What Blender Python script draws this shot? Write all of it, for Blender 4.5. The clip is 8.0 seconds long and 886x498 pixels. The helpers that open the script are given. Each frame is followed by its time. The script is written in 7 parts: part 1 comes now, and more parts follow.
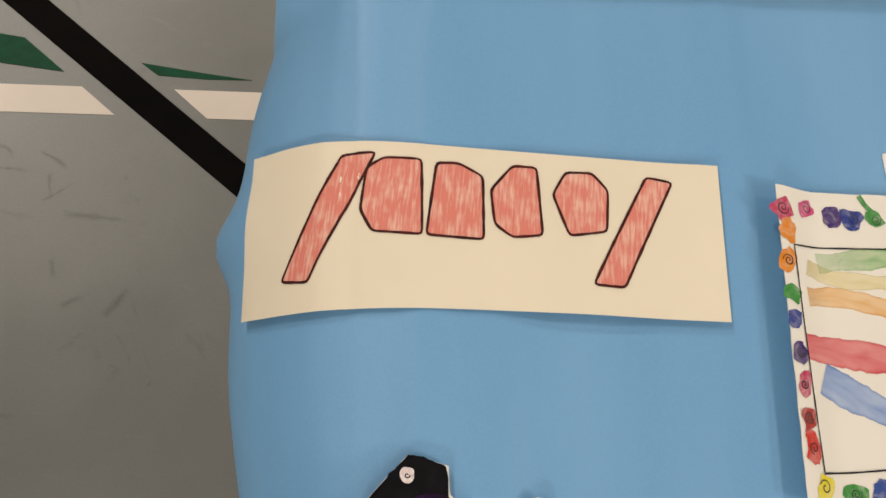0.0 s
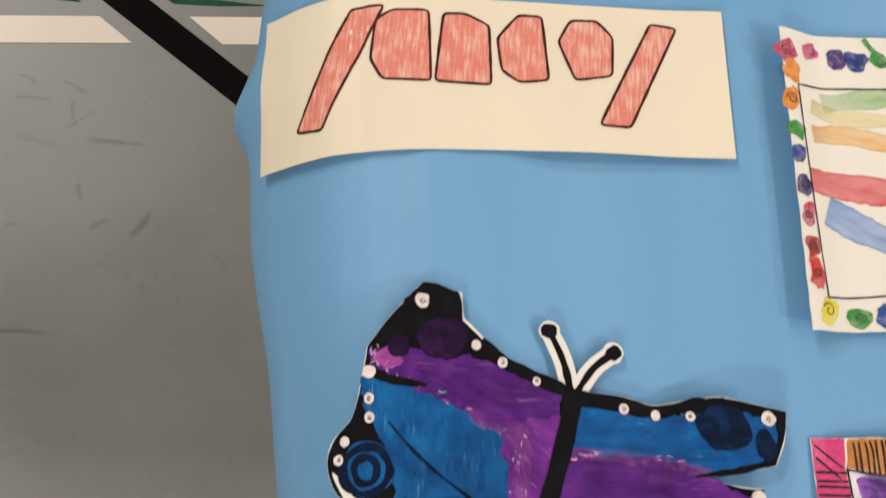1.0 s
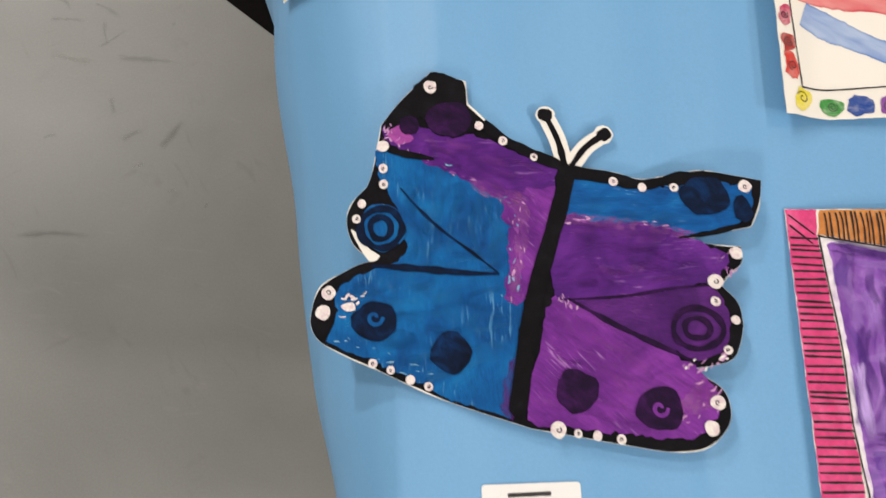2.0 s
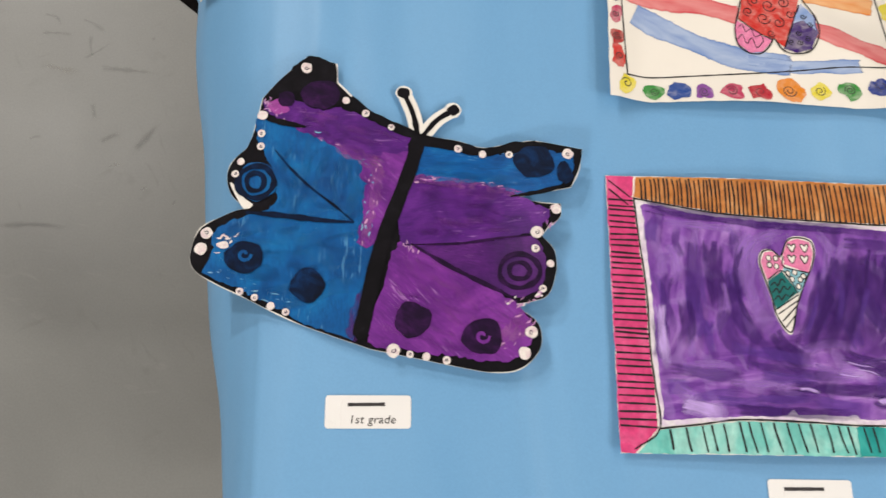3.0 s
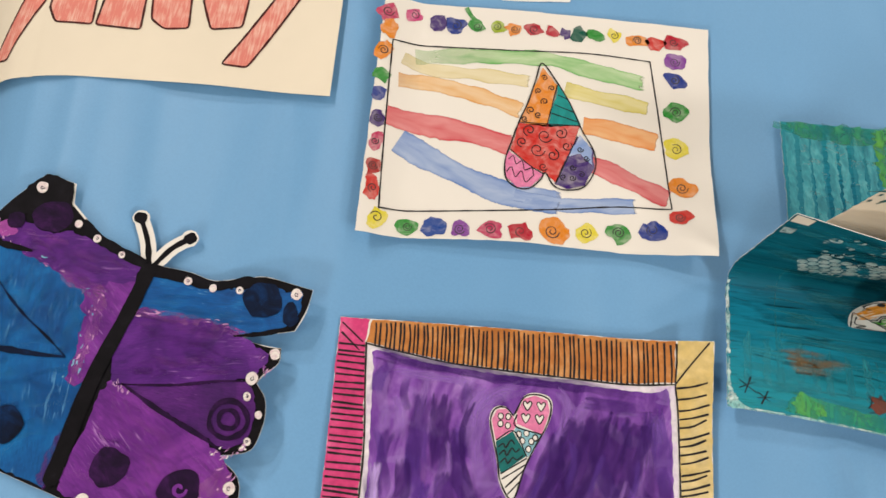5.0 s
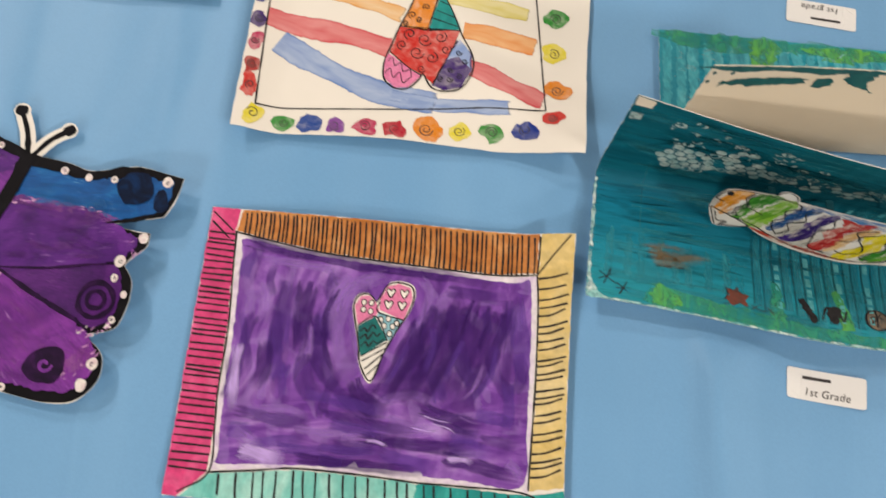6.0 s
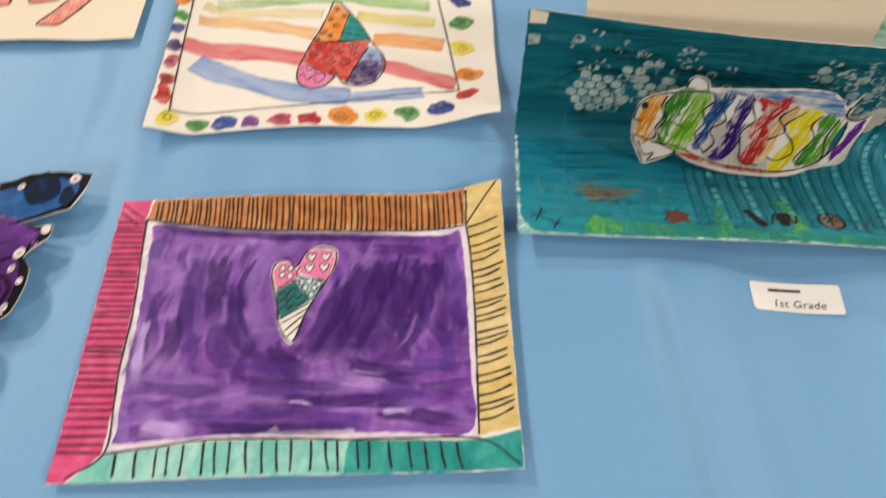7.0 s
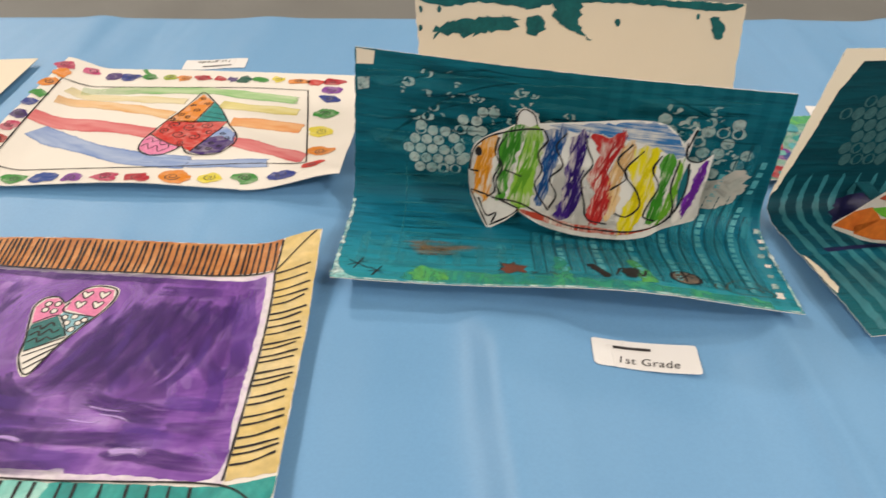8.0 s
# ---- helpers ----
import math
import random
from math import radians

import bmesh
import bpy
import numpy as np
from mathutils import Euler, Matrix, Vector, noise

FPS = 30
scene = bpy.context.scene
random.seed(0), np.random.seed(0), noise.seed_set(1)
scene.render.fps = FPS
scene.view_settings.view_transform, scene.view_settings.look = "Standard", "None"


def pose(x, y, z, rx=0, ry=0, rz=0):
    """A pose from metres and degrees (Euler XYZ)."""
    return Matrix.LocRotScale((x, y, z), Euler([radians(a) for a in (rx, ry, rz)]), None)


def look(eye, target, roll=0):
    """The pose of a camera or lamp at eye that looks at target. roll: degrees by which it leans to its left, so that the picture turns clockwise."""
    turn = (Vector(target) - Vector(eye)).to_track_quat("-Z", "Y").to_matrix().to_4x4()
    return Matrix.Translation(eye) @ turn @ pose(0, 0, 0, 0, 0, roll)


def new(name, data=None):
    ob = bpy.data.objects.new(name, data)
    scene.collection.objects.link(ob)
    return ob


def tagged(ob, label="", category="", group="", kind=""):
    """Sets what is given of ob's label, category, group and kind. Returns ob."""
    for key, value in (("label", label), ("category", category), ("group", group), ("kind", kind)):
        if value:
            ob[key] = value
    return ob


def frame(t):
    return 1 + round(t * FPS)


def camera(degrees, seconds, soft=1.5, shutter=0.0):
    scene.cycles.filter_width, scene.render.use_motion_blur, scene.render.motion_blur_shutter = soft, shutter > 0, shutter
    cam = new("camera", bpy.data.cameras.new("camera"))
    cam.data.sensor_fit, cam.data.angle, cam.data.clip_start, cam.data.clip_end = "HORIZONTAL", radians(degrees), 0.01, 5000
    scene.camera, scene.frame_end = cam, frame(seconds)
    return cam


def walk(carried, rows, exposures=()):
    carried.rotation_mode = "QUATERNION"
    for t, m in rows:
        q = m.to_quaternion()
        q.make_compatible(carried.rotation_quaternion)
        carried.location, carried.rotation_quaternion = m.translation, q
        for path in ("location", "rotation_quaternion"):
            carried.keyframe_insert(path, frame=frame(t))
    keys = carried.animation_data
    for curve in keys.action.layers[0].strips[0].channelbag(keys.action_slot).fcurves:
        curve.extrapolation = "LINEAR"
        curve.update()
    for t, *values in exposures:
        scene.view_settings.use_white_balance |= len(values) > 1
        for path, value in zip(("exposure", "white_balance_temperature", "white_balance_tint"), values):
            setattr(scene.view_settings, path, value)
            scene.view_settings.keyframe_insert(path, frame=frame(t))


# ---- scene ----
cam = camera(59.54, 8.0, shutter=0.25)
PATH = [
    (0, (-0.0152, 0.4160, 1.2545), (0.2602, 1.0052, -0.6368), 24.94),
    (0.5, (-0.0118, 0.3983, 1.2499), (0.2433, 0.9562, -0.6537), 23.70),
    (1, (-0.0097, 0.3254, 1.2484), (0.2098, 0.8370, -0.6726), 21.55),
    (1.5, (-0.0141, 0.2496, 1.2494), (0.1708, 0.7289, -0.6835), 18.65),
    (1.7, (-0.0175, 0.2166, 1.2522), (0.1570, 0.6960, -0.6817), 17.43),
    (2.8, (0.0813, 0.0797, 1.3373), (0.2108, 0.6584, -0.5728), 12.00),
    (3, (0.1106, 0.0717, 1.3518), (0.2286, 0.6598, -0.5561), 10.58),
    (3.5, (0.1876, 0.0465, 1.3740), (0.3017, 0.6670, -0.5239), 9.60),
    (4, (0.2660, 0.0548, 1.3687), (0.3826, 0.6853, -0.5257), 10.41),
    (4.2, (0.2879, 0.0973, 1.3673), (0.3968, 0.7222, -0.5294), 10.22),
    (5.3, (0.3778, 0.1935, 1.3694), (0.4309, 0.7750, -0.5435), 7.97),
    (5.5, (0.3987, 0.1801, 1.3704), (0.4633, 0.7535, -0.5446), 9.24),
    (6, (0.4677, 0.1114, 1.3622), (0.5196, 0.6915, -0.5511), 8.13),
    (6.5, (0.5235, 0.0263, 1.3110), (0.5771, 0.7714, -0.5443), 6.93),
    (6.7, (0.5202, -0.0315, 1.2833), (0.5679, 0.8925, -0.4898), 3.72),
    (6.8, (0.5195, -0.0559, 1.2651), (0.5562, 0.9490, -0.4637), 1.37),
    (6.9, (0.5200, -0.0745, 1.2446), (0.5577, 0.9786, -0.4553), -0.21),
    (7, (0.5261, -0.0839, 1.2277), (0.5871, 1.0726, -0.4029), -0.70),
    (7.1, (0.5362, -0.0770, 1.2160), (0.6174, 1.1412, -0.3682), -1.28),
    (7.2, (0.5449, -0.0934, 1.1773), (0.6740, 1.1950, -0.3470), 0.50),
    (7.3, (0.5539, -0.0966, 1.1537), (0.7489, 1.2316, -0.3289), 3.73),
    (7.5, (0.5757, -0.1100, 1.1130), (0.8190, 1.3561, -0.2253), 6.26),
    (7.6, (0.5872, -0.1164, 1.1006), (0.7964, 1.3827, -0.2065), 5.41),
    (7.7, (0.5967, -0.1234, 1.0883), (0.7727, 1.3987, -0.1970), 4.35),
    (7.8, (0.6103, -0.1324, 1.0802), (0.7571, 1.4233, -0.1679), 3.43),
    (7.9, (0.6316, -0.1395, 1.0765), (0.7496, 1.4507, -0.1306), 2.61),
    (8, (0.6494, -0.1434, 1.0739), (0.7577, 1.4690, -0.1045), 2.17),
]
walk(cam, [(t, look(eye, target, roll)) for t, eye, target, roll in PATH],
     exposures=[(0.0, -0.40, 6900, 10), (1.0, -0.21, 6650, 10), (1.5, -0.03, 6500, 10), (1.7, -0.03, 6450, 10), (3.0, -0.10, 6450, 10), (3.5, -0.17, 6450, 10), (4.2, -0.18, 6500, 10), (5.5, -0.21, 6700, 11), (6.5, -0.18, 6900, 12), (8.0, -0.07, 6900, 12)])

from mathutils import geometry

# ---- world and light: a gym hall with lamps high above ----
world = bpy.data.worlds.new("hall_air")
scene.world = world
world.use_nodes = True
world.node_tree.nodes["Background"].inputs[0].default_value = (0.6, 0.62, 0.65, 1)
world.node_tree.nodes["Background"].inputs[1].default_value = 0.15
KEY = 291.0
for lx, ly, lz, power, wide in ((4.6, 7.9, 6.4, 0.26, 0.7), (-3.9, 7.5, 6.4, 0.86, 0.45), (4.2, 2.6, 6.4, 0.20, 0.7), (-3.5, 3.9, 6.4, 0.56, 0.6),
                                (4.2, -1.6, 6.4, 0.26, 0.9), (-3.8, -1.6, 6.4, 0.20, 0.9), (6.4, -4.6, 6.2, 1.20, 1.0), (-3.8, -7.2, 5.4, 1.08, 1.6)):
    lamp = bpy.data.lights.new("ceiling_lamp", "AREA")
    lamp.shape, lamp.size, lamp.size_y = "RECTANGLE", wide, wide * 0.7
    lamp.energy, lamp.color = KEY * power, (1.0, 0.945, 0.875)
    new("ceiling_lamp", lamp).matrix_world = look((lx, ly, lz), (0.5 + 0.2 * lx, 0.4 + 0.2 * ly, 0.7))

T = 0.74                      # height of the table


# ---- materials ----
def rgb(r, g, b, k=0.88):
    """A base colour from 0 to 255 values."""
    out = []
    for v in (r, g, b):
        v /= 255
        out.append(k * (v / 12.92 if v <= 0.04045 else ((v + 0.055) / 1.055) ** 2.4))
    return (*out, 1)


class Maker:
    """A node material under construction."""

    def __init__(self, name, rough=0.6, spec=0.3):
        self.mat = bpy.data.materials.new(name)
        self.mat.use_nodes = True
        self.tree = self.mat.node_tree
        self.bsdf = self.tree.nodes["Principled BSDF"]
        self.bsdf.inputs["Roughness"].default_value = rough
        self.bsdf.inputs["Specular IOR Level"].default_value = spec

    def node(self, kind, **values):
        n = self.tree.nodes.new(kind)
        for k, v in values.items():
            n.inputs[k].default_value = v
        return n

    def link(self, a, b):
        self.tree.links.new(a, b)

    def coords(self, kind="Object", scale=(1, 1, 1), turn=0.0, shift=(0, 0, 0)):
        c = self.node("ShaderNodeTexCoord")
        spin = self.node("ShaderNodeMapping", Rotation=(0, 0, radians(turn)), Location=shift)
        m = self.node("ShaderNodeMapping", Scale=scale)
        self.link(c.outputs[kind], spin.inputs["Vector"])
        self.link(spin.outputs[0], m.inputs["Vector"])
        return m.outputs[0]

    def noise(self, vec, scale=1.0, detail=5.0, rough=0.55, distort=0.0):
        n = self.node("ShaderNodeTexNoise", Scale=scale, Detail=detail, Roughness=rough, Distortion=distort)
        self.link(vec, n.inputs["Vector"])
        return n.outputs["Fac"]

    def ramp(self, fac, stops):
        r = self.node("ShaderNodeValToRGB")
        e = r.color_ramp.elements
        while len(e) < len(stops):
            e.new(0.5)
        for el, (p, col) in zip(e, stops):
            el.position, el.color = p, col
        self.link(fac, r.inputs[0])
        return r.outputs[0]

    def mix(self, fac, a, b, mode="MIX"):
        m = self.tree.nodes.new("ShaderNodeMix")
        m.data_type, m.blend_type = "RGBA", mode
        for sock, v in ((m.inputs[0], fac), (m.inputs[6], a), (m.inputs[7], b)):
            if isinstance(v, (int, float, tuple)):
                sock.default_value = v
            else:
                self.link(v, sock)
        return m.outputs[2]

    def math(self, op, a, b=0.0, c=0.0):
        m = self.tree.nodes.new("ShaderNodeMath")
        m.operation = op
        for sock, v in zip(m.inputs, (a, b, c)):
            if isinstance(v, (int, float)):
                sock.default_value = v
            else:
                self.link(v, sock)
        return m.outputs[0]

    def bump(self, height, strength, distance=0.001):
        b = self.node("ShaderNodeBump", Strength=strength, Distance=distance)
        self.link(height, b.inputs["Height"])
        self.link(b.outputs[0], self.bsdf.inputs["Normal"])

    def done(self, colour):
        if isinstance(colour, tuple):
            self.bsdf.inputs["Base Color"].default_value = colour
        else:
            self.link(colour, self.bsdf.inputs["Base Color"])
        return self.mat


def paper_stock(name, col, stain=0.06, rough=0.75):
    """Plain paper: faint blotches and fibre."""
    k = Maker(name, rough, 0.2)
    blot = k.noise(k.coords(scale=(9, 9, 9)), 1, 3)
    fibre = k.noise(k.coords(scale=(700, 700, 700)), 1, 2)
    dark = tuple(v * (1 - stain) for v in col[:3]) + (1,)
    c = k.ramp(blot, [(0.3, dark), (0.7, col)])
    k.bump(fibre, 0.12, 0.0004)
    return k.done(c)


def paint(name, cols, scale=(60, 60, 60), turn=0.0, warp=0.4, rough=0.5, spec=0.35, bump=0.25, lo=0.3, hi=0.7, coat=None, coords="Object"):
    """Brushed paint: streaks across a few tones, with a finer streak laid over them."""
    k = Maker(name, rough, spec)
    v = k.coords(coords, scale, turn)
    n = k.noise(v, 1, 6, 0.6, warp)
    stops = [(lo + (hi - lo) * i / max(1, len(cols) - 1), c) for i, c in enumerate(cols)]
    c = k.ramp(n, stops)
    fine = k.noise(k.coords(coords, tuple(s * 5 for s in scale), turn + 4), 1, 3)
    c = k.mix(0.5, c, k.ramp(fine, [(0.25, (0.62, 0.62, 0.62, 1)), (0.75, (1.25, 1.25, 1.25, 1))]), "MULTIPLY")
    if coat:
        patch = k.noise(k.coords(coords, (coat[1],) * 3, 20), 1, 4)
        c = k.mix(k.ramp(patch, [(coat[2], (0, 0, 0, 1)), (coat[2] + 0.12, (1, 1, 1, 1))]), c, coat[0])
    k.bump(fine, bump, 0.0006)
    return k.done(c)


def crayon(name, col, under, turn=80.0, cover=0.5, rough=0.7, scale=(420, 60, 420)):
    """Crayon or pencil strokes over paper that shows between them."""
    k = Maker(name, rough, 0.25)
    v = k.coords(scale=scale, turn=turn)
    n = k.noise(v, 1, 4, 0.6, 0.3)
    big = k.noise(k.coords(scale=(60, 60, 60)), 1, 2)
    f = k.math("ADD", n, k.math("MULTIPLY", k.math("SUBTRACT", big, 0.5), 0.6))
    return k.done(k.ramp(f, [(cover - 0.16, under), (cover + 0.1, col)]))


def veil(name, col, strength=0.6, length=0.04, rough=0.5, side=0.40):
    """A thin brush stroke: bristle streaks along it, fading out at its end and its sides."""
    k = Maker(name, rough, 0.2)
    sep = k.node("ShaderNodeSeparateXYZ")
    k.link(k.coords("UV"), sep.inputs[0])
    info = k.node("ShaderNodeObjectInfo")
    shift = k.node("ShaderNodeCombineXYZ")
    k.link(k.math("MULTIPLY", info.outputs["Random"], 40.0), shift.inputs[0])
    add = k.node("ShaderNodeVectorMath")
    k.link(k.coords("UV", (32, 9, 1)), add.inputs[0])
    k.link(shift.outputs[0], add.inputs[1])
    n = k.noise(add.outputs[0], 1, 4, 0.6, 0.3)
    across = k.math("SUBTRACT", 1.0, k.math("ABSOLUTE", k.math("SUBTRACT", k.math("MULTIPLY", sep.outputs[1], 2.0), 1.0)))
    edge = k.ramp(k.math("ADD", across, k.math("MULTIPLY", k.math("SUBTRACT", n, 0.5), 0.5)), [(0.02, (0, 0, 0, 1)), (side, (1, 1, 1, 1))])
    ends = k.ramp(k.math("ADD", k.math("DIVIDE", sep.outputs[0], length), k.math("MULTIPLY", k.math("SUBTRACT", n, 0.5), 0.25)), [(0.0, (0, 0, 0, 1)), (0.12, (0.9, 0.9, 0.9, 1)), (0.45, (0.8, 0.8, 0.8, 1)), (1.0, (0, 0, 0, 1))])
    bristle = k.ramp(n, [(0.30, (0.42, 0.42, 0.42, 1)), (0.60, (1, 1, 1, 1))])
    alpha = k.math("MULTIPLY", k.math("MULTIPLY", edge, ends), k.math("MULTIPLY", bristle, strength))
    k.link(alpha, k.bsdf.inputs["Alpha"])
    return k.done(k.mix(0.3, col, k.ramp(n, [(0.3, (0.7, 0.7, 0.7, 1)), (0.7, (1.2, 1.2, 1.2, 1))]), "MULTIPLY"))


def dry(name, col, deep, cover=0.5, scale=(120, 60, 90), soft=0.12, rough=0.55, most=0.9):
    """Dry-brushed paint that leaves gaps over what lies below."""
    k = Maker(name, rough, 0.2)
    n = k.noise(k.coords(scale=scale), 1, 5, 0.65, 0.6)
    tone = k.noise(k.coords(scale=tuple(s * 0.6 for s in scale), shift=(3, 1, 0)), 1, 3)
    k.link(k.ramp(n, [(cover - soft, (0, 0, 0, 1)), (cover + soft, (most, most, most, 1))]), k.bsdf.inputs["Alpha"])
    return k.done(k.ramp(tone, [(0.35, deep), (0.65, col)]))


def glaze(name, col, strength=0.45, soft=0.26, rough=0.5):
    """A flat-brush stroke of thin paint: crisp edges, even cover, faint bristle streaks."""
    k = Maker(name, rough, 0.2)
    sep = k.node("ShaderNodeSeparateXYZ")
    k.link(k.coords("UV"), sep.inputs[0])
    info = k.node("ShaderNodeObjectInfo")
    shift = k.node("ShaderNodeCombineXYZ")
    k.link(k.math("MULTIPLY", info.outputs["Random"], 40.0), shift.inputs[0])
    add = k.node("ShaderNodeVectorMath")
    k.link(k.coords("UV", (46, 4.5, 1)), add.inputs[0])
    k.link(shift.outputs[0], add.inputs[1])
    n = k.noise(add.outputs[0], 1, 4, 0.6, 0.4)
    across = k.math("SUBTRACT", 1.0, k.math("ABSOLUTE", k.math("SUBTRACT", k.math("MULTIPLY", sep.outputs[1], 2.0), 1.0)))
    edge = k.ramp(k.math("ADD", across, k.math("MULTIPLY", k.math("SUBTRACT", n, 0.5), 0.7)), [(0.02, (0, 0, 0, 1)), (soft, (1, 1, 1, 1))])
    whole = k.node("ShaderNodeUVMap")
    whole.uv_map = "Span"
    part_run = k.node("ShaderNodeSeparateXYZ")
    k.link(whole.outputs[0], part_run.inputs[0])
    ends = k.ramp(k.math("ADD", part_run.outputs[0], k.math("MULTIPLY", k.math("SUBTRACT", n, 0.5), 0.5)), [(0.0, (0, 0, 0, 1)), (0.10, (1, 1, 1, 1)), (0.70, (1, 1, 1, 1)), (1.0, (0, 0, 0, 1))])
    body = k.ramp(n, [(0.30, (0.62, 0.62, 0.62, 1)), (0.60, (1, 1, 1, 1))])
    k.link(k.math("MULTIPLY", k.math("MULTIPLY", edge, ends), k.math("MULTIPLY", body, strength)), k.bsdf.inputs["Alpha"])
    return k.done(k.mix(0.25, col, k.ramp(n, [(0.3, (0.75, 0.75, 0.75, 1)), (0.7, (1.2, 1.2, 1.2, 1))]), "MULTIPLY"))


def tempera(name, deep, mid, light, fleck, turn=0.0, rough=0.5):
    """Poster paint on paper: soft uneven cover, faint bristle lines, small scratches where the brush ran dry."""
    k = Maker(name, rough, 0.2)
    cloud = k.noise(k.coords(scale=(22, 22, 22), turn=turn), 1, 4, 0.55, 1.2)
    c = k.ramp(cloud, [(0.30, deep), (0.50, mid), (0.72, light)])
    swirl_line = k.noise(k.coords(scale=(38, 170, 60), turn=turn), 1, 4, 0.6, 1.8)
    c = k.mix(0.55, c, k.ramp(swirl_line, [(0.32, (0.74, 0.74, 0.76, 1)), (0.5, (1, 1, 1, 1)), (0.70, (1.22, 1.18, 1.14, 1))]), "MULTIPLY")
    hair = k.noise(k.coords(scale=(130, 900, 200), turn=turn), 1, 2, 0.5, 0.8)
    c = k.mix(0.6, c, k.ramp(hair, [(0.3, (0.78, 0.78, 0.80, 1)), (0.7, (1.22, 1.20, 1.18, 1))]), "MULTIPLY")
    scratch = k.noise(k.coords(scale=(60, 520, 120), turn=turn + 9, shift=(2, 5, 0)), 1, 2, 0.5, 1.0)
    here = k.noise(k.coords(scale=(30, 30, 30), shift=(7, 1, 0)), 1, 2)
    dry_here = k.math("MULTIPLY", k.ramp(scratch, [(0.60, (0, 0, 0, 1)), (0.70, (0.7, 0.7, 0.7, 1))]), k.ramp(here, [(0.50, (0, 0, 0, 1)), (0.64, (1, 1, 1, 1))]))
    c = k.mix(dry_here, c, fleck)
    k.bump(k.math("ADD", swirl_line, k.math("MULTIPLY", hair, 0.5)), 0.3, 0.0006)
    return k.done(c)


def water_band(name, deep, thin, length, start=0.0, rough=0.65):
    """A stripe of watercolour: pooled darker at its edges, uneven along its run, and faint where the brush began."""
    k = Maker(name, rough, 0.12)
    sep = k.node("ShaderNodeSeparateXYZ")
    k.link(k.coords("UV"), sep.inputs[0])
    n = k.noise(k.coords("UV", (24, 1.6, 1)), 1, 3, 0.5, 0.6)
    rough_edge = k.noise(k.coords(scale=(160, 160, 160)), 1, 3)
    across = k.math("SUBTRACT", 1.0, k.math("ABSOLUTE", k.math("SUBTRACT", k.math("MULTIPLY", sep.outputs[1], 2.0), 1.0)))
    across = k.math("ADD", across, k.math("MULTIPLY", k.math("SUBTRACT", rough_edge, 0.5), 0.30))
    pool = k.ramp(across, [(0.04, (0.55, 0.55, 0.55, 1)), (0.26, (0, 0, 0, 1))])
    f = k.math("ADD", k.ramp(n, [(0.34, (0, 0, 0, 1)), (0.68, (0.75, 0.75, 0.75, 1))]), pool)
    run = k.math("DIVIDE", sep.outputs[0], length)
    ends = k.ramp(k.math("ADD", run, k.math("MULTIPLY", k.math("SUBTRACT", rough_edge, 0.5), 0.08)), [(0.0, (1 - start, 1 - start, 1 - start, 1)), (0.02 + start * 0.5, (1, 1, 1, 1)), (0.965, (1, 1, 1, 1)), (0.985, (0, 0, 0, 1))])
    edge = k.ramp(across, [(0.03, (0, 0, 0, 1)), (0.09, (0.94, 0.94, 0.94, 1))])
    k.link(k.math("MULTIPLY", edge, ends), k.bsdf.inputs["Alpha"])
    return k.done(k.mix(f, thin, deep))


CREAM = rgb(242, 229, 207)
RAG = rgb(243, 236, 226)
WHITE = rgb(242, 236, 228)
BLACK = (0.012, 0.011, 0.013, 1)

m_cream = paper_stock("cream_paper", CREAM)
m_rag = paper_stock("watercolour_paper", RAG, 0.04)
m_white = paper_stock("white_paper", WHITE, 0.04)
m_label = paper_stock("label_paper", rgb(243, 240, 238), 0.03, 0.6)
m_marker = paint("black_marker", [BLACK, (0.03, 0.027, 0.03, 1)], (200,) * 3, rough=0.55, spec=0.15, bump=0.05)
m_ink = paint("thin_ink", [(0.02, 0.018, 0.02, 1), (0.06, 0.05, 0.05, 1)], (300,) * 3, rough=0.6, bump=0.05)


def cloth_material():
    """Light blue roll paper, faintly streaked and creased."""
    k = Maker("blue_roll_paper", 0.50, 0.42)
    v = k.coords(scale=(5, 1.2, 5))
    broad = k.noise(v, 1, 4, 0.5, 0.6)
    c = k.ramp(broad, [(0.3, rgb(108, 163, 209)), (0.7, rgb(121, 173, 217))])
    fibre = k.noise(k.coords(scale=(500, 500, 500)), 1, 2)
    c = k.mix(0.25, c, k.ramp(fibre, [(0.3, (0.85, 0.86, 0.88, 1)), (0.7, (1.08, 1.07, 1.06, 1))]), "MULTIPLY")
    crease = k.noise(k.coords(scale=(17, 3.2, 17), turn=5), 1, 1.5, 0.4, 0.5)
    dent = k.noise(k.coords(scale=(30, 22, 30), turn=-12), 1, 1.0, 0.4, 0.3)
    h = k.math("ADD", k.math("ADD", crease, k.math("MULTIPLY", dent, 0.22)), k.math("MULTIPLY", fibre, 0.008))
    k.bump(h, 0.5, 0.010)
    return k.done(c)


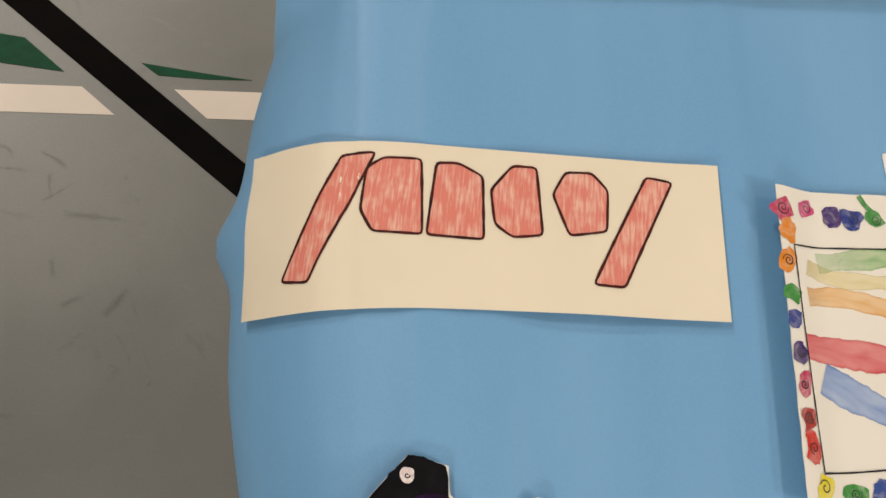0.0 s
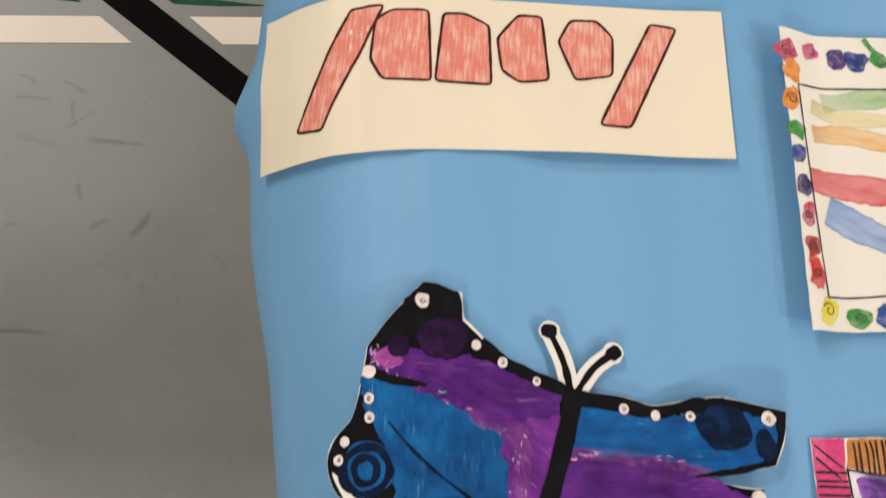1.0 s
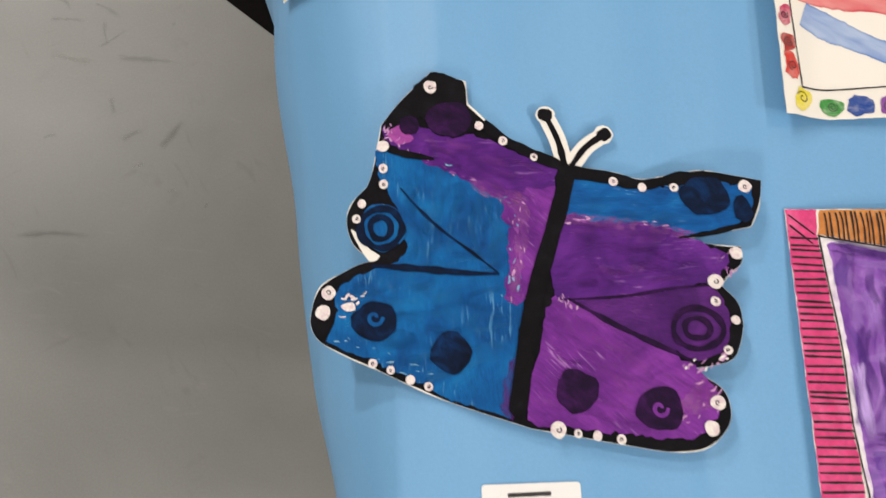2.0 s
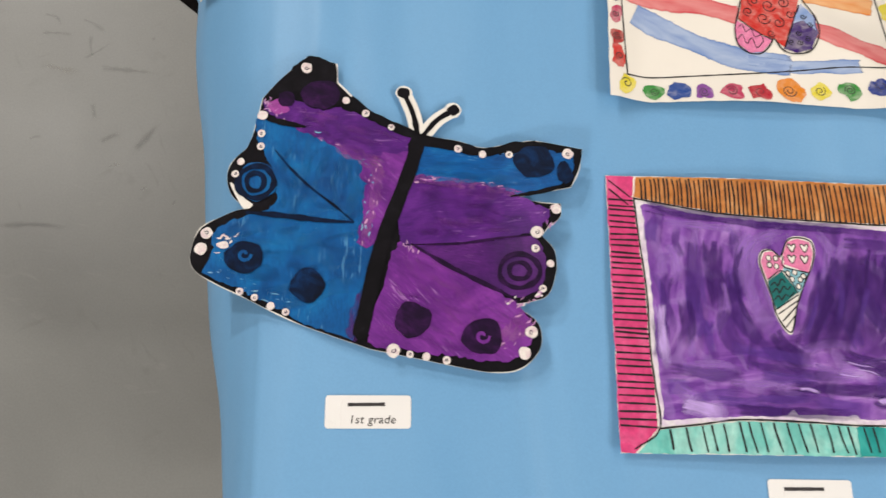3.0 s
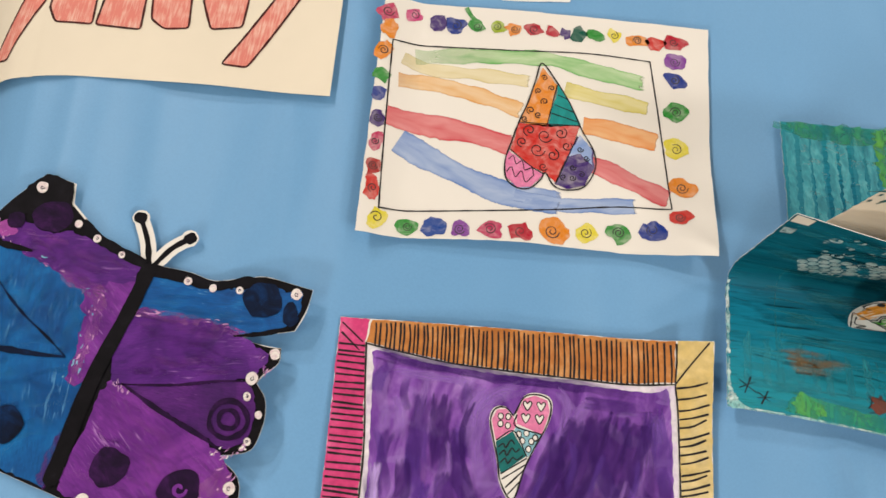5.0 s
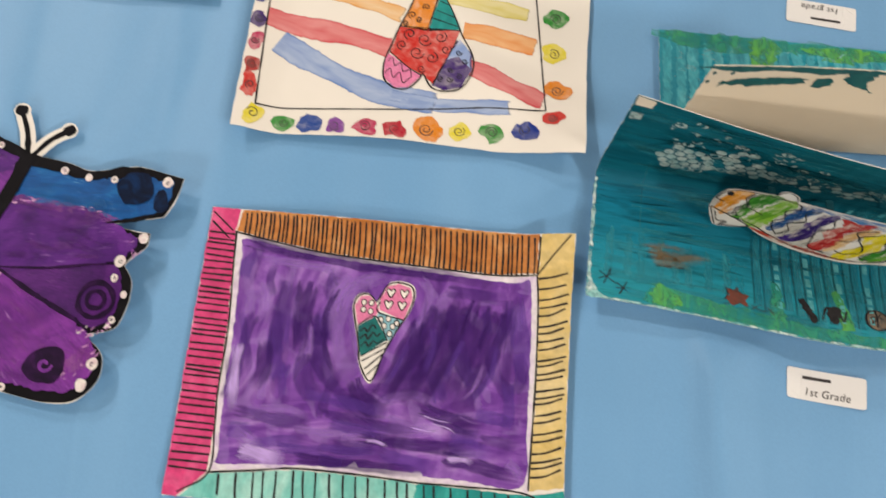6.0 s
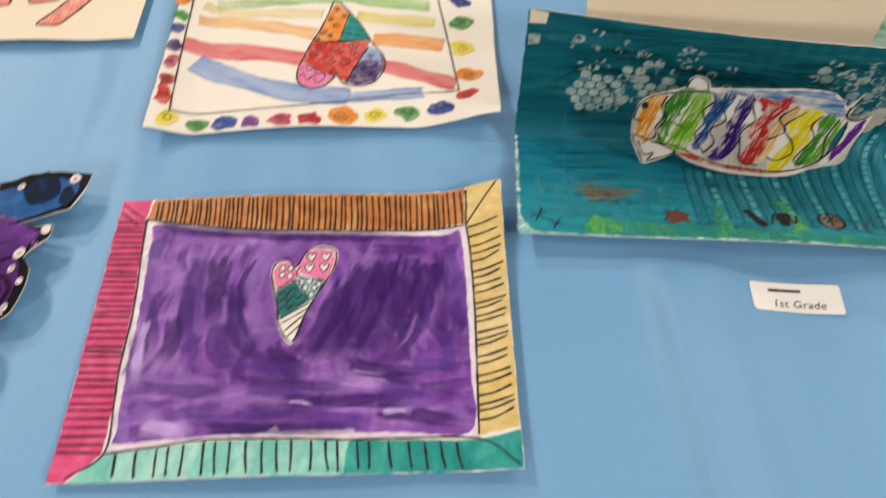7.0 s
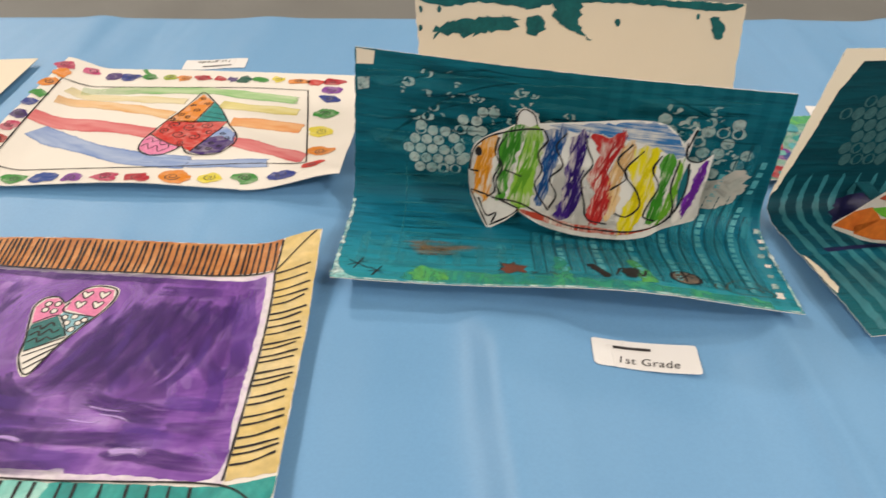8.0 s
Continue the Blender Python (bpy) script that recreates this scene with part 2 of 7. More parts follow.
def floor_material():
    """Grey sports floor, satin, with scuffs and cloudy wear."""
    k = Maker("grey_sports_floor", 0.34, 0.45)
    cloud = k.noise(k.coords(scale=(2.2, 3.0, 2)), 1, 5, 0.55, 0.5)
    c = k.ramp(cloud, [(0.28, rgb(118, 118, 116)), (0.75, rgb(134, 134, 131))])
    grain = k.noise(k.coords(scale=(260, 260, 260)), 1, 3)
    c = k.mix(0.4, c, k.ramp(grain, [(0.3, (0.86, 0.86, 0.86, 1)), (0.7, (1.08, 1.08, 1.08, 1))]), "MULTIPLY")
    for turn, seed, tone in ((62, 0.0, rgb(84, 80, 77)), (-28, 5.0, rgb(96, 92, 88)), (15, 9.0, rgb(154, 152, 148))):
        scuff = k.noise(k.coords(scale=(13, 44, 9), turn=turn, shift=(seed, seed, 0)), 1, 2, 0.5, 0.8)
        here = k.noise(k.coords(scale=(5, 5, 5), shift=(seed + 2, 0, 0)), 1, 2)
        k_here = k.math("MULTIPLY", k.ramp(scuff, [(0.62, (0, 0, 0, 1)), (0.76, (0.22, 0.22, 0.22, 1))]), k.ramp(here, [(0.5, (0, 0, 0, 1)), (0.62, (1, 1, 1, 1))]))
        c = k.mix(k_here, c, tone)
    r = k.ramp(cloud, [(0.3, (0.34, 0.34, 0.34, 1)), (0.7, (0.46, 0.46, 0.46, 1))])
    k.link(r, k.bsdf.inputs["Roughness"])
    k.bump(grain, 0.05, 0.001)
    return k.done(c)


m_cloth = cloth_material()
m_floor = floor_material()
m_line_white = paper_stock("white_line_paint", rgb(240, 226, 214), 0.05, 0.4)
m_line_green = paint("green_line_paint", [rgb(14, 68, 46), rgb(20, 82, 58)], (12,) * 3, rough=0.6, spec=0.15, bump=0.05)
m_line_black = paint("black_line_paint", [rgb(8, 6, 6), rgb(14, 11, 11)], (12,) * 3, rough=0.75, spec=0.05, bump=0.05)
m_wall = paint("hall_wall_paint", [rgb(196, 190, 180), rgb(210, 204, 194)], (0.8,) * 3, rough=0.7, bump=0.02)
m_ceiling = paint("hall_ceiling_paint", [rgb(208, 206, 202), rgb(222, 220, 216)], (0.8,) * 3, rough=0.8, bump=0.02)
m_wood = paint("tabletop_laminate", [rgb(150, 132, 108), rgb(176, 158, 132)], (3, 40, 3), rough=0.4, bump=0.05)
m_steel = paint("grey_leg_steel", [rgb(70, 70, 72), rgb(90, 90, 92)], (30,) * 3, rough=0.4, bump=0.05)


# ---- building helpers ----
def part(name, bm, material, parent=None, label="", smooth=False):
    """Links a bmesh as one mesh object under a thing or a part."""
    me = bpy.data.meshes.new(name)
    bm.to_mesh(me)
    bm.free()
    for m in (material if isinstance(material, (list, tuple)) else [material]):
        me.materials.append(m)
    if smooth:
        me.shade_smooth()
    ob = new(name, me)
    if parent:
        ob.parent = parent
    if label:
        ob["label"] = label
    return ob


def thing(name, m, label, category, group=""):
    ob = new(name)
    ob.empty_display_size = 0.05
    ob.matrix_world = m
    return tagged(ob, label, category, group)


def box(bm, x0, x1, y0, y1, z0, z1):
    v = [bm.verts.new((x, y, z)) for z in (z0, z1) for y in (y0, y1) for x in (x0, x1)]
    for f in ((0, 2, 3, 1), (4, 5, 7, 6), (0, 1, 5, 4), (2, 6, 7, 3), (0, 4, 6, 2), (1, 3, 7, 5)):
        bm.faces.new([v[i] for i in f])
    return bm


def mm(text):
    """Points given in millimetres as 'x,y x,y'."""
    return [tuple(float(a) / 1000 for a in p.split(",")) for p in text.split()]


def curve(pts, closed=False, step=0.003):
    """A smooth line through the points, sampled every step metres."""
    n = len(pts)
    if n < 3:
        a, b = Vector(pts[0]), Vector(pts[-1])
        k = max(2, int((b - a).length / step))
        return [a.lerp(b, i / k) for i in range(k + 1)]
    p = [Vector(q) for q in pts]
    out = []
    for i in range(n if closed else n - 1):
        a, b = p[i], p[(i + 1) % n]
        before = p[i - 1] if closed or i else a * 2 - b
        after = p[(i + 2) % n] if closed or i + 2 < n else b * 2 - a
        k = max(1, int((b - a).length / step))
        for j in range(k):
            t = j / k
            out.append(0.5 * ((2 * a) + (b - before) * t + (2 * before - 5 * a + 4 * b - after) * t * t + (3 * a - before - 3 * b + after) * t ** 3))
    if not closed:
        out.append(p[-1])
    return out


class Paper:
    """A bent sheet: f(u, v) gives the place of a point of the sheet."""

    def __init__(self, f):
        self.f = f

    def at(self, u, v, off=0.0):
        p = self.f(u, v)
        if off:
            e = 4e-4
            n = (self.f(u + e, v) - self.f(u - e, v)).cross(self.f(u, v + e) - self.f(u, v - e))
            p = p + n.normalized() * off
        return p


LAYER = 0.00022


def sheet(paper, u0, u1, v0, v1, nu, nv, thick=0.0006, ragged=0.0):
    """A rectangular sheet with two faces and an edge. Slot 0 is its upper face, slot 1 the rest."""
    bm = bmesh.new()
    uv = bm.loops.layers.uv.new("UVMap")

    def wobble(i, j, u, v):
        if ragged and (i in (0, nu) or j in (0, nv)):
            u += ragged * (noise.noise((u * 90, v * 90, 1.3)))
            v += ragged * (noise.noise((u * 90, v * 90, 7.1)))
        return u, v

    def face(vs, slot, coords):
        f = bm.faces.new(vs)
        f.material_index = slot
        f.smooth = True
        for l, c in zip(f.loops, coords):
            l[uv].uv = c

    rows = {}
    for side, off in ((0, 0.0), (1, -thick)):
        for i in range(nu + 1):
            for j in range(nv + 1):
                u, v = wobble(i, j, u0 + (u1 - u0) * i / nu, v0 + (v1 - v0) * j / nv)
                rows[side, i, j] = (bm.verts.new(paper.at(u, v, off)), (u - u0, v - v0))
    for i in range(nu):
        for j in range(nv):
            q = [(i, j), (i + 1, j), (i + 1, j + 1), (i, j + 1)]
            top = [rows[(0, *a)] for a in q]
            low = [rows[(1, *a)] for a in reversed(q)]
            face([a[0] for a in top], 0, [a[1] for a in top])
            face([a[0] for a in low], 1, [a[1] for a in low])
    rim = [(i, 0) for i in range(nu)] + [(nu, j) for j in range(nv)] + [(i, nv) for i in range(nu, 0, -1)] + [(0, j) for j in range(nv, 0, -1)]
    for k, a in enumerate(rim):
        b = rim[(k + 1) % len(rim)]
        four = [rows[(1, *a)], rows[(1, *b)], rows[(0, *b)], rows[(0, *a)]]
        face([bm.verts.new(q[0].co) for q in four], 1, [q[1] for q in four])
    return bm


def fill(bm, paper, pts, layer, smooth=True, jitter=0.0, grain=0.012, thick=0.0, step=None):
    """A filled outline laid on a sheet, layer by layer above it."""
    if step is None:
        step = min(0.003, max(0.0005, max(abs(pts[0][0] - q[0]) + abs(pts[0][1] - q[1]) for q in pts) / 9))
    line = curve(pts, True, step) if smooth else [q for i in range(len(pts)) for q in curve([pts[i], pts[(i + 1) % len(pts)]], False, step)[:-1]]
    if jitter:
        line = [Vector((q[0] + jitter * noise.noise((q[0] * 230, q[1] * 230, 3.7)), q[1] + jitter * noise.noise((q[0] * 230, q[1] * 230, 9.2)))) for q in line]
    area = sum(a[0] * b[1] - b[0] * a[1] for a, b in zip(line, line[1:] + line[:1]))
    if area < 0:
        line.reverse()
    tmp = bmesh.new()
    vs = [tmp.verts.new((q[0], q[1], 0)) for q in line]
    for tri in geometry.tessellate_polygon([[Vector((q[0], q[1], 0)) for q in line]]):
        x = [line[i] for i in tri]
        turned = (x[1][0] - x[0][0]) * (x[2][1] - x[0][1]) - (x[2][0] - x[0][0]) * (x[1][1] - x[0][1])
        tmp.faces.new([vs[i] for i in (tri if turned > 0 else reversed(tri))])
    bmesh.ops.beautify_fill(tmp, faces=tmp.faces[:], edges=[e for e in tmp.edges if len(e.link_faces) == 2])
    for _ in range(7):
        long = [e for e in tmp.edges if e.calc_length() > grain]
        if not long:
            break
        bmesh.ops.subdivide_edges(tmp, edges=long, cuts=1)
        bmesh.ops.triangulate(tmp, faces=[f for f in tmp.faces if len(f.verts) > 3])
    for v in tmp.verts:
        v.co = paper.at(v.co.x, v.co.y, layer * LAYER)
    if thick:
        bmesh.ops.solidify(tmp, geom=tmp.faces[:], thickness=thick)
    me = bpy.data.meshes.new("tmp")
    tmp.to_mesh(me)
    tmp.free()
    bm.from_mesh(me)
    bpy.data.meshes.remove(me)
    return bm


def stroke(bm, paper, pts, width, layer, closed=False, wild=0.25, taper=False, smooth=True, step=None, round_end=False):
    """A drawn line of a given width laid on a sheet, with the uneven width of a hand."""
    if step is None:
        step = min(0.003, max(0.0005, max(abs(pts[0][0] - q[0]) + abs(pts[0][1] - q[1]) for q in pts) / 16))
    line = curve(pts, closed, step) if smooth else [Vector(p) for p in pts]
    n = len(line)
    if n < 2:
        return bm
    pairs = []
    uv = bm.loops.layers.uv.verify()
    span = bm.loops.layers.uv.get("Span") or bm.loops.layers.uv.new("Span")
    run = [0.0]
    for a, b in zip(line, line[1:]):
        run.append(run[-1] + (Vector(b) - Vector(a)).length)
    s_seed = width * 300
    for i, q in enumerate(line):
        a = line[i - 1] if i or closed else q
        b = line[(i + 1) % n] if i + 1 < n or closed else q
        d = Vector((b[0] - a[0], b[1] - a[1]))
        if d.length < 1e-9:
            d = Vector((1, 0))
        d.normalize()
        rate = min(130, 0.7 / width)
        w = width / 2 * (1 + wild * 2 * noise.noise((q[0] * rate, q[1] * rate, width * 900)) + 0.05 * noise.noise((q[0] * 420, q[1] * 420, s_seed)))
        if taper:
            w *= min(1, 0.35 + 2.2 * min(i, n - 1 - i) / n)
        if round_end:
            near = min(run[i], run[-1] - run[i]) / (width * 0.5)
            if near < 1:
                w *= math.sqrt(max(0.02, 1 - (1 - near) ** 2))
        pairs.append([bm.verts.new(paper.at(q[0] + s * -d.y * w, q[1] + s * d.x * w, layer * LAYER)) for s in (1, -1)])
    for i in range(n if closed else n - 1):
        a, b = pairs[i], pairs[(i + 1) % n]
        face = bm.faces.new((a[0], a[1], b[1], b[0]))
        p0, p1 = run[i], run[i + 1] if i + 1 < n else run[i] + 0.001
        for l, c in zip(face.loops, ((p0, 1), (p0, 0), (p1, 0), (p1, 1))):
            l[uv].uv = c
            l[span].uv = (c[0] / max(run[-1], 1e-6), c[1])
    return bm


def blob(x, y, rx, ry=None, n=10, wild=0.2, turn=0.0, rnd=random):
    """The outline of an uneven dab."""
    ry = ry or rx
    c, s = math.cos(radians(turn)), math.sin(radians(turn))
    out = []
    for i in range(n):
        a = 2 * math.pi * i / n
        k = 1 + rnd.uniform(-wild, wild)
        px, py = rx * k * math.cos(a), ry * k * math.sin(a)
        out.append((x + c * px - s * py, y + s * px + c * py))
    return out


def lay(name, paper, pts, layer, material, parent, label="", **how):
    return part(name, fill(bmesh.new(), paper, pts, layer, **how), material, parent, label)


def draw(name, paper, lines, width, layer, material, parent, label="", **how):
    bm = bmesh.new()
    for pts in lines:
        stroke(bm, paper, pts, width, layer, **how)
    return part(name, bm, material, parent, label)


def draw_each(name, paper, lines, width, layer, material, parent, **how):
    for pts in lines:
        part(name, stroke(bmesh.new(), paper, pts, width, layer, **how), material, parent)


def cut(text):
    """A scissor-cut outline: smooth runs between sharp corners, which are marked by a stroke."""
    out = []
    runs = [mm(run) for run in text.split("/")]
    for run, after in zip(runs, runs[1:] + runs[:1]):
        out += [(q[0], q[1]) for q in curve(run + [after[0]], False, 0.003)[:-1]]
    return out


def inside(pt, poly):
    """Whether a point lies in an outline."""
    x, y = pt
    odd = False
    for (ax, ay), (bx, by) in zip(poly, poly[1:] + poly[:1]):
        if (ay > y) != (by > y) and x < (bx - ax) * (y - ay) / (by - ay) + ax:
            odd = not odd
    return odd


def brushwork(paper, parent, region, count, turns, length, width, layer, materials, seed, bend=0.15, keep_out=None, pile=3):
    """Many single brush strokes within a region of a sheet, at angles between two limits."""
    rnd = random.Random(seed)
    xs, ys = [q[0] for q in region], [q[1] for q in region]
    cell = max(max(xs) - min(xs), max(ys) - min(ys)) / 60
    piled = {}
    made = tries = 0
    while made < count and tries < count * 14:
        tries += 1
        x, y = rnd.uniform(min(xs), max(xs)), rnd.uniform(min(ys), max(ys))
        a = radians(turns(x, y, rnd))
        n = rnd.uniform(*length) / 2
        d = (math.cos(a), math.sin(a))
        ends = [(x - n * d[0], y - n * d[1]), (x + n * d[0], y + n * d[1])]
        if not all(inside(q, region) for q in ends + [(x, y)]) or (keep_out and any(inside(q, keep_out) for q in ends + [(x, y)])):
            continue
        k = rnd.uniform(-bend, bend) * n * 2
        w = rnd.uniform(*width)
        # only so many strokes lie over one another
        covers = {(round((x + d[0] * s * n / 6 - d[1] * q * w / 2) / cell), round((y + d[1] * s * n / 6 + d[0] * q * w / 2) / cell)) for s in range(-6, 7) for q in (-1, 0, 1)}
        if any(piled.get(c, 0) >= pile for c in covers):
            continue
        for c in covers:
            piled[c] = piled.get(c, 0) + 1
        part("brush_stroke", stroke(bmesh.new(), paper, [ends[0], (x - d[1] * k, y + d[0] * k), ends[1]], w, layer + 0.004 * made, wild=0.15), rnd.choice(materials), parent)
        made += 1


def inset(line, amount):
    """A closed outline drawn in by amount(x, y) at each point."""
    n = len(line)
    turn = 1 if sum(a[0] * b[1] - b[0] * a[1] for a, b in zip(line, line[1:] + line[:1])) > 0 else -1
    out = []
    for i, (x, y) in enumerate(line):
        d = Vector(line[(i + 1) % n]) - Vector(line[i - 1])
        d = d.normalized() if d.length > 1e-7 else Vector((1, 0))
        k = amount(x, y) * turn
        out.append((x - d.y * k, y + d.x * k))
    return out


def flecks(paper, parent, line, count, spread, length, width, layer, materials, seed, lean=(0, 180)):
    """Short bare or pale scratches scattered along a line, where one paint meets another."""
    rnd = random.Random(seed)
    run = curve(line, False, 0.002)
    for i in range(count):
        q = rnd.choice(run)
        x, y = q[0] + rnd.gauss(0, spread), q[1] + rnd.gauss(0, spread)
        a, h = radians(rnd.uniform(*lean)), rnd.uniform(*length) / 2
        pts = [(x - h * math.cos(a), y - h * math.sin(a)), (x + rnd.uniform(-0.3, 0.3) * h, y + rnd.uniform(-0.3, 0.3) * h), (x + h * math.cos(a), y + h * math.sin(a))]
        part("bare_fleck", stroke(bmesh.new(), paper, pts, rnd.uniform(*width), layer + 0.004 * i, wild=0.5, taper=True), rnd.choice(materials), parent)


def swirl(x, y, r, turns=1.6, start=0.0):
    n = int(9 * turns)
    return [(x + r * (0.2 + 0.8 * i / n) * math.cos(start + 2 * math.pi * turns * i / n), y + r * (0.2 + 0.8 * i / n) * math.sin(start + 2 * math.pi * turns * i / n)) for i in range(n + 1)]


def ring(x, y, rx, ry=None, n=10, rnd=random):
    return blob(x, y, rx, ry, max(n, 12), 0.05, 0, rnd)


# ---- the hall ----
def slab(name, x0, x1, y0, y1, z0, z1, material, label, category):
    return tagged(part(name, box(bmesh.new(), x0, x1, y0, y1, z0, z1), material), label, category, kind="structure")


hall_floor = slab("floor", -9, 10, -8, 9, -0.12, 0, m_floor, "grey satin sports floor with scuffs and painted lines", "floor")
slab("ceiling", -9.2, 10.2, -8.2, 9.2, 7.0, 7.2, m_ceiling, "plain pale hall ceiling", "ceiling")
slab("wall_west", -9.2, -9, -8.2, 9.2, -0.12, 7.0, m_wall, "plain pale painted hall wall", "wall")
slab("wall_east", 10, 10.2, -8.2, 9.2, -0.12, 7.0, m_wall, "plain pale painted hall wall", "wall")
slab("wall_north", -9, 10, 9, 9.2, -0.12, 7.0, m_wall, "plain pale painted hall wall", "wall")
slab("wall_south", -9, 10, -8.2, -8, -0.12, 7.0, m_wall, "plain pale painted hall wall", "wall")


def floor_line(name, pts, material, label, z=0.0012):
    bm = bmesh.new()
    low = [bm.verts.new((x, y, 0.0002)) for x, y in pts]
    top = [bm.verts.new((x, y, z)) for x, y in pts]
    bm.faces.new(top)
    for i in range(len(pts)):
        j = (i + 1) % len(pts)
        bm.faces.new((low[i], low[j], top[j], top[i]))
    bmesh.ops.recalc_face_normals(bm, faces=bm.faces[:])
    return tagged(part(name, bm, material), label, "floor line", kind="structure")


# the black line runs askew; white and green lines stop a little short of it
dx, dy = 0.7620, -0.6476
across = (0.6476, 0.7620)
bx, by = -0.1916, 0.9353
# shoe scuffs beside the table's end
m_scuff = glaze("dark_shoe_scuff", rgb(60, 56, 52), 0.20, 0.8)
m_scuff_light = glaze("pale_floor_scratch", rgb(176, 170, 162), 0.20, 0.8)
ground = Paper(lambda u, v: Vector((u, v, 0.0006)) - hall_floor.location)
for line, wide, tone in (("-574,972 -552,966 -540,948", 5, m_scuff), ("-500,961 -476,950 -453,931", 6, m_scuff), ("-481,924 -480,904 -475,884", 7, m_scuff), ("-489,875 -466,890 -443,909", 6, m_scuff),
                         ("-574,931 -540,930 -510,926", 5, m_scuff), ("-454,854 -400,850 -344,843", 8, m_scuff), ("-363,922 -362,920 -360,917", 5, m_scuff), ("-462,779 -459,766 -455,745", 6, m_scuff),
                         ("-374,685 -356,708 -340,735", 10, m_scuff), ("-569,705 -558,710 -547,710", 7, m_scuff), ("-298,574 -296,579 -293,586", 4, m_scuff), ("-598,535 -540,538 -479,530", 8, m_scuff),
                         ("-420,650 -408,654 -398,655", 5, m_scuff_light), ("-360,604 -352,607 -347,610", 4, m_scuff_light), ("-560,860 -520,850 -490,846", 9, m_scuff_light), ("-440,700 -420,712 -405,716", 9, m_scuff)):
    draw("scuff_mark", ground, [mm(line)], wide / 700, 1, tone, hall_floor, wild=0.5)
floor_line("floor_line_black", [(bx + a * dx + b * across[0], by + a * dy + b * across[1]) for a, b in ((-11, -0.0266), (9, -0.0266), (9, 0.0266), (-11, 0.0266))], m_line_black, "black painted court line on the grey floor")
floor_line("floor_line_white", [(-8.98, 0.99), (-8.98, 0.94), (-0.391, 1.034), (-0.449, 1.085)], m_line_white, "white painted court line on the grey floor")
floor_line("floor_line_white", [(-0.297, 1.087), (-0.239, 1.034), (9.98, 1.15), (9.98, 1.205)], m_line_white, "white painted court line on the grey floor")
floor_line("floor_line_green", [(-1.06, 1.28), (-0.81, 1.165), (-0.582, 1.123), (-0.481, 1.112), (-0.552, 1.174), (-0.596, 1.180), (-0.81, 1.22)], m_line_green, "curved green painted court line on the grey floor")
floor_line("floor_line_green", [(-0.356, 1.136), (-0.326, 1.113), (-0.245, 1.110), (-0.167, 1.112), (-0.246, 1.121)], m_line_green, "tapering end of the green court line")

# ---- the table under its paper ----
TX, TY0 = 1.83, 0.045


def far_edge(x):
    return 0.788 + 0.028 * (x - 0.17)


table = thing("folding_table", pose(0.915, 0.415, 0), "long folding table hidden under light blue roll paper", "table")
part("tabletop", box(bmesh.new(), -0.90, 0.90, -0.36, 0.36, 0.695, 0.728), m_wood, table)
for sx in (-0.7, 0.7):
    for sy in (-0.3, 0.3):
        bm = bmesh.new()
        bmesh.ops.create_cone(bm, cap_ends=True, segments=12, radius1=0.014, radius2=0.014, depth=0.695, matrix=Matrix.Translation((sx, sy, 0.3475)))
        part("leg", bm, m_steel, table)

# folds of the roll paper: x at the front, slant, half width, rise, reach in y
FOLDS = ((0.215, -0.06, 0.006, 0.0030, 0.02, 0.20), (0.706, 0.0, 0.012, 0.0060, -0.1, 0.26), (0.728, 0.0, 0.032, 0.0120, -0.1, 0.25), (0.890, 0.02, 0.010, 0.0050, -0.1, 0.24), (0.912, 0.0, 0.03, 0.0080, -0.1, 0.22),
         (0.02, 0.06, 0.018, 0.0040, 0.05, 0.80), (0.10, -0.02, 0.02, 0.003, 0.30, 0.85),
         (0.285, 0.01, 0.018, 0.004, 0.30, 0.80), (0.98, -0.05, 0.03, 0.004, 0.0, 0.3), (1.16, 0.16, 0.02, 0.005, 0.5, 0.85),
         (0.45, 0.05, 0.03, 0.003, 0.60, 0.85), (0.78, -0.04, 0.025, 0.003, 0.0, 0.2), (1.3, 0.0, 0.03, 0.004, 0.0, 0.8), (1.06, 0.1, 0.02, 0.003, 0.55, 0.8))


def cloth_z(x, y):
    z = 0.0
    for x0, k, w, a, y0, y1 in FOLDS:
        reach = max(0.0, min(1.0, (y - y0 + 0.05) / 0.08)) * max(0.0, min(1.0, (y1 - y + 0.05) / 0.08))
        d = (x - x0 - k * (y - 0.05)) / w
        z += a * reach * math.exp(-d * d)
    z += 0.0016 * noise.noise((x * 7, y * 2.2, 0.4)) + 0.001
    free = max(0.0, min(1.0, (x - 0.615) / 0.04)) * max(0.0, min(1.0, (0.245 - y) / 0.04))    # nothing lies there
    top = 0.0058 + 0.012 * free * max(0.0, min(1.0, (0.99 - x) / 0.04))
    return T - 0.0045 + (max(0.0, z) if z < top - 0.002 else top - 0.002 * math.exp(-(z - top + 0.002) / 0.002)) - edge_drop(x)


def edge_drop(x):
    """The paper starts to bend a little before the table's end."""
    return 0.005 * max(0.0, 1 - max(0.0, x) / 0.045) ** 2


END_Y = (0.0, 0.045, 0.25, 0.45, 0.545, 0.60, 0.645, 0.70, 0.80, 0.95)
END_X = (0.030, 0.040, 0.068, 0.092, 0.100, 0.103, 0.100, 0.091, 0.069, 0.054)
DROP = (0.0, 0.005, 0.013, 0.028, 0.055, 0.09, 0.13, 0.20, 0.33)
OUT = (0.0, 0.15, 0.29, 0.50, 0.78, 0.95, 1.0, 0.97, 0.90)


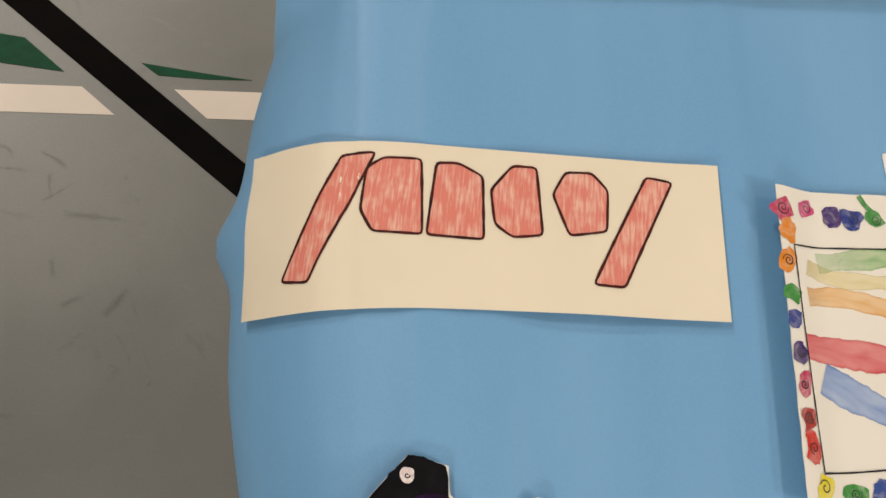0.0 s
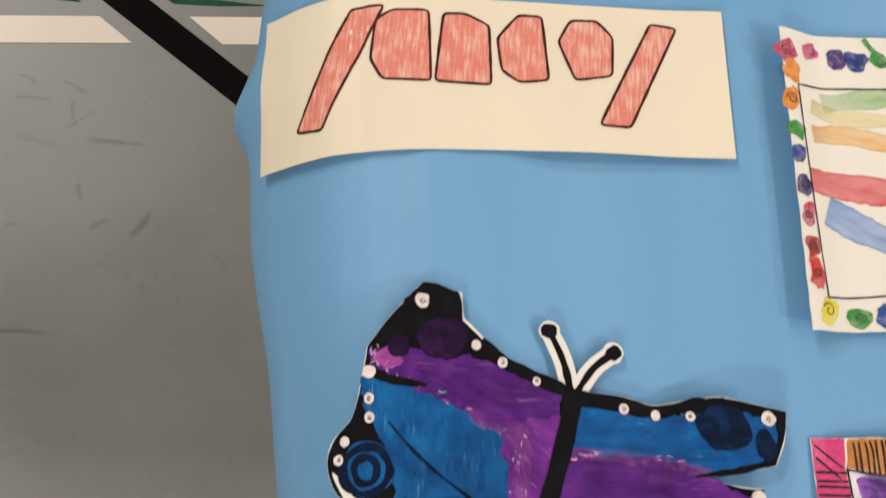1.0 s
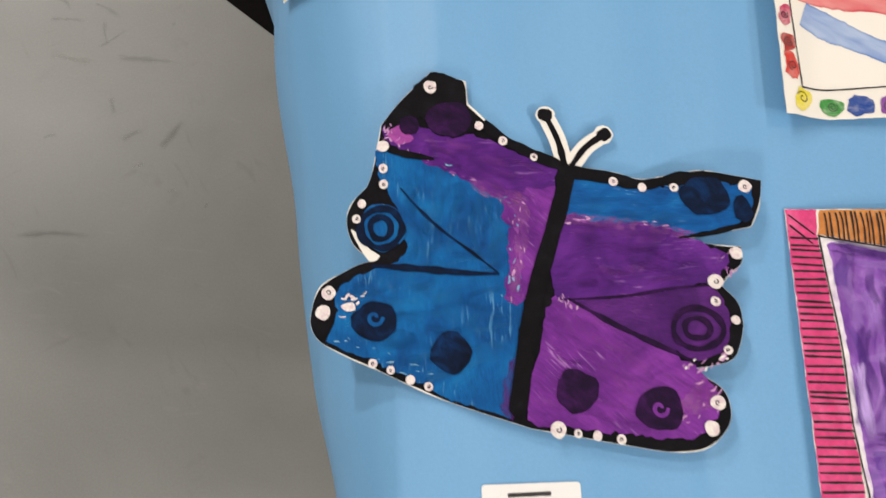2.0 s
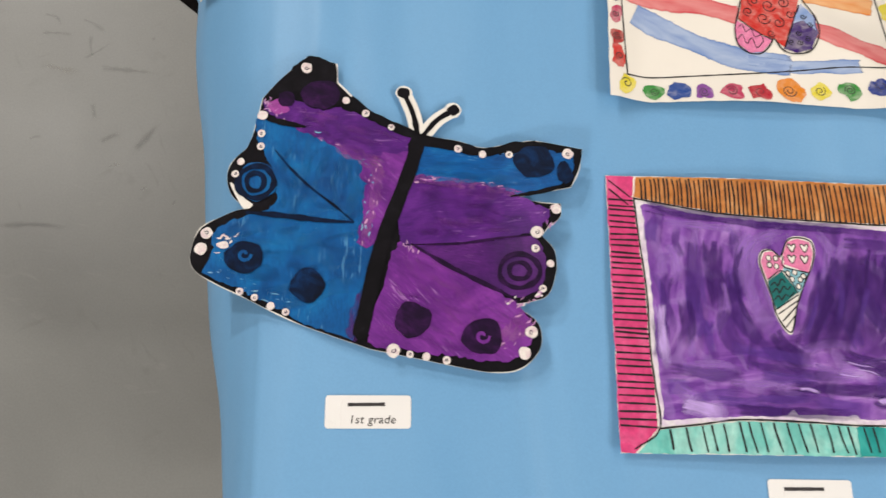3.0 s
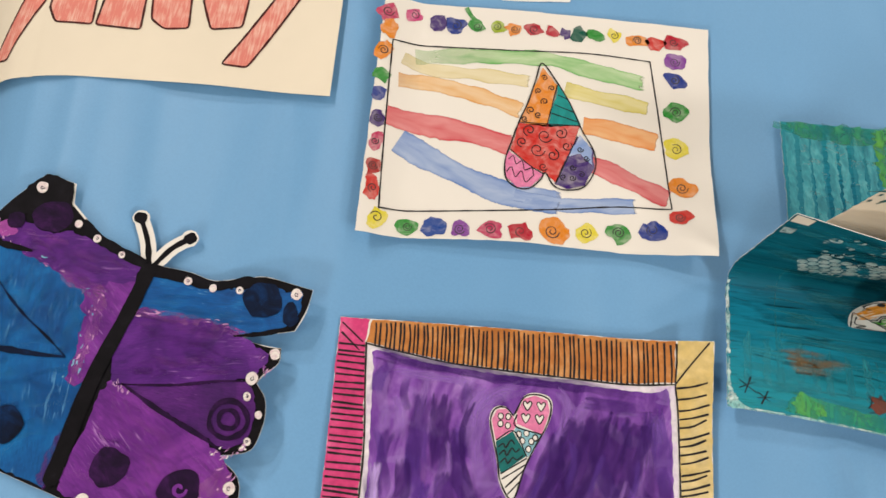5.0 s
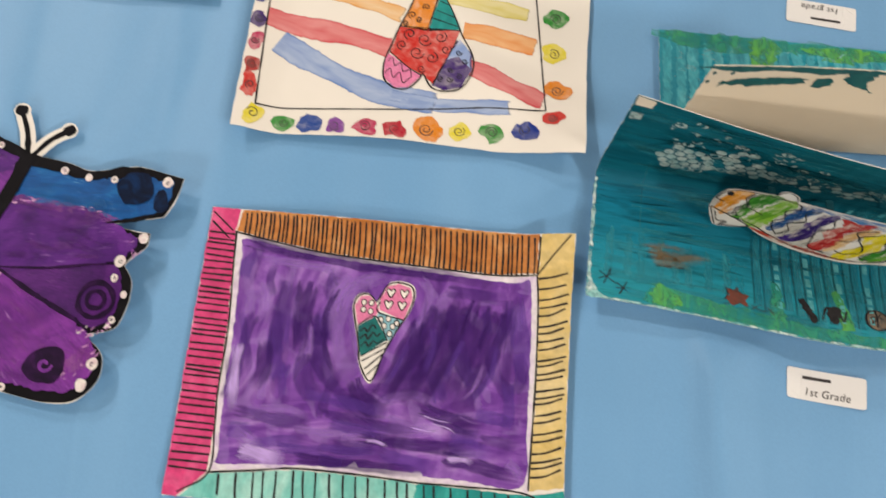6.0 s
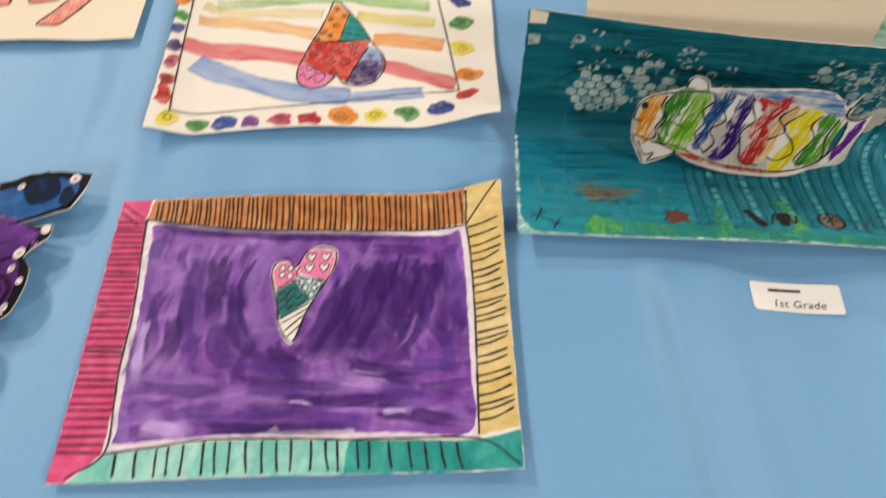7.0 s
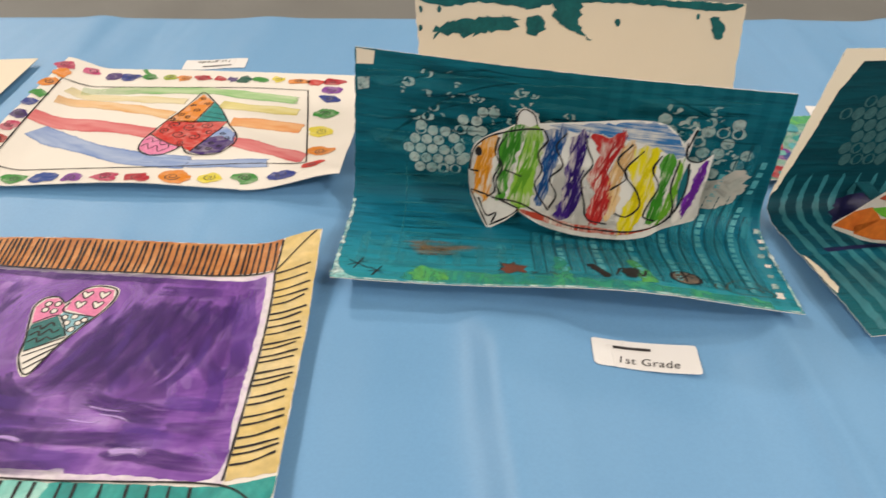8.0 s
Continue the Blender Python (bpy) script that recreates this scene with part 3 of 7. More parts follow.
def end_out(y, drop):
    """How far the paper stands out past the table's end, at a depth below its top."""
    e = float(np.mean([np.interp(y + d, END_Y, END_X) for d in (-0.012, 0, 0.012)]))
    o = float(np.mean([np.interp(max(0.0, drop + d), DROP, OUT) for d in (-0.005, 0, 0.005)]))
    e += 0.017 * math.exp(-((y - 0.615) / 0.028) ** 2) * max(0.0, min(1.0, (drop - 0.045) / 0.06))
    return e * o * min(1.0, drop / 0.004) + 0.006 * min(1, drop / 0.1) * noise.noise((y * 9, drop * 2, 5.5))


def cloth():
    """The sheet of roll paper: flat on the table, bent down over its ends and sides."""
    bm = bmesh.new()
    drops = [0.33, 0.27, 0.20, 0.165, 0.13, 0.11, 0.09, 0.072, 0.058, 0.045, 0.032, 0.02, 0.012, 0.006, 0.002]
    xs = [("w", d) for d in drops] + [("x", TX * i / 366) for i in range(367)] + [("e", d) for d in reversed(drops)]
    ys = [("s", d) for d in drops[::2]] + [("y", i / 80) for i in range(81)] + [("n", d) for d in drops[::2][::-1]]
    grid = []
    for kx, a in xs:
        col = []
        for ky, b in ys:
            x = a if kx == "x" else 0.0 if kx == "w" else TX
            far = far_edge(x)
            y = TY0 + (far - TY0) * b if ky == "y" else TY0 if ky == "s" else far
            down = max(a if kx != "x" else 0.0, b if ky != "y" else 0.0)
            z = cloth_z(x, y) - down
            side = 0.035 * min(1, down / 0.05) ** 0.7 + 0.008 * noise.noise((x * 6, down * 3, 2.2)) * min(1, down / 0.05)
            if kx == "w":
                x -= end_out(y, a)
            elif kx == "e":
                x += end_out(y, a)
            if ky == "s":
                y -= side
            elif ky == "n":
                y += 0.075 * float(np.interp(down, DROP, OUT))
            col.append(bm.verts.new((x, y, z)))
        grid.append(col)
    for i in range(len(xs) - 1):
        for j in range(len(ys) - 1):
            bm.faces.new((grid[i][j], grid[i + 1][j], grid[i + 1][j + 1], grid[i][j + 1]))
    return tagged(part("table_paper", bm, m_cloth, smooth=True), "light blue creased roll paper draped over the long table", "table cover")


cloth()


# ---- labels ----
def words(text, size, paper, x, y, layer, slant=0.15):
    """Lettering in the built-in font, laid on a sheet."""
    data = bpy.data.curves.new("words", "FONT")
    data.body, data.size, data.shear, data.align_x = text, size, slant, "LEFT"
    data.space_character = 1.08
    ob = new("words", data)
    me = bpy.data.meshes.new_from_object(ob)
    bpy.data.objects.remove(ob)
    bpy.data.curves.remove(data)
    bm = bmesh.new()
    bm.from_mesh(me)
    bpy.data.meshes.remove(me)
    for v in bm.verts:
        v.co = paper.at(v.co.x + x, v.co.y + y, layer * LAYER)
    return bm


def name_label(x, y, turn, bar, text, tilt=0.0):
    ob = thing("name_label", pose(x, y, T, 0, 0, turn), "small white stick-on label with two handwritten lines, on the blue paper", "label", "artist labels")
    c, s = math.cos(radians(turn)), math.sin(radians(turn))
    paper = Paper(lambda u, v: Vector((u, v, cloth_z(x + c * u - s * v, y + s * u + c * v) - T + 0.0008 + tilt * (u + 0.033) ** 2)))
    w, h, r = 0.0333, 0.0127, 0.0025
    pts = [(sx * (w - r) + r * math.cos(radians(a)), sy * (h - r) + r * math.sin(radians(a))) for sx, sy, a0 in ((1, 1, 0), (-1, 1, 90), (-1, -1, 180), (1, -1, 270)) for a in (a0, a0 + 30, a0 + 60, a0 + 90)]
    lay("label_sheet", paper, pts, 0, m_label, ob, smooth=False, thick=0.0003)
    draw("name_bar", paper, [[(bar[0], 0.0055), (bar[1], 0.0058)]], 0.0026, 1.5, m_ink, ob, "dark ink bar", wild=0.1)
    part("grade_text", words(text, 0.0090, paper, bar[0] + 0.001, -0.0088, 1.5), m_ink, ob, "handwritten dark ink words")
    return ob


name_label(0.0875, 0.129, -1.0, (-0.016, 0.013), "1st grade")
name_label(0.4305, 0.0585, -2.0, (-0.021, 0.011), "1st grade")
name_label(0.8015, 0.2005, -6.5, (-0.020, 0.004), "1st Grade", 0.4)
name_label(0.833, 0.5545, 173, (-0.018, 0.010), "1st grade")
name_label(0.4515, 0.652, 179.5, (-0.018, 0.012), "1st grade")
name_label(1.093, 0.548, 172.0, (-0.018, 0.010), "1st grade")


def ease(x, a, b):
    t = max(0.0, min(1.0, (x - a) / (b - a)))
    return t * t * (3 - 2 * t)


# ---- cream sign that bends down over the table's end ----
m_pencil = crayon("red_pencil", rgb(228, 134, 120), rgb(240, 190, 172), 6, 0.46, 0.7, (520, 50, 50))

m_bar_outline = crayon("dark_red_outline", rgb(84, 26, 22), rgb(40, 16, 14), 6, 0.5, 0.7, (300, 300, 300))


def sign():
    cx, cy = 0.094, 0.591
    ob = thing("lettered_sign", pose(cx, cy, T), "cream paper sign with outlined red pencil bars, drooping over the table", "sign")
    drops = np.linspace(0, 0.12, 60)
    outs = np.array([end_out(0.6, d) for d in drops])
    arcs = np.concatenate([[0], np.cumsum(np.hypot(np.diff(drops), np.diff(outs)))])
    c, s = math.cos(radians(-2.6)), math.sin(radians(-2.6))

    def f(u, v):
        x, y = u * c - v * s, u * s + v * c
        z = 0.0022 - edge_drop(cx + x) + 0.004 * math.exp(-((u - 0.07) / 0.06) ** 2) * ease(-v, 0.0, 0.06) + 0.003 * ease(u, 0.12, 0.18)
        over = -cx - x
        if over > -0.012:
            drop = float(np.interp(max(0.0, over), arcs, drops))
            z -= drop
            z += 0.002 * ease(over, 0, 0.03)
            x = min(x, -cx) if over < 0 else -cx - max(end_out(cy + y, drop), 0.97 * end_out(0.6, drop)) - 0.003 * ease(over, 0, 0.03)
            x = -cx - over if over <= 0 else x
        return Vector((x, y, z))

    p = Paper(f)
    flared = Paper(lambda u, v: f(u, v * (1 + 0.06 * ease(-u, 0.0, 0.19)) - 0.002 * ease(-u, 0.0, 0.19)))     # cut a little wider at the drooping end
    part("sheet", sheet(flared, -0.1935, 0.1745, -0.0590, 0.0620, 90, 24), [m_cream, m_cream], ob)
    bars = ("-108,52 -84,54 -127,-42 -150,-40", "-90,42 -78,50 -51,50 -49,-7 -84,-6 -93,10", "-40,48 -24,49 -6,40 -5,-8 -46,-7", "34,50 16,50 0,30 3,4 16,-5 38,-2",
            "46,30 56,48 76,49 88,36 86,4 58,-1", "118,49 138,46 97,-38 74,-37")
    for text in bars:
        pts = mm(text)
        n = len(pts)
        soft = []
        for i in range(n):
            a, b, d = Vector(pts[i - 1]), Vector(pts[i]), Vector(pts[(i + 1) % n])
            soft += [b + (a - b).normalized() * 0.003, b + ((a - b).normalized() + (d - b).normalized()) * 0.0008, b + (d - b).normalized() * 0.003]
        lay("pencil_bar", p, soft, 1, m_pencil, ob, "red pencil bar", grain=0.006)
        draw("bar_outline", p, [soft], 0.0020, 2.2, m_bar_outline, ob, "dark red outline", closed=True, wild=0.2)
    return ob


sign()

# ---- painted butterfly ----
m_blue = tempera("blue_tempera", rgb(0, 62, 122), rgb(1, 86, 152), rgb(10, 108, 174), rgb(104, 168, 210), 84)
m_blue_top = tempera("blue_tempera_streaked", rgb(0, 60, 122), rgb(2, 86, 156), rgb(16, 110, 176), rgb(120, 176, 214), 4)
m_violet = tempera("violet_tempera", rgb(62, 18, 98), rgb(84, 27, 121), rgb(106, 42, 143), rgb(172, 120, 192), -8)
m_magenta = tempera("magenta_tempera", rgb(88, 28, 116), rgb(112, 41, 139), rgb(136, 58, 160), rgb(188, 136, 204), 40)
m_pinkish = tempera("pink_tempera", rgb(126, 40, 130), rgb(160, 70, 156), rgb(190, 104, 176), rgb(222, 190, 218), 20)
m_tempera_black = paint("black_tempera", [(0.002, 0.002, 0.003, 1), (0.005, 0.004, 0.006, 1), (0.012, 0.011, 0.016, 1)], (60, 60, 60), 0, 0.6, 0.6, 0.10, 0.3, 0.3, 0.85)
m_navy = paint("dark_blue_tempera", [rgb(3, 12, 30), rgb(5, 24, 54), rgb(8, 46, 92)], (50, 70, 60), 30, 0.8, 0.6, 0.12)
m_plum = paint("dark_plum_tempera", [rgb(22, 8, 34), rgb(38, 12, 52), rgb(62, 22, 80)], (50, 70, 60), 30, 0.8, 0.6, 0.12)
m_dot = paint("white_dot_paint", [rgb(220, 190, 200), rgb(238, 226, 222), rgb(246, 240, 234)], (220,) * 3, 0, 0.5, 0.5)


def butterfly():
    ob = thing("butterfly_cutout", pose(0.15, 0.30, T), "cut-out butterfly painted blue, purple and black with white dots", "artwork")

    def f(u, v):
        z = 0.0022 + 0.015 * ease(u, 0.03, 0.125) + 0.004 * ease(-u, 0.10, 0.20) + 0.003 * ease(v, 0.06, 0.14) + 0.0035 * ease(-v, 0.08, 0.15)
        z += 0.004 * math.exp(-((u - 0.085) / 0.03) ** 2 - ((v + 0.055) / 0.04) ** 2)
        draw_in = 1 - max(0.0, z - 0.004) / 0.63      # curled edges draw in
        return Vector((0.052 + (u - 0.052) * draw_in, -0.251 + (v + 0.251) * draw_in, z))

    p = Paper(f)
    outline = cut("-117,138/-91,130 -90,112/-88,110 -66,88 -44,74 -24,66/-16,62 14,57 34,51 60,54 77,57 100,53/119,49 117,38 114,27 107,14/106,13.5 84,9 72,6.5/58,4 79,0.5/97,-1 96,-13 84,-24/80,-30 88,-40 90,-50 89,-62 82,-80 68,-86/53,-88 71,-101 75,-115 71,-128 56,-141 35,-143 7,-138 -30,-130 -58,-124 -67,-121 -95,-111 -128,-98 -157,-83 -182,-71 -200,-60 "
                  "-206,-50 -206,-40 -200,-22 -183,-12 -172,-7/-163,-5 -176,6 -181,22 -178,36/-166,49 -162,60 -158,80/-155,96 -140,115")
    lay("sheet", p, outline, 0, m_white, ob, "white paper cut to a butterfly's outline", thick=0.0006, grain=0.009, smooth=False)
    for pts, w in ((mm("-21,60 -25,82 -33,102"), 0.0125), (mm("-18,60 -5,76 10,86"), 0.0125)):
        bm = bmesh.new()
        stroke(bm, p, pts, w, 0.3, wild=0.08)
        fill(bm, p, blob(*pts[-1], 0.0072, 0.0072, 12, 0.06), 0.3)
        feeler = part("antenna", bm, m_white, ob, "white paper feeler with a black line")
        bm = bmesh.new()
        stroke(bm, p, pts, 0.0043, 1.2, wild=0.25)
        fill(bm, p, blob(*pts[-1], 0.0055, 0.005, 12, 0.12), 1.4)
        part("antenna_line", bm, m_tempera_black, feeler)
    # black rim first, then colour inside it
    def bare(x, y):
        """How wide the white paper shows at the cut edge."""
        w = 0.0002 + 0.0019 * max(0.0, noise.noise((x * 38, y * 38, 2.2)) - 0.05)
        if y > 0.060 and -0.092 < x < -0.026:
            w += 0.0016
        return w

    rim = inset(outline, bare)
    lay("black_rim", p, rim, 1, m_tempera_black, ob, "black painted rim", grain=0.009, smooth=False)
    lay("white_edge", p, mm("-165,-6 -174,8 -178,18 -171,12 -165,3 -158,-2"), 2.2, m_white, ob, "bare white edge")
    lay("left_wing", p, mm("-157,77 -142,74 -117,71 -104,66 -78,48 -58,36 -45,30 -40,15 -46,-4 -56,-30 -62,-50 -67,-80 -72,-100 -74,-116 -95,-109 -118,-100 -126,-94 -146,-84 -168,-72 -182,-67 -196,-58 -188,-42 -190,-28 -180,-18 -166,-13 -152,-9 -141,-2 -139,10 -143,28 -150,44 -158,58"), 2, m_blue, ob, "blue painted wing", jitter=0.003)
    lay("upper_band", p, mm("-155,92 -147,99 -135,97 -118,92 -106,86 -88,87 -66,78 -39,66 -27,60 -34,30 -46,-2 -62,-32 -66,-27 -60,-10 -54,12 -53,30 -75,40 -106,59 -137,73 -150,84"), 3, m_violet, ob, "purple painted band", jitter=0.003)
    lay("purple_smear", p, mm("-68,37 -34,46 -28,38 -44,0 -57,-35 -71,-36 -69,-14 -66,12"), 3.4, m_magenta, ob, "purple brush smear", jitter=0.004)
    lay("pink_smear", p, mm("-62,36 -50,36 -52,14 -58,-10 -62,-34 -70,-38 -66,-14 -62,12"), 4, m_pink_dry, ob, "pale pink dry brush smear", jitter=0.003)
    lay("pink_smear", p, mm("-86,52 -54,40 -50,32 -60,30 -90,46"), 4, m_pink_dry, ob, "pale pink dry brush smear", jitter=0.003)
    lay("pink_smear", p, mm("-24,25 20,21 56,13 70,8 60,5 20,13 -26,18"), 4.2, m_pink_dry, ob, "pale pink dry brush smear", jitter=0.003)
    lay("pink_smear", p, mm("36,-126 66,-110 66,-98 60,-92 50,-104 30,-118"), 4.2, m_pink_dry, ob, "pale pink dry brush smear", jitter=0.003)
    lay("purple_smear", p, mm("-62,-78 -70,-76 -78,-96 -80,-112 -70,-114"), 3.4, m_violet_dry, ob, "purple brush smear", jitter=0.004)
    lay("pale_smear", p, mm("-62,40 -48,28 -44,14 -58,-4 -62,20 -72,34"), 3.2, m_sky_dry, ob, "pale blue dry brush smear", jitter=0.003)
    lay("pink_smear", p, mm("-153,92 -146,98 -138,92 -132,84 -142,80"), 4, m_pinkish, ob, "pale pink brush smear", jitter=0.002)
    lay("right_upper_wing", p, mm("-15,52 14,50 34,44 56,44 76,50 100,46 112,44 106,22 92,14 72,9 56,7 30,14 -22,20"), 3, m_blue_top, ob, "blue painted wing tip", jitter=0.003)
    lay("right_middle_wing", p, mm("-26,22 0,19 30,18 56,10 80,-4 88,-8 80,-22 62,-30 30,-34 -36,-34"), 3.6, m_violet, ob, "purple painted wing", jitter=0.003)
    lay("right_lower_lobe", p, mm("-34,-38 10,-37 44,-33 70,-30 80,-40 80,-62 74,-76 58,-82 44,-76 8,-56"), 2.6, m_plum_wing, ob, "dark purple painted wing", jitter=0.002)
    lay("right_lower_wing", p, mm("-40,-36 -26,-37 6,-58 44,-78 58,-88 66,-100 68,-114 62,-126 48,-134 10,-131 -30,-124 -62,-117 -52,-74"), 3.2, m_magenta, ob, "magenta painted wing", jitter=0.003)
    lay("wing_corner", p, mm("-117,136 -93,128 -92,111 -82,96 -92,88 -104,86 -118,90 -126,102 -146,93 -152,94 -139,112"), 5, m_tempera_black, ob, "black painted corner", jitter=0.002)
    blue_region = mm("-150,70 -104,62 -60,34 -48,10 -66,-60 -76,-106 -118,-94 -188,-58 -186,-30 -150,-12 -138,4 -142,40")
    brushwork(p, ob, blue_region, 70, lambda x, y, q: q.uniform(60, 100) if y > 0 else q.uniform(-10, 30), (0.020, 0.046), (0.004, 0.010), 2.7, [m_blue_light, m_blue_light, m_blue_deep], 41)
    brushwork(p, ob, mm("-12,50 34,43 76,46 104,40 92,16 56,9 -20,22"), 16, lambda x, y, q: q.uniform(-8, 4), (0.02, 0.045), (0.003, 0.006), 3.8, [m_blue_light, m_blue_deep], 42)
    brushwork(p, ob, mm("-26,20 30,15 56,8 84,-8 62,-28 -34,-33"), 26, lambda x, y, q: q.uniform(-16, 6), (0.018, 0.04), (0.003, 0.007), 4.3, [m_violet_light, m_violet_deep, m_violet_deep], 43)
    brushwork(p, ob, mm("-36,-38 6,-60 58,-90 66,-112 48,-132 -60,-116"), 34, lambda x, y, q: q.uniform(-60, -10), (0.018, 0.04), (0.003, 0.007), 4.3, [m_violet_light, m_violet_light, m_violet_deep], 44)
    brushwork(p, ob, mm("-148,96 -100,84 -40,64 -30,50 -54,32 -106,60 -146,80"), 24, lambda x, y, q: q.uniform(-30, -10), (0.012, 0.03), (0.003, 0.006), 3.9, [m_violet_light, m_violet_deep], 45)
    flecks(p, ob, mm("-137,74 -106,60 -75,43 -54,32"), 26, 0.0018, (0.002, 0.006), (0.0005, 0.0011), 5.0, [m_fleck_pink, m_fleck_blue, m_fleck_violet, m_fleck_violet], 71, (-40, 10))
    flecks(p, ob, mm("-60,32 -60,14 -64,-10 -68,-34"), 34, 0.0034, (0.0015, 0.005), (0.0005, 0.0014), 5.0, [m_fleck_pink, m_fleck_violet, m_fleck_blue, m_fleck_violet], 72, (60, 120))
    flecks(p, ob, mm("-24,21 10,20 40,15 66,8"), 26, 0.0018, (0.002, 0.006), (0.0005, 0.0011), 5.0, [m_fleck_pink, m_fleck_violet, m_fleck_violet], 73, (-15, 15))
    flecks(p, ob, mm("60,8 80,-4 88,-14 80,-24"), 10, 0.0030, (0.002, 0.007), (0.0005, 0.0012), 5.0, [m_fleck_pink, m_fleck_violet], 74, (20, 110))
    flecks(p, ob, mm("-38,-34 -30,-38 -20,-42"), 10, 0.0026, (0.002, 0.006), (0.0006, 0.0014), 5.0, [m_fleck_pink], 75, (60, 120))
    flecks(p, ob, mm("44,-128 62,-112 64,-98 54,-88"), 14, 0.0036, (0.002, 0.008), (0.0005, 0.0014), 5.0, [m_fleck_pink], 76, (10, 70))
    flecks(p, ob, mm("52,-84 66,-85 76,-80"), 12, 0.0022, (0.002, 0.006), (0.0008, 0.0020), 5.0, [m_fleck_pink, m_white], 77, (0, 60))
    flecks(p, ob, mm("-186,-58 -160,-70 -130,-84"), 14, 0.0026, (0.002, 0.006), (0.0004, 0.0011), 5.0, [m_fleck_blue], 78, (-40, 10))
    flecks(p, ob, mm("-150,96 -146,86 -138,78 -124,72"), 16, 0.0026, (0.002, 0.006), (0.0005, 0.0014), 5.0, [m_fleck_pink], 79, (20, 120))
    flecks(p, ob, mm("-190,-36 -170,-30"), 10, 0.0030, (0.002, 0.006), (0.0006, 0.0016), 7.2, [m_dot], 82, (-30, 60))
    draw("body", p, [mm("-19,63 -27,34 -37,6 -48,-24 -56,-52 -63,-84 -70,-116")], 0.0125, 6.5, m_tempera_black, ob, "black painted body", wild=0.06, round_end=True)
    draw("wing_line", p, [mm("-157,80 -142,74 -117,69")], 0.005, 5.2, m_tempera_black, ob, taper=True)
    draw("wing_line", p, [mm("-142,47 -128,30 -113,15 -92,-2 -75,-17")], 0.0020, 5.2, m_navy, ob, taper=True, wild=0.5)
    draw("wing_line", p, [mm("-164,-9 -140,-11 -121,-13 -95,-16 -75,-17")], 0.0048, 5.2, m_navy, ob, taper=True)
    draw("wing_line", p, [mm("-33,-37 10,-36 44,-32 76,-29")], 0.0022, 5.2, m_plum, ob, taper=True)
    draw("wing_line", p, [mm("-28,-36 6,-57 44,-77 58,-86")], 0.0040, 5.2, m_plum, ob, taper=True)
    draw("wing_line", p, [mm("56,5 80,9 106,17")], 0.0040, 5.2, m_tempera_black, ob, taper=True)
    draw("wing_line", p, [mm("-16,57 14,51 34,46 60,50 80,53")], 0.0085, 5.2, m_tempera_black, ob)
    draw("wing_line", p, [mm("-80,96 -66,84 -44,71 -24,62")], 0.008, 5.2, m_tempera_black, ob)
    rnd = random.Random(4)
    spots = ((-104, 100, 17, 14, m_plum), (-134, 95, 8, 7, m_plum), (-163, -47, 15, 14, m_navy), (-112, -71, 14, 15, m_navy), (77, 37, 17, 15, m_navy), (102, 27, 7, 10, m_navy), (-27, -100, 14, 15, m_plum), (28, -114, 17, 15, m_plum))
    for x, y, rx, ry, m in spots:
        lay("spot", p, blob(x / 1000, y / 1000, rx / 1000, ry / 1000, 13, 0.10, 0, rnd), 5.6, m, ob, "dark painted spot", jitter=0.001)
    draw("spot_ring", p, [swirl(-0.163, -0.045, 0.006, 1.0)], 0.003, 6.4, m_blue, ob)
    draw("spot_ring", p, [swirl(0.028, -0.114, 0.006, 1.0)], 0.0025, 6.4, m_magenta, ob)
    lay("spot_ground", p, blob(-0.1555, 0.019, 0.0175, 0.0175, 12, 0.06, 0, rnd), 3.1, m_blue, ob, "blue painted patch")
    draw("spot_ring", p, [ring(-0.157, 0.018, 0.015, 0.014, 12, rnd)], 0.0048, 5.4, m_navy, ob, closed=True)
    draw("spot_ring", p, [ring(-0.157, 0.018, 0.0075, 0.008, 12, rnd)], 0.0045, 5.4, m_navy, ob, closed=True)
    draw("spot_ring", p, [ring(0.060, -0.060, 0.016, 0.014, 12, rnd)], 0.0040, 5.4, m_plum, ob, closed=True)
    draw("spot_ring", p, [ring(0.060, -0.060, 0.008, 0.007, 12, rnd)], 0.0035, 5.4, m_plum, ob, closed=True)
    dots = mm("-118,125 -83,94 -66,82 -44,69 -154,79 -154,62 -154,50 -170,36 -174,25 -194,-27 -198,-40 -165,-76 -153,-81 -140,-88 -128,-93 13,49 34,44 57,43 106,44 93,-6 76,-27 74,-41 85,-54 78,-75 67,-111 61,-128 -43,-125 -30,-128 -17,-130 -1,-133")
    for i, (x, y) in enumerate(dots):
        big = i in (0, 4, 9, 10, 18, 19, 20, 24, 25, 26)
        r = (0.0048 if big else 0.0031) * rnd.uniform(0.9, 1.1)
        bm = fill(bmesh.new(), p, blob(x, y, r, r * 1.05, 9, 0.04 if not big else 0.10, 0, rnd), 7.2)
        d = part("dot", bm, m_dot, ob)
        if i % 3 != 1:
            draw("dot_mark", p, [swirl(x, y, r * 0.42, 1.0, i)], 0.0007, 7.8, m_plum, d)
    lay("dot", p, mm("-186,-36 -178,-34 -176,-39 -182,-40"), 7.2, m_dot, ob)
    return ob


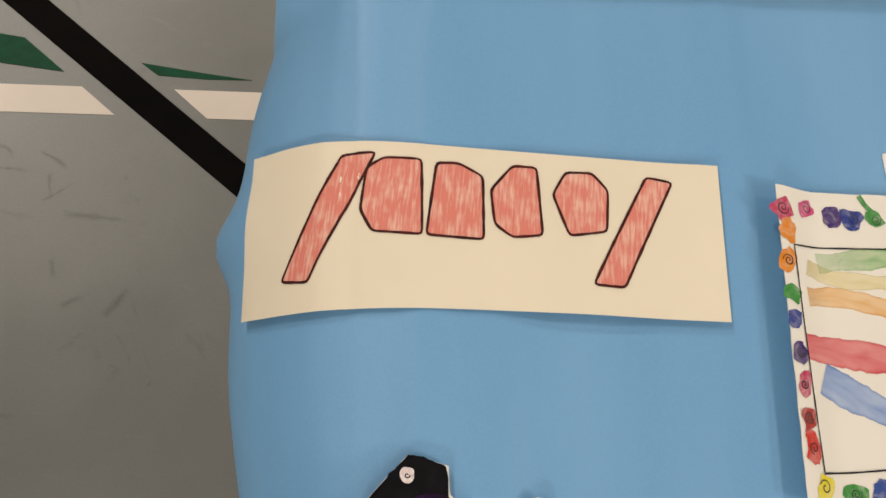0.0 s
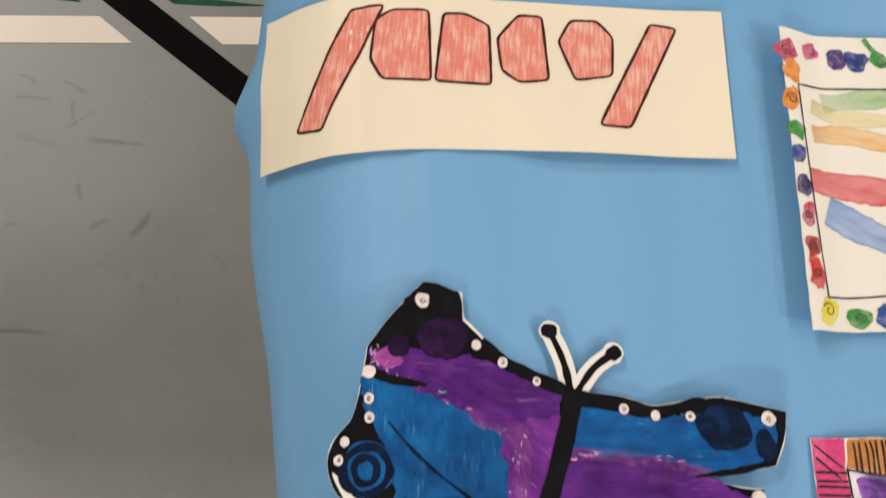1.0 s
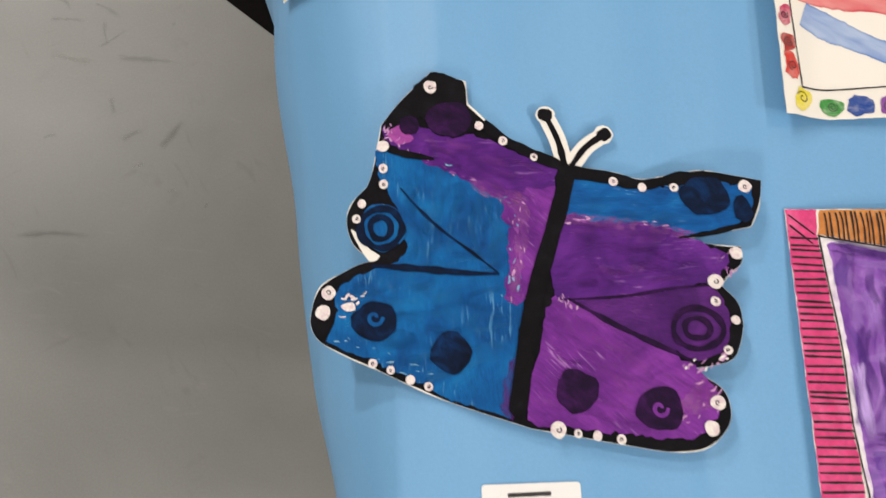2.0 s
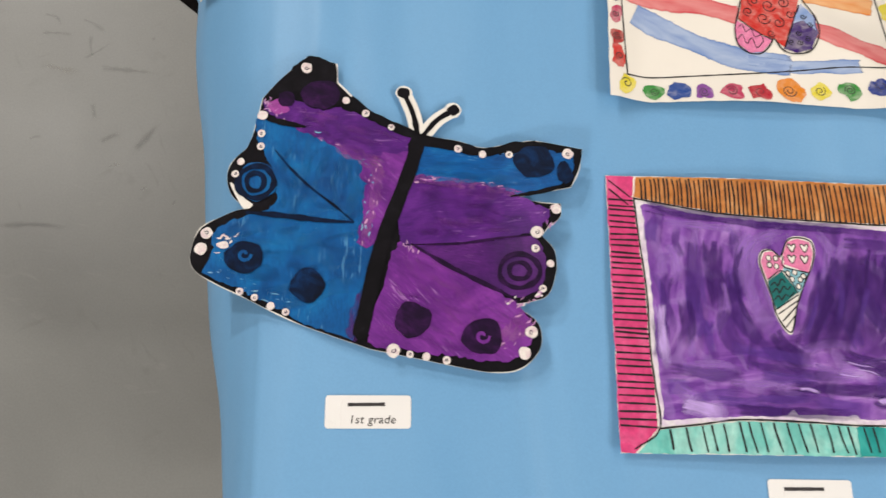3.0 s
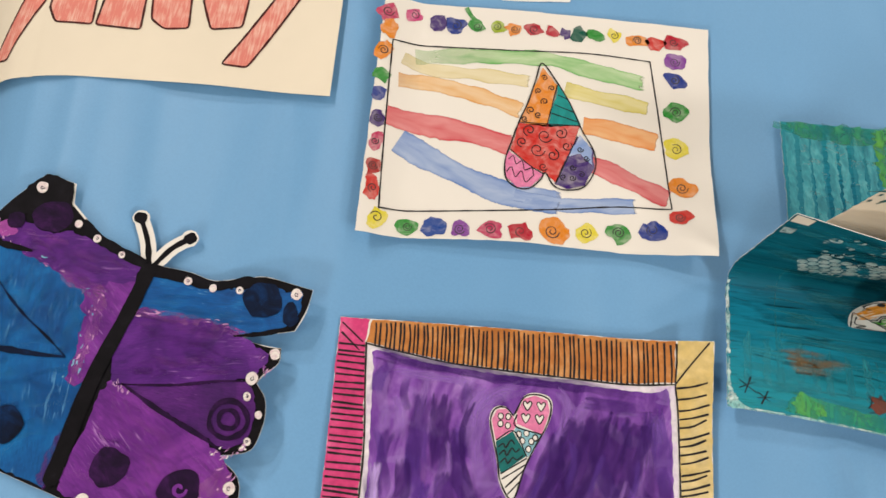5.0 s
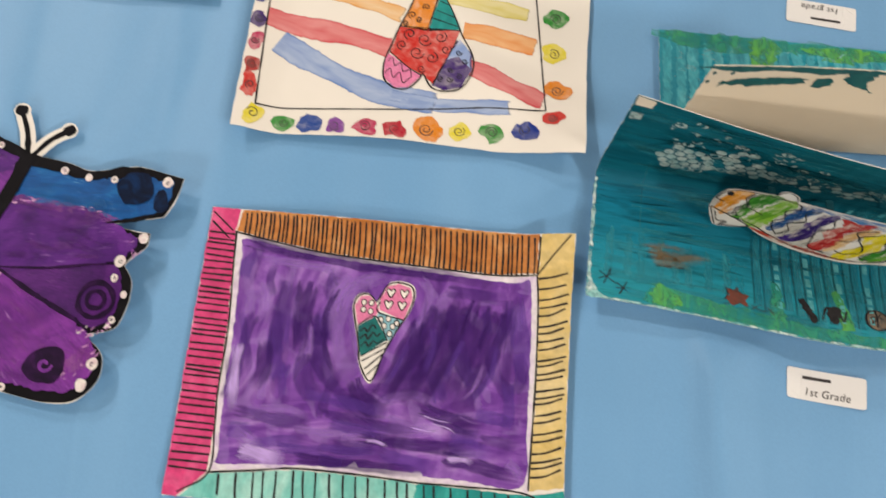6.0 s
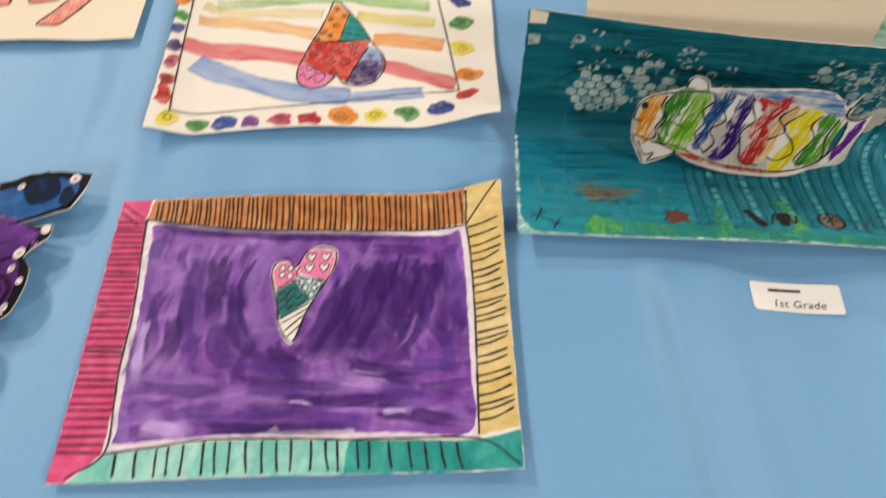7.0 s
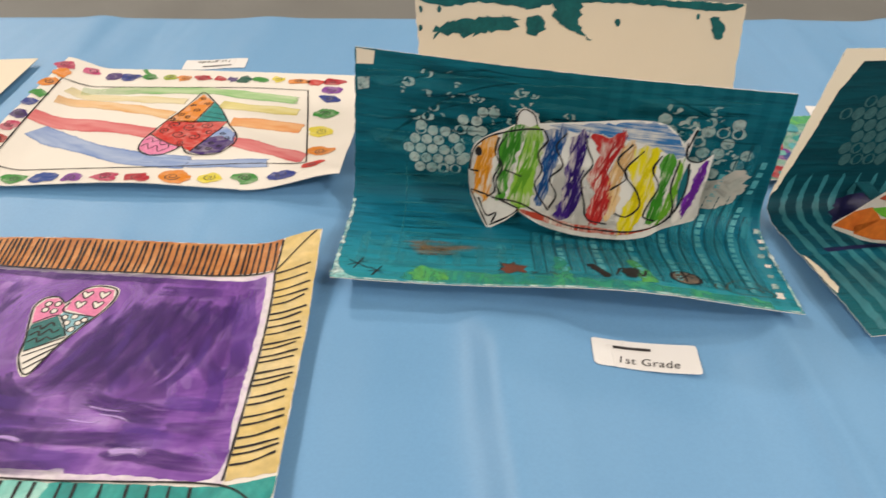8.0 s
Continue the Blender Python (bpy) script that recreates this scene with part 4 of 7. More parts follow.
m_blue_light = veil("light_blue_stroke", rgb(40, 130, 192), 0.16)
m_blue_deep = veil("deep_blue_stroke", rgb(2, 62, 122), 0.22)
m_violet_light = veil("light_violet_stroke", rgb(150, 70, 164), 0.16)
m_violet_deep = veil("deep_violet_stroke", rgb(70, 20, 96), 0.2)
m_pink_dry = dry("pale_pink_dry_paint", rgb(198, 126, 190), rgb(168, 78, 164), 0.57, (150, 110, 90), 0.20, most=0.5)
m_violet_dry = dry("purple_dry_paint", rgb(104, 40, 132), rgb(80, 28, 112), 0.46, (90, 60, 90), 0.16)
m_sky_dry = dry("pale_blue_dry_paint", rgb(140, 180, 208), rgb(60, 140, 190), 0.54, (170, 120, 90), 0.10)
m_plum_wing = tempera("deep_purple_tempera", rgb(56, 16, 84), rgb(76, 24, 104), rgb(96, 36, 124), rgb(150, 90, 166), 8)
m_fleck_pink = paint("pale_pink_fleck", [rgb(180, 112, 182), rgb(222, 180, 212)], (200,) * 3, 0, 0.5, 0.5)
m_fleck_blue = paint("pale_blue_fleck", [rgb(70, 148, 196), rgb(150, 192, 216)], (200,) * 3, 0, 0.5, 0.5)
m_fleck_violet = paint("violet_fleck", [rgb(110, 40, 136), rgb(150, 76, 164)], (200,) * 3, 0, 0.5, 0.5)
butterfly()

# ---- purple painting with a striped border ----
def wash_material():
    """Purple wash in overlapping strokes: upright above, sideways towards the lower edge."""
    k = Maker("purple_wash", 0.5, 0.25)
    sep = k.node("ShaderNodeSeparateXYZ")
    k.link(k.coords(), sep.inputs[0])
    up = k.noise(k.coords(scale=(30, 12, 20), turn=8), 1, 5, 0.62, 1.5)
    flat = k.noise(k.coords(scale=(11, 58, 20), turn=-4), 1, 4, 0.6, 1.0)
    f = k.math("ADD", k.math("MULTIPLY", sep.outputs[1], -9.0), k.math("MULTIPLY", k.math("SUBTRACT", k.noise(k.coords(scale=(8, 8, 8)), 1, 2), 0.5), 1.6))
    lower = k.ramp(k.math("ADD", f, 0.28), [(0.40, (0, 0, 0, 1)), (0.62, (1, 1, 1, 1))])
    body = k.mix(lower, up, flat)
    c = k.ramp(body, [(0.28, rgb(90, 39, 134)), (0.40, rgb(114, 59, 156)), (0.50, rgb(138, 83, 177)), (0.60, rgb(164, 115, 198)), (0.72, rgb(186, 152, 212))])
    for seed, turn, size, dark in ((1.0, 12, (38, 10, 20), 0.72), (4.0, -8, (56, 13, 20), 0.84), (15.0, 24, (30, 9, 20), 0.82)):
        n = k.noise(k.coords(scale=size, turn=turn, shift=(seed, seed, 0)), 1, 1.2, 0.4, 0.8)
        c = k.mix(k.ramp(n, [(0.50, (0, 0, 0, 1)), (0.60, (1, 1, 1, 1))]), c, k.mix(1.0, c, (dark, dark * 0.92, dark * 1.04, 1), "MULTIPLY"))
    for seed, turn, size in ((21.0, 76, (30, 62, 20)), (27.0, 8, (24, 70, 20))):
        n = k.noise(k.coords(scale=size, turn=turn, shift=(seed, seed, 0)), 1, 1.5, 0.4, 0.6)
        c = k.mix(k.ramp(n, [(0.62, (0, 0, 0, 1)), (0.66, (0.28, 0.28, 0.28, 1))]), c, rgb(164, 130, 200))
    fine = k.noise(k.coords(scale=(300, 70, 60), turn=10), 1, 3)
    c = k.mix(0.3, c, k.ramp(fine, [(0.3, (0.82, 0.82, 0.82, 1)), (0.7, (1.14, 1.14, 1.14, 1))]), "MULTIPLY")
    k.bump(fine, 0.1, 0.0004)
    return k.done(c)


m_wash = wash_material()
m_lilac = paint("lilac_paper_wash", [rgb(212, 184, 222), rgb(232, 220, 232), rgb(240, 234, 234)], (50, 50, 50), 0, 0.8, 0.55)
GLAZE = {"dark": glaze("dark_purple_glaze", rgb(62, 20, 110), 0.60, 0.30), "mid": glaze("mid_purple_glaze", rgb(80, 36, 132), 0.46, 0.36), "soft": glaze("soft_purple_glaze", rgb(104, 62, 170), 0.42),
         "pale": glaze("pale_purple_glaze", rgb(172, 124, 216), 0.50, 0.5), "lilac": glaze("lilac_glaze", rgb(212, 178, 248), 0.80, 0.6)}
m_pink_wash = paint("pink_wash", [rgb(206, 50, 112), rgb(222, 66, 128), rgb(232, 100, 150)], (40, 40, 40), 0, 0.6, 0.55)
m_orange_wash = paint("orange_wash", [rgb(178, 102, 38), rgb(200, 126, 60), rgb(220, 160, 102)], (40, 40, 40), 0, 0.6, 0.55)
m_yellow_wash = paint("yellow_wash", [rgb(218, 186, 108), rgb(226, 198, 130), rgb(236, 214, 164)], (24, 24, 24), 0, 0.6, 0.55)
m_mint_wash = paint("mint_wash", [rgb(96, 190, 180), rgb(128, 206, 196), rgb(172, 222, 212)], (40, 24, 24), 0, 0.6, 0.55)
m_teal_wash = paint("teal_wash", [rgb(0, 128, 128), rgb(10, 150, 146), rgb(60, 176, 168)], (40, 24, 24), 0, 0.6, 0.55)
m_sky_wash = paint("pale_blue_wash", [rgb(126, 184, 200), rgb(160, 206, 216)], (60,) * 3, 0, 0.6, 0.55)
m_rose = paint("rose_wash", [rgb(226, 110, 160), rgb(236, 146, 184)], (60,) * 3, 0, 0.6, 0.55)
m_pine = paint("dark_teal_wash", [rgb(0, 92, 96), rgb(6, 116, 112)], (60,) * 3, 0, 0.6, 0.55)


def on_line(pts, x, axis=0):
    """The other coordinate of a drawn line at x."""
    q = sorted((p[axis], p[1 - axis]) for p in pts)
    return float(np.interp(x, [a for a, _ in q], [b for _, b in q]))


def heart_painting():
    ob = thing("heart_painting", pose(0.4378, 0.2035, T, 0, 0, -2), "purple painting with patchwork heart and striped pink, orange, teal border", "painting")

    def f(u, v):
        z = 0.0022 + 0.010 * ease(u, 0.10, 0.155) * ease(v, 0.02, 0.115) + 0.003 * ease(u, 0.11, 0.155) + 0.005 * ease(-v, 0.08, 0.118) * (0.4 + 0.6 * math.sin((u + 0.15) * 11) ** 2) + 0.003 * ease(v, 0.08, 0.118) * math.sin((u + 0.15) * 14) ** 2
        return Vector((u, v, z))

    p = Paper(f)
    part("sheet", sheet(p, -0.1520, 0.1515, -0.1150, 0.1165, 60, 46, ragged=0.0006), [m_white, m_white], ob)
    top = mm("-129,96 -93,90 -58,85 -9,82 41,80 84,78.5 123,81")
    right = mm("123,81 125,57 126,12 125.5,-30 124,-90")
    bottom = mm("-120,-96 -86,-92 -54,-88 1,-89 38,-91 71,-91 124,-93")
    left = mm("-129,97 -127,66 -123,15 -123,-34 -121,-62 -120,-96")
    lay("purple_ground", p, mm("-120,91 -78,84 -34,80 42,76 104,73 118,75 120,37 121,-8 120.5,-47 119,-87 72,-86.5 2,-85.5 -68,-86 -113,-89 -115.5,-80 -118,-34 -119,25 -121.5,76"), 1, m_wash, ob, "purple wash ground", jitter=0.0012)
    lay("pale_ground", p, [(x, y - 0.0012) for x, y in top] + [(x - 0.0012, y) for x, y in right[1:-1]] + [(x, y + 0.0012) for x, y in reversed(bottom)] + [(x + 0.0012, y) for x, y in reversed(left[1:-1])], 0.5, m_lilac, ob, "pale lilac edge of the wash", smooth=False)
    rnd = random.Random(12)
    ground = mm("-120,84 -60,78 0,75 60,72 110,70 112,20 112,-40 110,-80 40,-80 -60,-82 -112,-86 -117,-40 -120,20")
    halo = mm("-32,50 -20,66 24,72 32,54 26,20 4,-30 -24,-10 -34,24")

    def lie(x, y, q):
        if y < -0.035 + 0.01 * math.sin(x * 40):
            return q.uniform(-12, 16)
        return q.uniform(64, 118)

    brushwork(p, ob, ground, 46, lie, (0.02, 0.05), (0.007, 0.015), 1.25, [GLAZE["mid"], GLAZE["soft"], GLAZE["soft"], GLAZE["pale"]], 51, keep_out=halo, pile=2)
    strokes = ("-122,90 -90,85 -50,80 0,76 50,74 100,68|9|dark", "-105,76 -70,73 -34,70|7|pale", "-79,58 -83,24 -84,-10|13|mid", "-64,60 -65,30 -63,-8|15|dark", "-48,34 -50,4 -46,-22|12|mid",
               "-104,30 -108,6 -102,-22|9|mid", "-92,8 -90,-16 -98,-30|11|dark", "-99,56 -96,36 -97,20|11|pale", "-113,4 -112,-30 -110,-50|9|lilac", "-74,30 -76,14 -73,0|4|soft", "-58,24 -55,6 -58,-10|4|pale",
               "2,71 -26,58 -36,31 -32,2 -14,-24|15|pale", "-28,66 -40,50 -44,20|14|pale", "-40,56 -47,30 -42,0 -28,-22|4|dark", "-50,20 -46,-6 -33,-24 -2,-46 22,-50|11|mid", "-60,0 -56,-24 -40,-36|14|mid", "-24,38 -18,10 -8,-18|9|pale", "26,70 36,58 32,36 22,14|9|pale",
               "-20,-18 -8,-34 10,-44|13|dark", "32,34 22,6 0,-36|17|dark", "46,48 34,8 14,-38|20|dark", "64,54 50,12 28,-36|20|dark", "80,54 68,14 46,-36|20|dark", "95,48 86,8 66,-36|17|dark", "36,-34 58,-42 86,-48|14|dark", "50,62 76,60 100,58|10|mid",
               "41,30 42,14 36,-10|4.5|soft", "92,22 90,-4 72,-30|5|soft", "66,22 58,2 54,-14|4|soft", "22,16 14,-6 4,-24|4|soft", "108,62 112,30 116,-14|12|soft", "100,58 103,24 100,-20|9|mid", "84,4 77,-16 66,-28|3.5|pale",
               "-56,-31 -20,-36 16,-42|9|soft", "-108,-48 -80,-52 -46,-55|9|mid", "-60,-58 -36,-60 -14,-58|6|pale", "-100,-76 -82,-80 -64,-84|15|lilac", "-108,-62 -94,-70 -86,-78|12|pale", "-58,-80 -8,-82 44,-83|8|dark", "-13,-60 34,-63 82,-65|9|dark", "-44,-44 -4,-50 40,-54|8|mid",
               "56,-71 88,-76 116,-82|9|dark", "106,-70 114,-76 118,-84|10|pale", "80,-36 98,-38 114,-42|9|soft", "84,-54 100,-56 116,-58|8|mid", "-40,-70 -16,-72 10,-70|6|soft",
               "-4,-63 4,-63 14,-66|2.6|lilac", "60,-72 74,-71 80,-74|5|lilac", "38,-40 50,-43 62,-44|1.3|lilac", "46,-46 58,-48 66,-52|1.2|lilac", "30,-50 44,-52 52,-50|1.2|lilac", "66,-38 76,-42 86,-43|1.2|pale", "-72,-8 -74,-24 -72,-38|7|soft", "104,-10 106,-30 104,-50|9|soft", "-34,-52 -10,-55 14,-54|7|soft")
    for i, text in enumerate(strokes):
        line, wide, tone = text.split("|")
        draw("brush_stroke", p, [mm(line)], float(wide) / 1000 * (1.22 if tone in ("dark", "mid") else 1.15), 2.0 + 0.01 * i, GLAZE[tone], ob, tone + " purple brush stroke", wild=0.2)
    # border fields
    e = 0.0010
    lay("orange_border", p, [(-0.126, 0.1162), (0.123, 0.1162), (0.123, 0.083)] + [(x, y + e) for x, y in reversed(top[:-1])], 1, m_orange_wash, ob, "orange washed border", smooth=False, jitter=0.001)
    lay("pink_border", p, [(-0.1519, 0.1162), (-0.128, 0.1162)] + [(x - e, y) for x, y in left] + [(-0.141, -0.1147), (-0.1519, -0.1148)], 1, m_pink_wash, ob, "pink washed border", smooth=False, jitter=0.001)
    lay("yellow_border", p, [(0.1245, 0.1162), (0.1513, 0.1162), (0.1513, -0.086)] + [(x + e, y) for x, y in reversed(right)], 1, m_yellow_wash, ob, "yellow washed border", smooth=False, jitter=0.001)
    lay("mint_border", p, [(-0.139, -0.1148)] + [(x, y - e) for x, y in bottom[:5]] + [(0.037, -0.1148)], 1, m_mint_wash, ob, "pale teal washed border", smooth=False, jitter=0.001)
    lay("teal_border", p, [(0.037, -0.1148)] + [(x, y - e) for x, y in bottom[4:]] + [(0.1513, -0.0880), (0.1513, -0.1148)], 1.2, m_teal_wash, ob, "teal washed border", smooth=False, jitter=0.001)
    draw("inner_line", p, [top], 0.0013, 2.6, m_marker, ob)
    draw("inner_line", p, [right], 0.0013, 2.6, m_marker, ob)
    draw("inner_line", p, [bottom + [(0.149, -0.112)]], 0.0013, 2.6, m_marker, ob)
    draw("inner_line", p, [left + [(-0.141, -0.112)]], 0.0013, 2.6, m_marker, ob)
    draw("corner_line", p, [mm("-150,112 -132,97")], 0.0011, 2.6, m_marker, ob)
    draw("corner_line", p, [mm("148,115 135,98 123,81")], 0.0011, 2.6, m_marker, ob)
    x = -0.122
    lines = []
    while x < 0.121:
        y = on_line(top, x)
        lines.append([(x, y + 0.0005), (x + rnd.uniform(-0.0004, 0.0004), y + 0.014), (x - 0.0008 + rnd.uniform(-0.0006, 0.0006), 0.1152 - rnd.uniform(0, 0.0025))])
        x += rnd.choice((0.0030, 0.0036, 0.0042, 0.0050))
    lines.append(mm("124,114 124,99 123,82"))
    draw_each("border_line", p, lines, 0.0015, 2.6, m_marker, ob, wild=0.22)
    lines, y = [], 0.095
    while y > -0.098:
        xi = on_line(left, y, 1)
        lines.append([(-0.1510, y + rnd.uniform(-0.0006, 0.0006)), (xi - 0.001, y - 0.0008 + rnd.uniform(-0.0006, 0.0006))])
        y -= rnd.choice((0.0042, 0.0050, 0.0056, 0.0066))
    lines += [mm("-150,104 -134,90")]
    draw_each("border_line", p, lines, 0.0015, 2.6, m_marker, ob, wild=0.22)
    lines, y = [], 0.078
    while y > -0.082:
        lines.append([(on_line(right, y, 1) + 0.001, y), (0.136, y + 0.0018), (0.1495 - rnd.uniform(0, 0.003), y + rnd.uniform(0.0045, 0.0080))])
        y -= rnd.choice((0.0044, 0.0056, 0.0066, 0.009))
    draw_each("border_line", p, lines, 0.0015, 2.6, m_marker, ob, wild=0.22)
    lines, x = [], -0.112
    while x < 0.112:
        yb = on_line(bottom, x)
        lines.append([(x, yb - 0.0015), (x + 0.001, yb - 0.012), (x + rnd.uniform(0.001, 0.0035), -0.1135 + rnd.uniform(0, 0.002))])
        x += rnd.choice((0.0075, 0.0095, 0.0105, 0.013))
    draw_each("border_line", p, lines, 0.0015, 2.6, m_marker, ob, wild=0.22)
    # patchwork heart
    shape = mm("-25,43 -21,52 -13,53 -7,47 -5,50 1,62 10,65 21,62 23,52 19,39 11,24 3,6 -5,-17 -15,-4 -18,13 -22,28")
    cx, cy = -0.002, 0.030
    lay("heart_ground", p, [(cx + (x - cx) * 1.05, cy + (y - cy) * 1.04) for x, y in shape], 2.8, m_white, ob, "white paper heart")
    lay("heart_patch", p, mm("-24,43 -20,51 -13,52 -7,46 -4,40 -7,35 -20,27 -22,34"), 3.3, m_rose, ob, "pink heart patch", smooth=False)
    lay("heart_patch", p, mm("-4,41 -4,50 1,61 10,64 20,61 22,52 18,39 16,34"), 3.3, m_rose, ob, "pink heart patch", smooth=False)
    lay("heart_patch", p, mm("-6,35 -4,39 16,34 11,24 6,16"), 3.3, m_sky_wash, ob, "pale blue heart patch", smooth=False)
    lay("heart_patch", p, mm("-20,26 -7,35 5,17 -15,2 -18,12"), 3.3, m_pine, ob, "dark teal heart patch", smooth=False)
    draw("heart_line", p, [shape], 0.0013, 4, m_marker, ob, closed=True)
    draw("heart_line", p, [mm("-20,27 -6,35 5,16"), mm("-4,48 -5,39 16,34"), mm("-15,2 5,15"), mm("-14,-2 4,10"), mm("-11,-8 3,6"), mm("-9,-13 0,-3"), mm("-18,22 -14,25 -12,22 -8,28 -5,25"), mm("-17,16 -13,20 -11,16 -7,22 -4,19 -1,22"), mm("-16,10 -12,14 -10,10 -6,15 -3,13 2,17")], 0.0011, 4, m_marker, ob)
    for x, y in mm("-17,46 -11,46 -17,40 -11,39 -2,33 4,34 1,28 8,28 6,22 11,31"):
        c = lay("ring_spot", p, ring(x, y, 0.0019, 0.0022, 8, rnd), 3.8, m_white, ob)
        draw("ring_line", p, [ring(x, y, 0.0021, 0.0024, 8, rnd)], 0.0009, 4.2, m_marker, c, closed=True)
    for x, y in mm("4,56 15,56 3,46 14,46"):
        h = [(x + a / 1000, y + b / 1000) for a, b in ((0, 1.4), (1.8, 3.2), (3.4, 2), (2.6, -0.6), (0, -4), (-2.6, -0.6), (-3.4, 2), (-1.8, 3.2))]
        c = lay("small_heart", p, h, 3.8, m_white, ob)
        draw("small_heart_line", p, [h], 0.0009, 4.2, m_marker, c, closed=True)
    return ob


heart_painting()

# ---- watercolour of a heart with a dabbed border ----
def water(name, r, g, b, pale=0.5, turn=0.0, scale=(105, 120, 90)):
    """Thin watercolour: strong in places, paper shining through in others."""
    deep = rgb(r, g, b)
    mid = tuple(d * (1 - pale * 0.35) + c * pale * 0.35 for d, c in zip(deep, RAG))
    pale = min(0.75, pale * 1.35)
    thin = tuple(d * (1 - pale) + c * pale for d, c in zip(deep, RAG))
    k = Maker(name, 0.65, 0.12)
    pool = k.noise(k.coords(scale=scale, turn=turn), 1, 3, 0.5, 0.8)
    c = k.ramp(pool, [(0.3, deep), (0.5, mid), (0.72, thin)])
    tooth = k.noise(k.coords(scale=(420, 420, 420)), 1, 2)
    c = k.mix(0.3, c, k.ramp(tooth, [(0.3, (0.85, 0.85, 0.85, 1)), (0.7, (1.12, 1.12, 1.12, 1))]), "MULTIPLY")
    k.bump(tooth, 0.1, 0.0004)
    return k.done(c)


W = {
    "rose": water("rose_watercolour", 190, 44, 92, 0.3), "pink": water("pink_watercolour", 206, 72, 128, 0.3), "plum": water("plum_watercolour", 60, 26, 110, 0.22),
    "navy": water("navy_watercolour", 8, 46, 136, 0.2), "green": water("green_watercolour", 38, 138, 48, 0.25), "lime": water("lime_watercolour", 158, 178, 50, 0.35),
    "orange": water("orange_watercolour", 228, 134, 26, 0.22), "crimson": water("crimson_watercolour", 182, 26, 50, 0.22), "pine": water("pine_watercolour", 2, 86, 70, 0.2),
    "yellow": water("yellow_watercolour", 230, 212, 52, 0.25), "red": water("red_watercolour", 204, 40, 32, 0.2), "violet": water("violet_watercolour", 128, 52, 152, 0.25),
    "blue": water("blue_watercolour", 8, 64, 146, 0.18), "brick": water("brick_watercolour", 170, 26, 26, 0.2),
}
m_w_blue = water("blue_stripe_wash", 128, 158, 212, 0.55, -24, (14, 46, 40))


def watercolour():
    ob = thing("heart_watercolour", pose(0.4555, 0.509, T, 0, 0, -3.3), "cream watercolour with rainbow stripes, patchwork heart and dabbed border", "painting")

    def f(u, v):
        z = 0.0024 + 0.012 * ease(-u, 0.11, 0.155) + 0.018 * ease(u * 0.83 - v * 0.56, 0.125, 0.192) + 0.004 * ease(-v, 0.08, 0.116) * math.sin((u + 0.15) * 12) ** 2
        return Vector((u + 0.001 * ease(-u, 0.06, 0.155), v - 0.002 * ease(-u, 0.0, 0.15) * ease(-v, 0.0, 0.11), z))

    p = Paper(f)
    skewed = Paper(lambda u, v: f(u, v - 0.005 * ease(-u, 0.0, 0.15)))      # the sheet was cut a little out of square
    part("sheet", sheet(skewed, -0.1525, 0.1525, -0.1145, 0.1155, 62, 46, ragged=0.0006), [m_rag, m_rag], ob)
    k = math.radians(0.3)

    def at(text):
        return [(x * math.cos(k) - y * math.sin(k), x * math.sin(k) + y * math.cos(k)) for x, y in mm(text)]

    def band(name, text, width, mat, label, layer=1.2):
        deep, thin, start = mat
        line = at(text)
        run = sum((Vector(b) - Vector(a)).length for a, b in zip(line, line[1:]))
        pale = tuple(a * 0.85 + b * 0.15 for a, b in zip(rgb(*thin), RAG))
        draw(name, p, [line], width * 1.12, layer, water_band(label.replace(" ", "_"), rgb(*deep), pale, run, start), ob, label, wild=0.16)

    band("green_stripe", "-119,54 -80,60 -37,64 4,66 41,59 71,54 97,49", 0.014, ((104, 184, 92), (196, 220, 170), 0.7), "pale green painted stripe", 1.3)
    band("yellow_stripe", "-130,50 -102,43 -61,43 -10,41", 0.012, ((226, 208, 150), (240, 226, 186), 0.3), "pale yellow painted stripe", 1.2)
    band("yellow_stripe", "20,37 41,33 70,29 98,25", 0.013, ((222, 206, 96), (238, 226, 160), 0.2), "yellow painted stripe", 1.2)
    band("orange_stripe", "-132,27 -105,29 -80,26 -50,20 -16,10", 0.014, ((234, 168, 92), (244, 206, 156), 0.3), "pale orange painted stripe")
    band("orange_stripe", "38,2 55,1 73,-2 106,-8", 0.017, ((232, 136, 56), (242, 178, 112), 0.0), "orange painted stripe")
    band("red_stripe", "-139,-10 -97,-13 -60,-17 -24,-25", 0.018, ((214, 74, 84), (230, 128, 130), 0.0), "red painted stripe")
    band("red_stripe", "46,-35 60,-39 86,-50 116,-62", 0.016, ((214, 74, 84), (230, 128, 130), 0.0), "red painted stripe")
    band("blue_stripe", "-126,-31 -100,-43 -72,-55 -45,-65 -22,-71 22,-75", 0.021, ((104, 138, 200), (164, 186, 224), 0.0), "pale blue painted stripe")
    band("blue_stripe", "-20,-71 20,-76 50,-74 88,-71", 0.012, ((104, 138, 200), (164, 186, 224), 0.0), "pale blue painted stripe", 1.6)
    draw("frame_line", p, [at("-141,65 -110,67 -74,69 -23,72 40,76 98,74")], 0.0012, 2.4, m_marker, ob)
    draw("frame_line", p, [at("98,74 106,18 118,-71")], 0.0012, 2.4, m_marker, ob)
    draw("frame_line", p, [at("118,-71 71,-73 23,-80 -26,-86 -98,-93 -136,-95")], 0.0012, 2.4, m_marker, ob)
    draw("frame_line", p, [at("-141,65 -139,-19 -136,-96")], 0.0012, 2.4, m_marker, ob)
    rnd = random.Random(8)
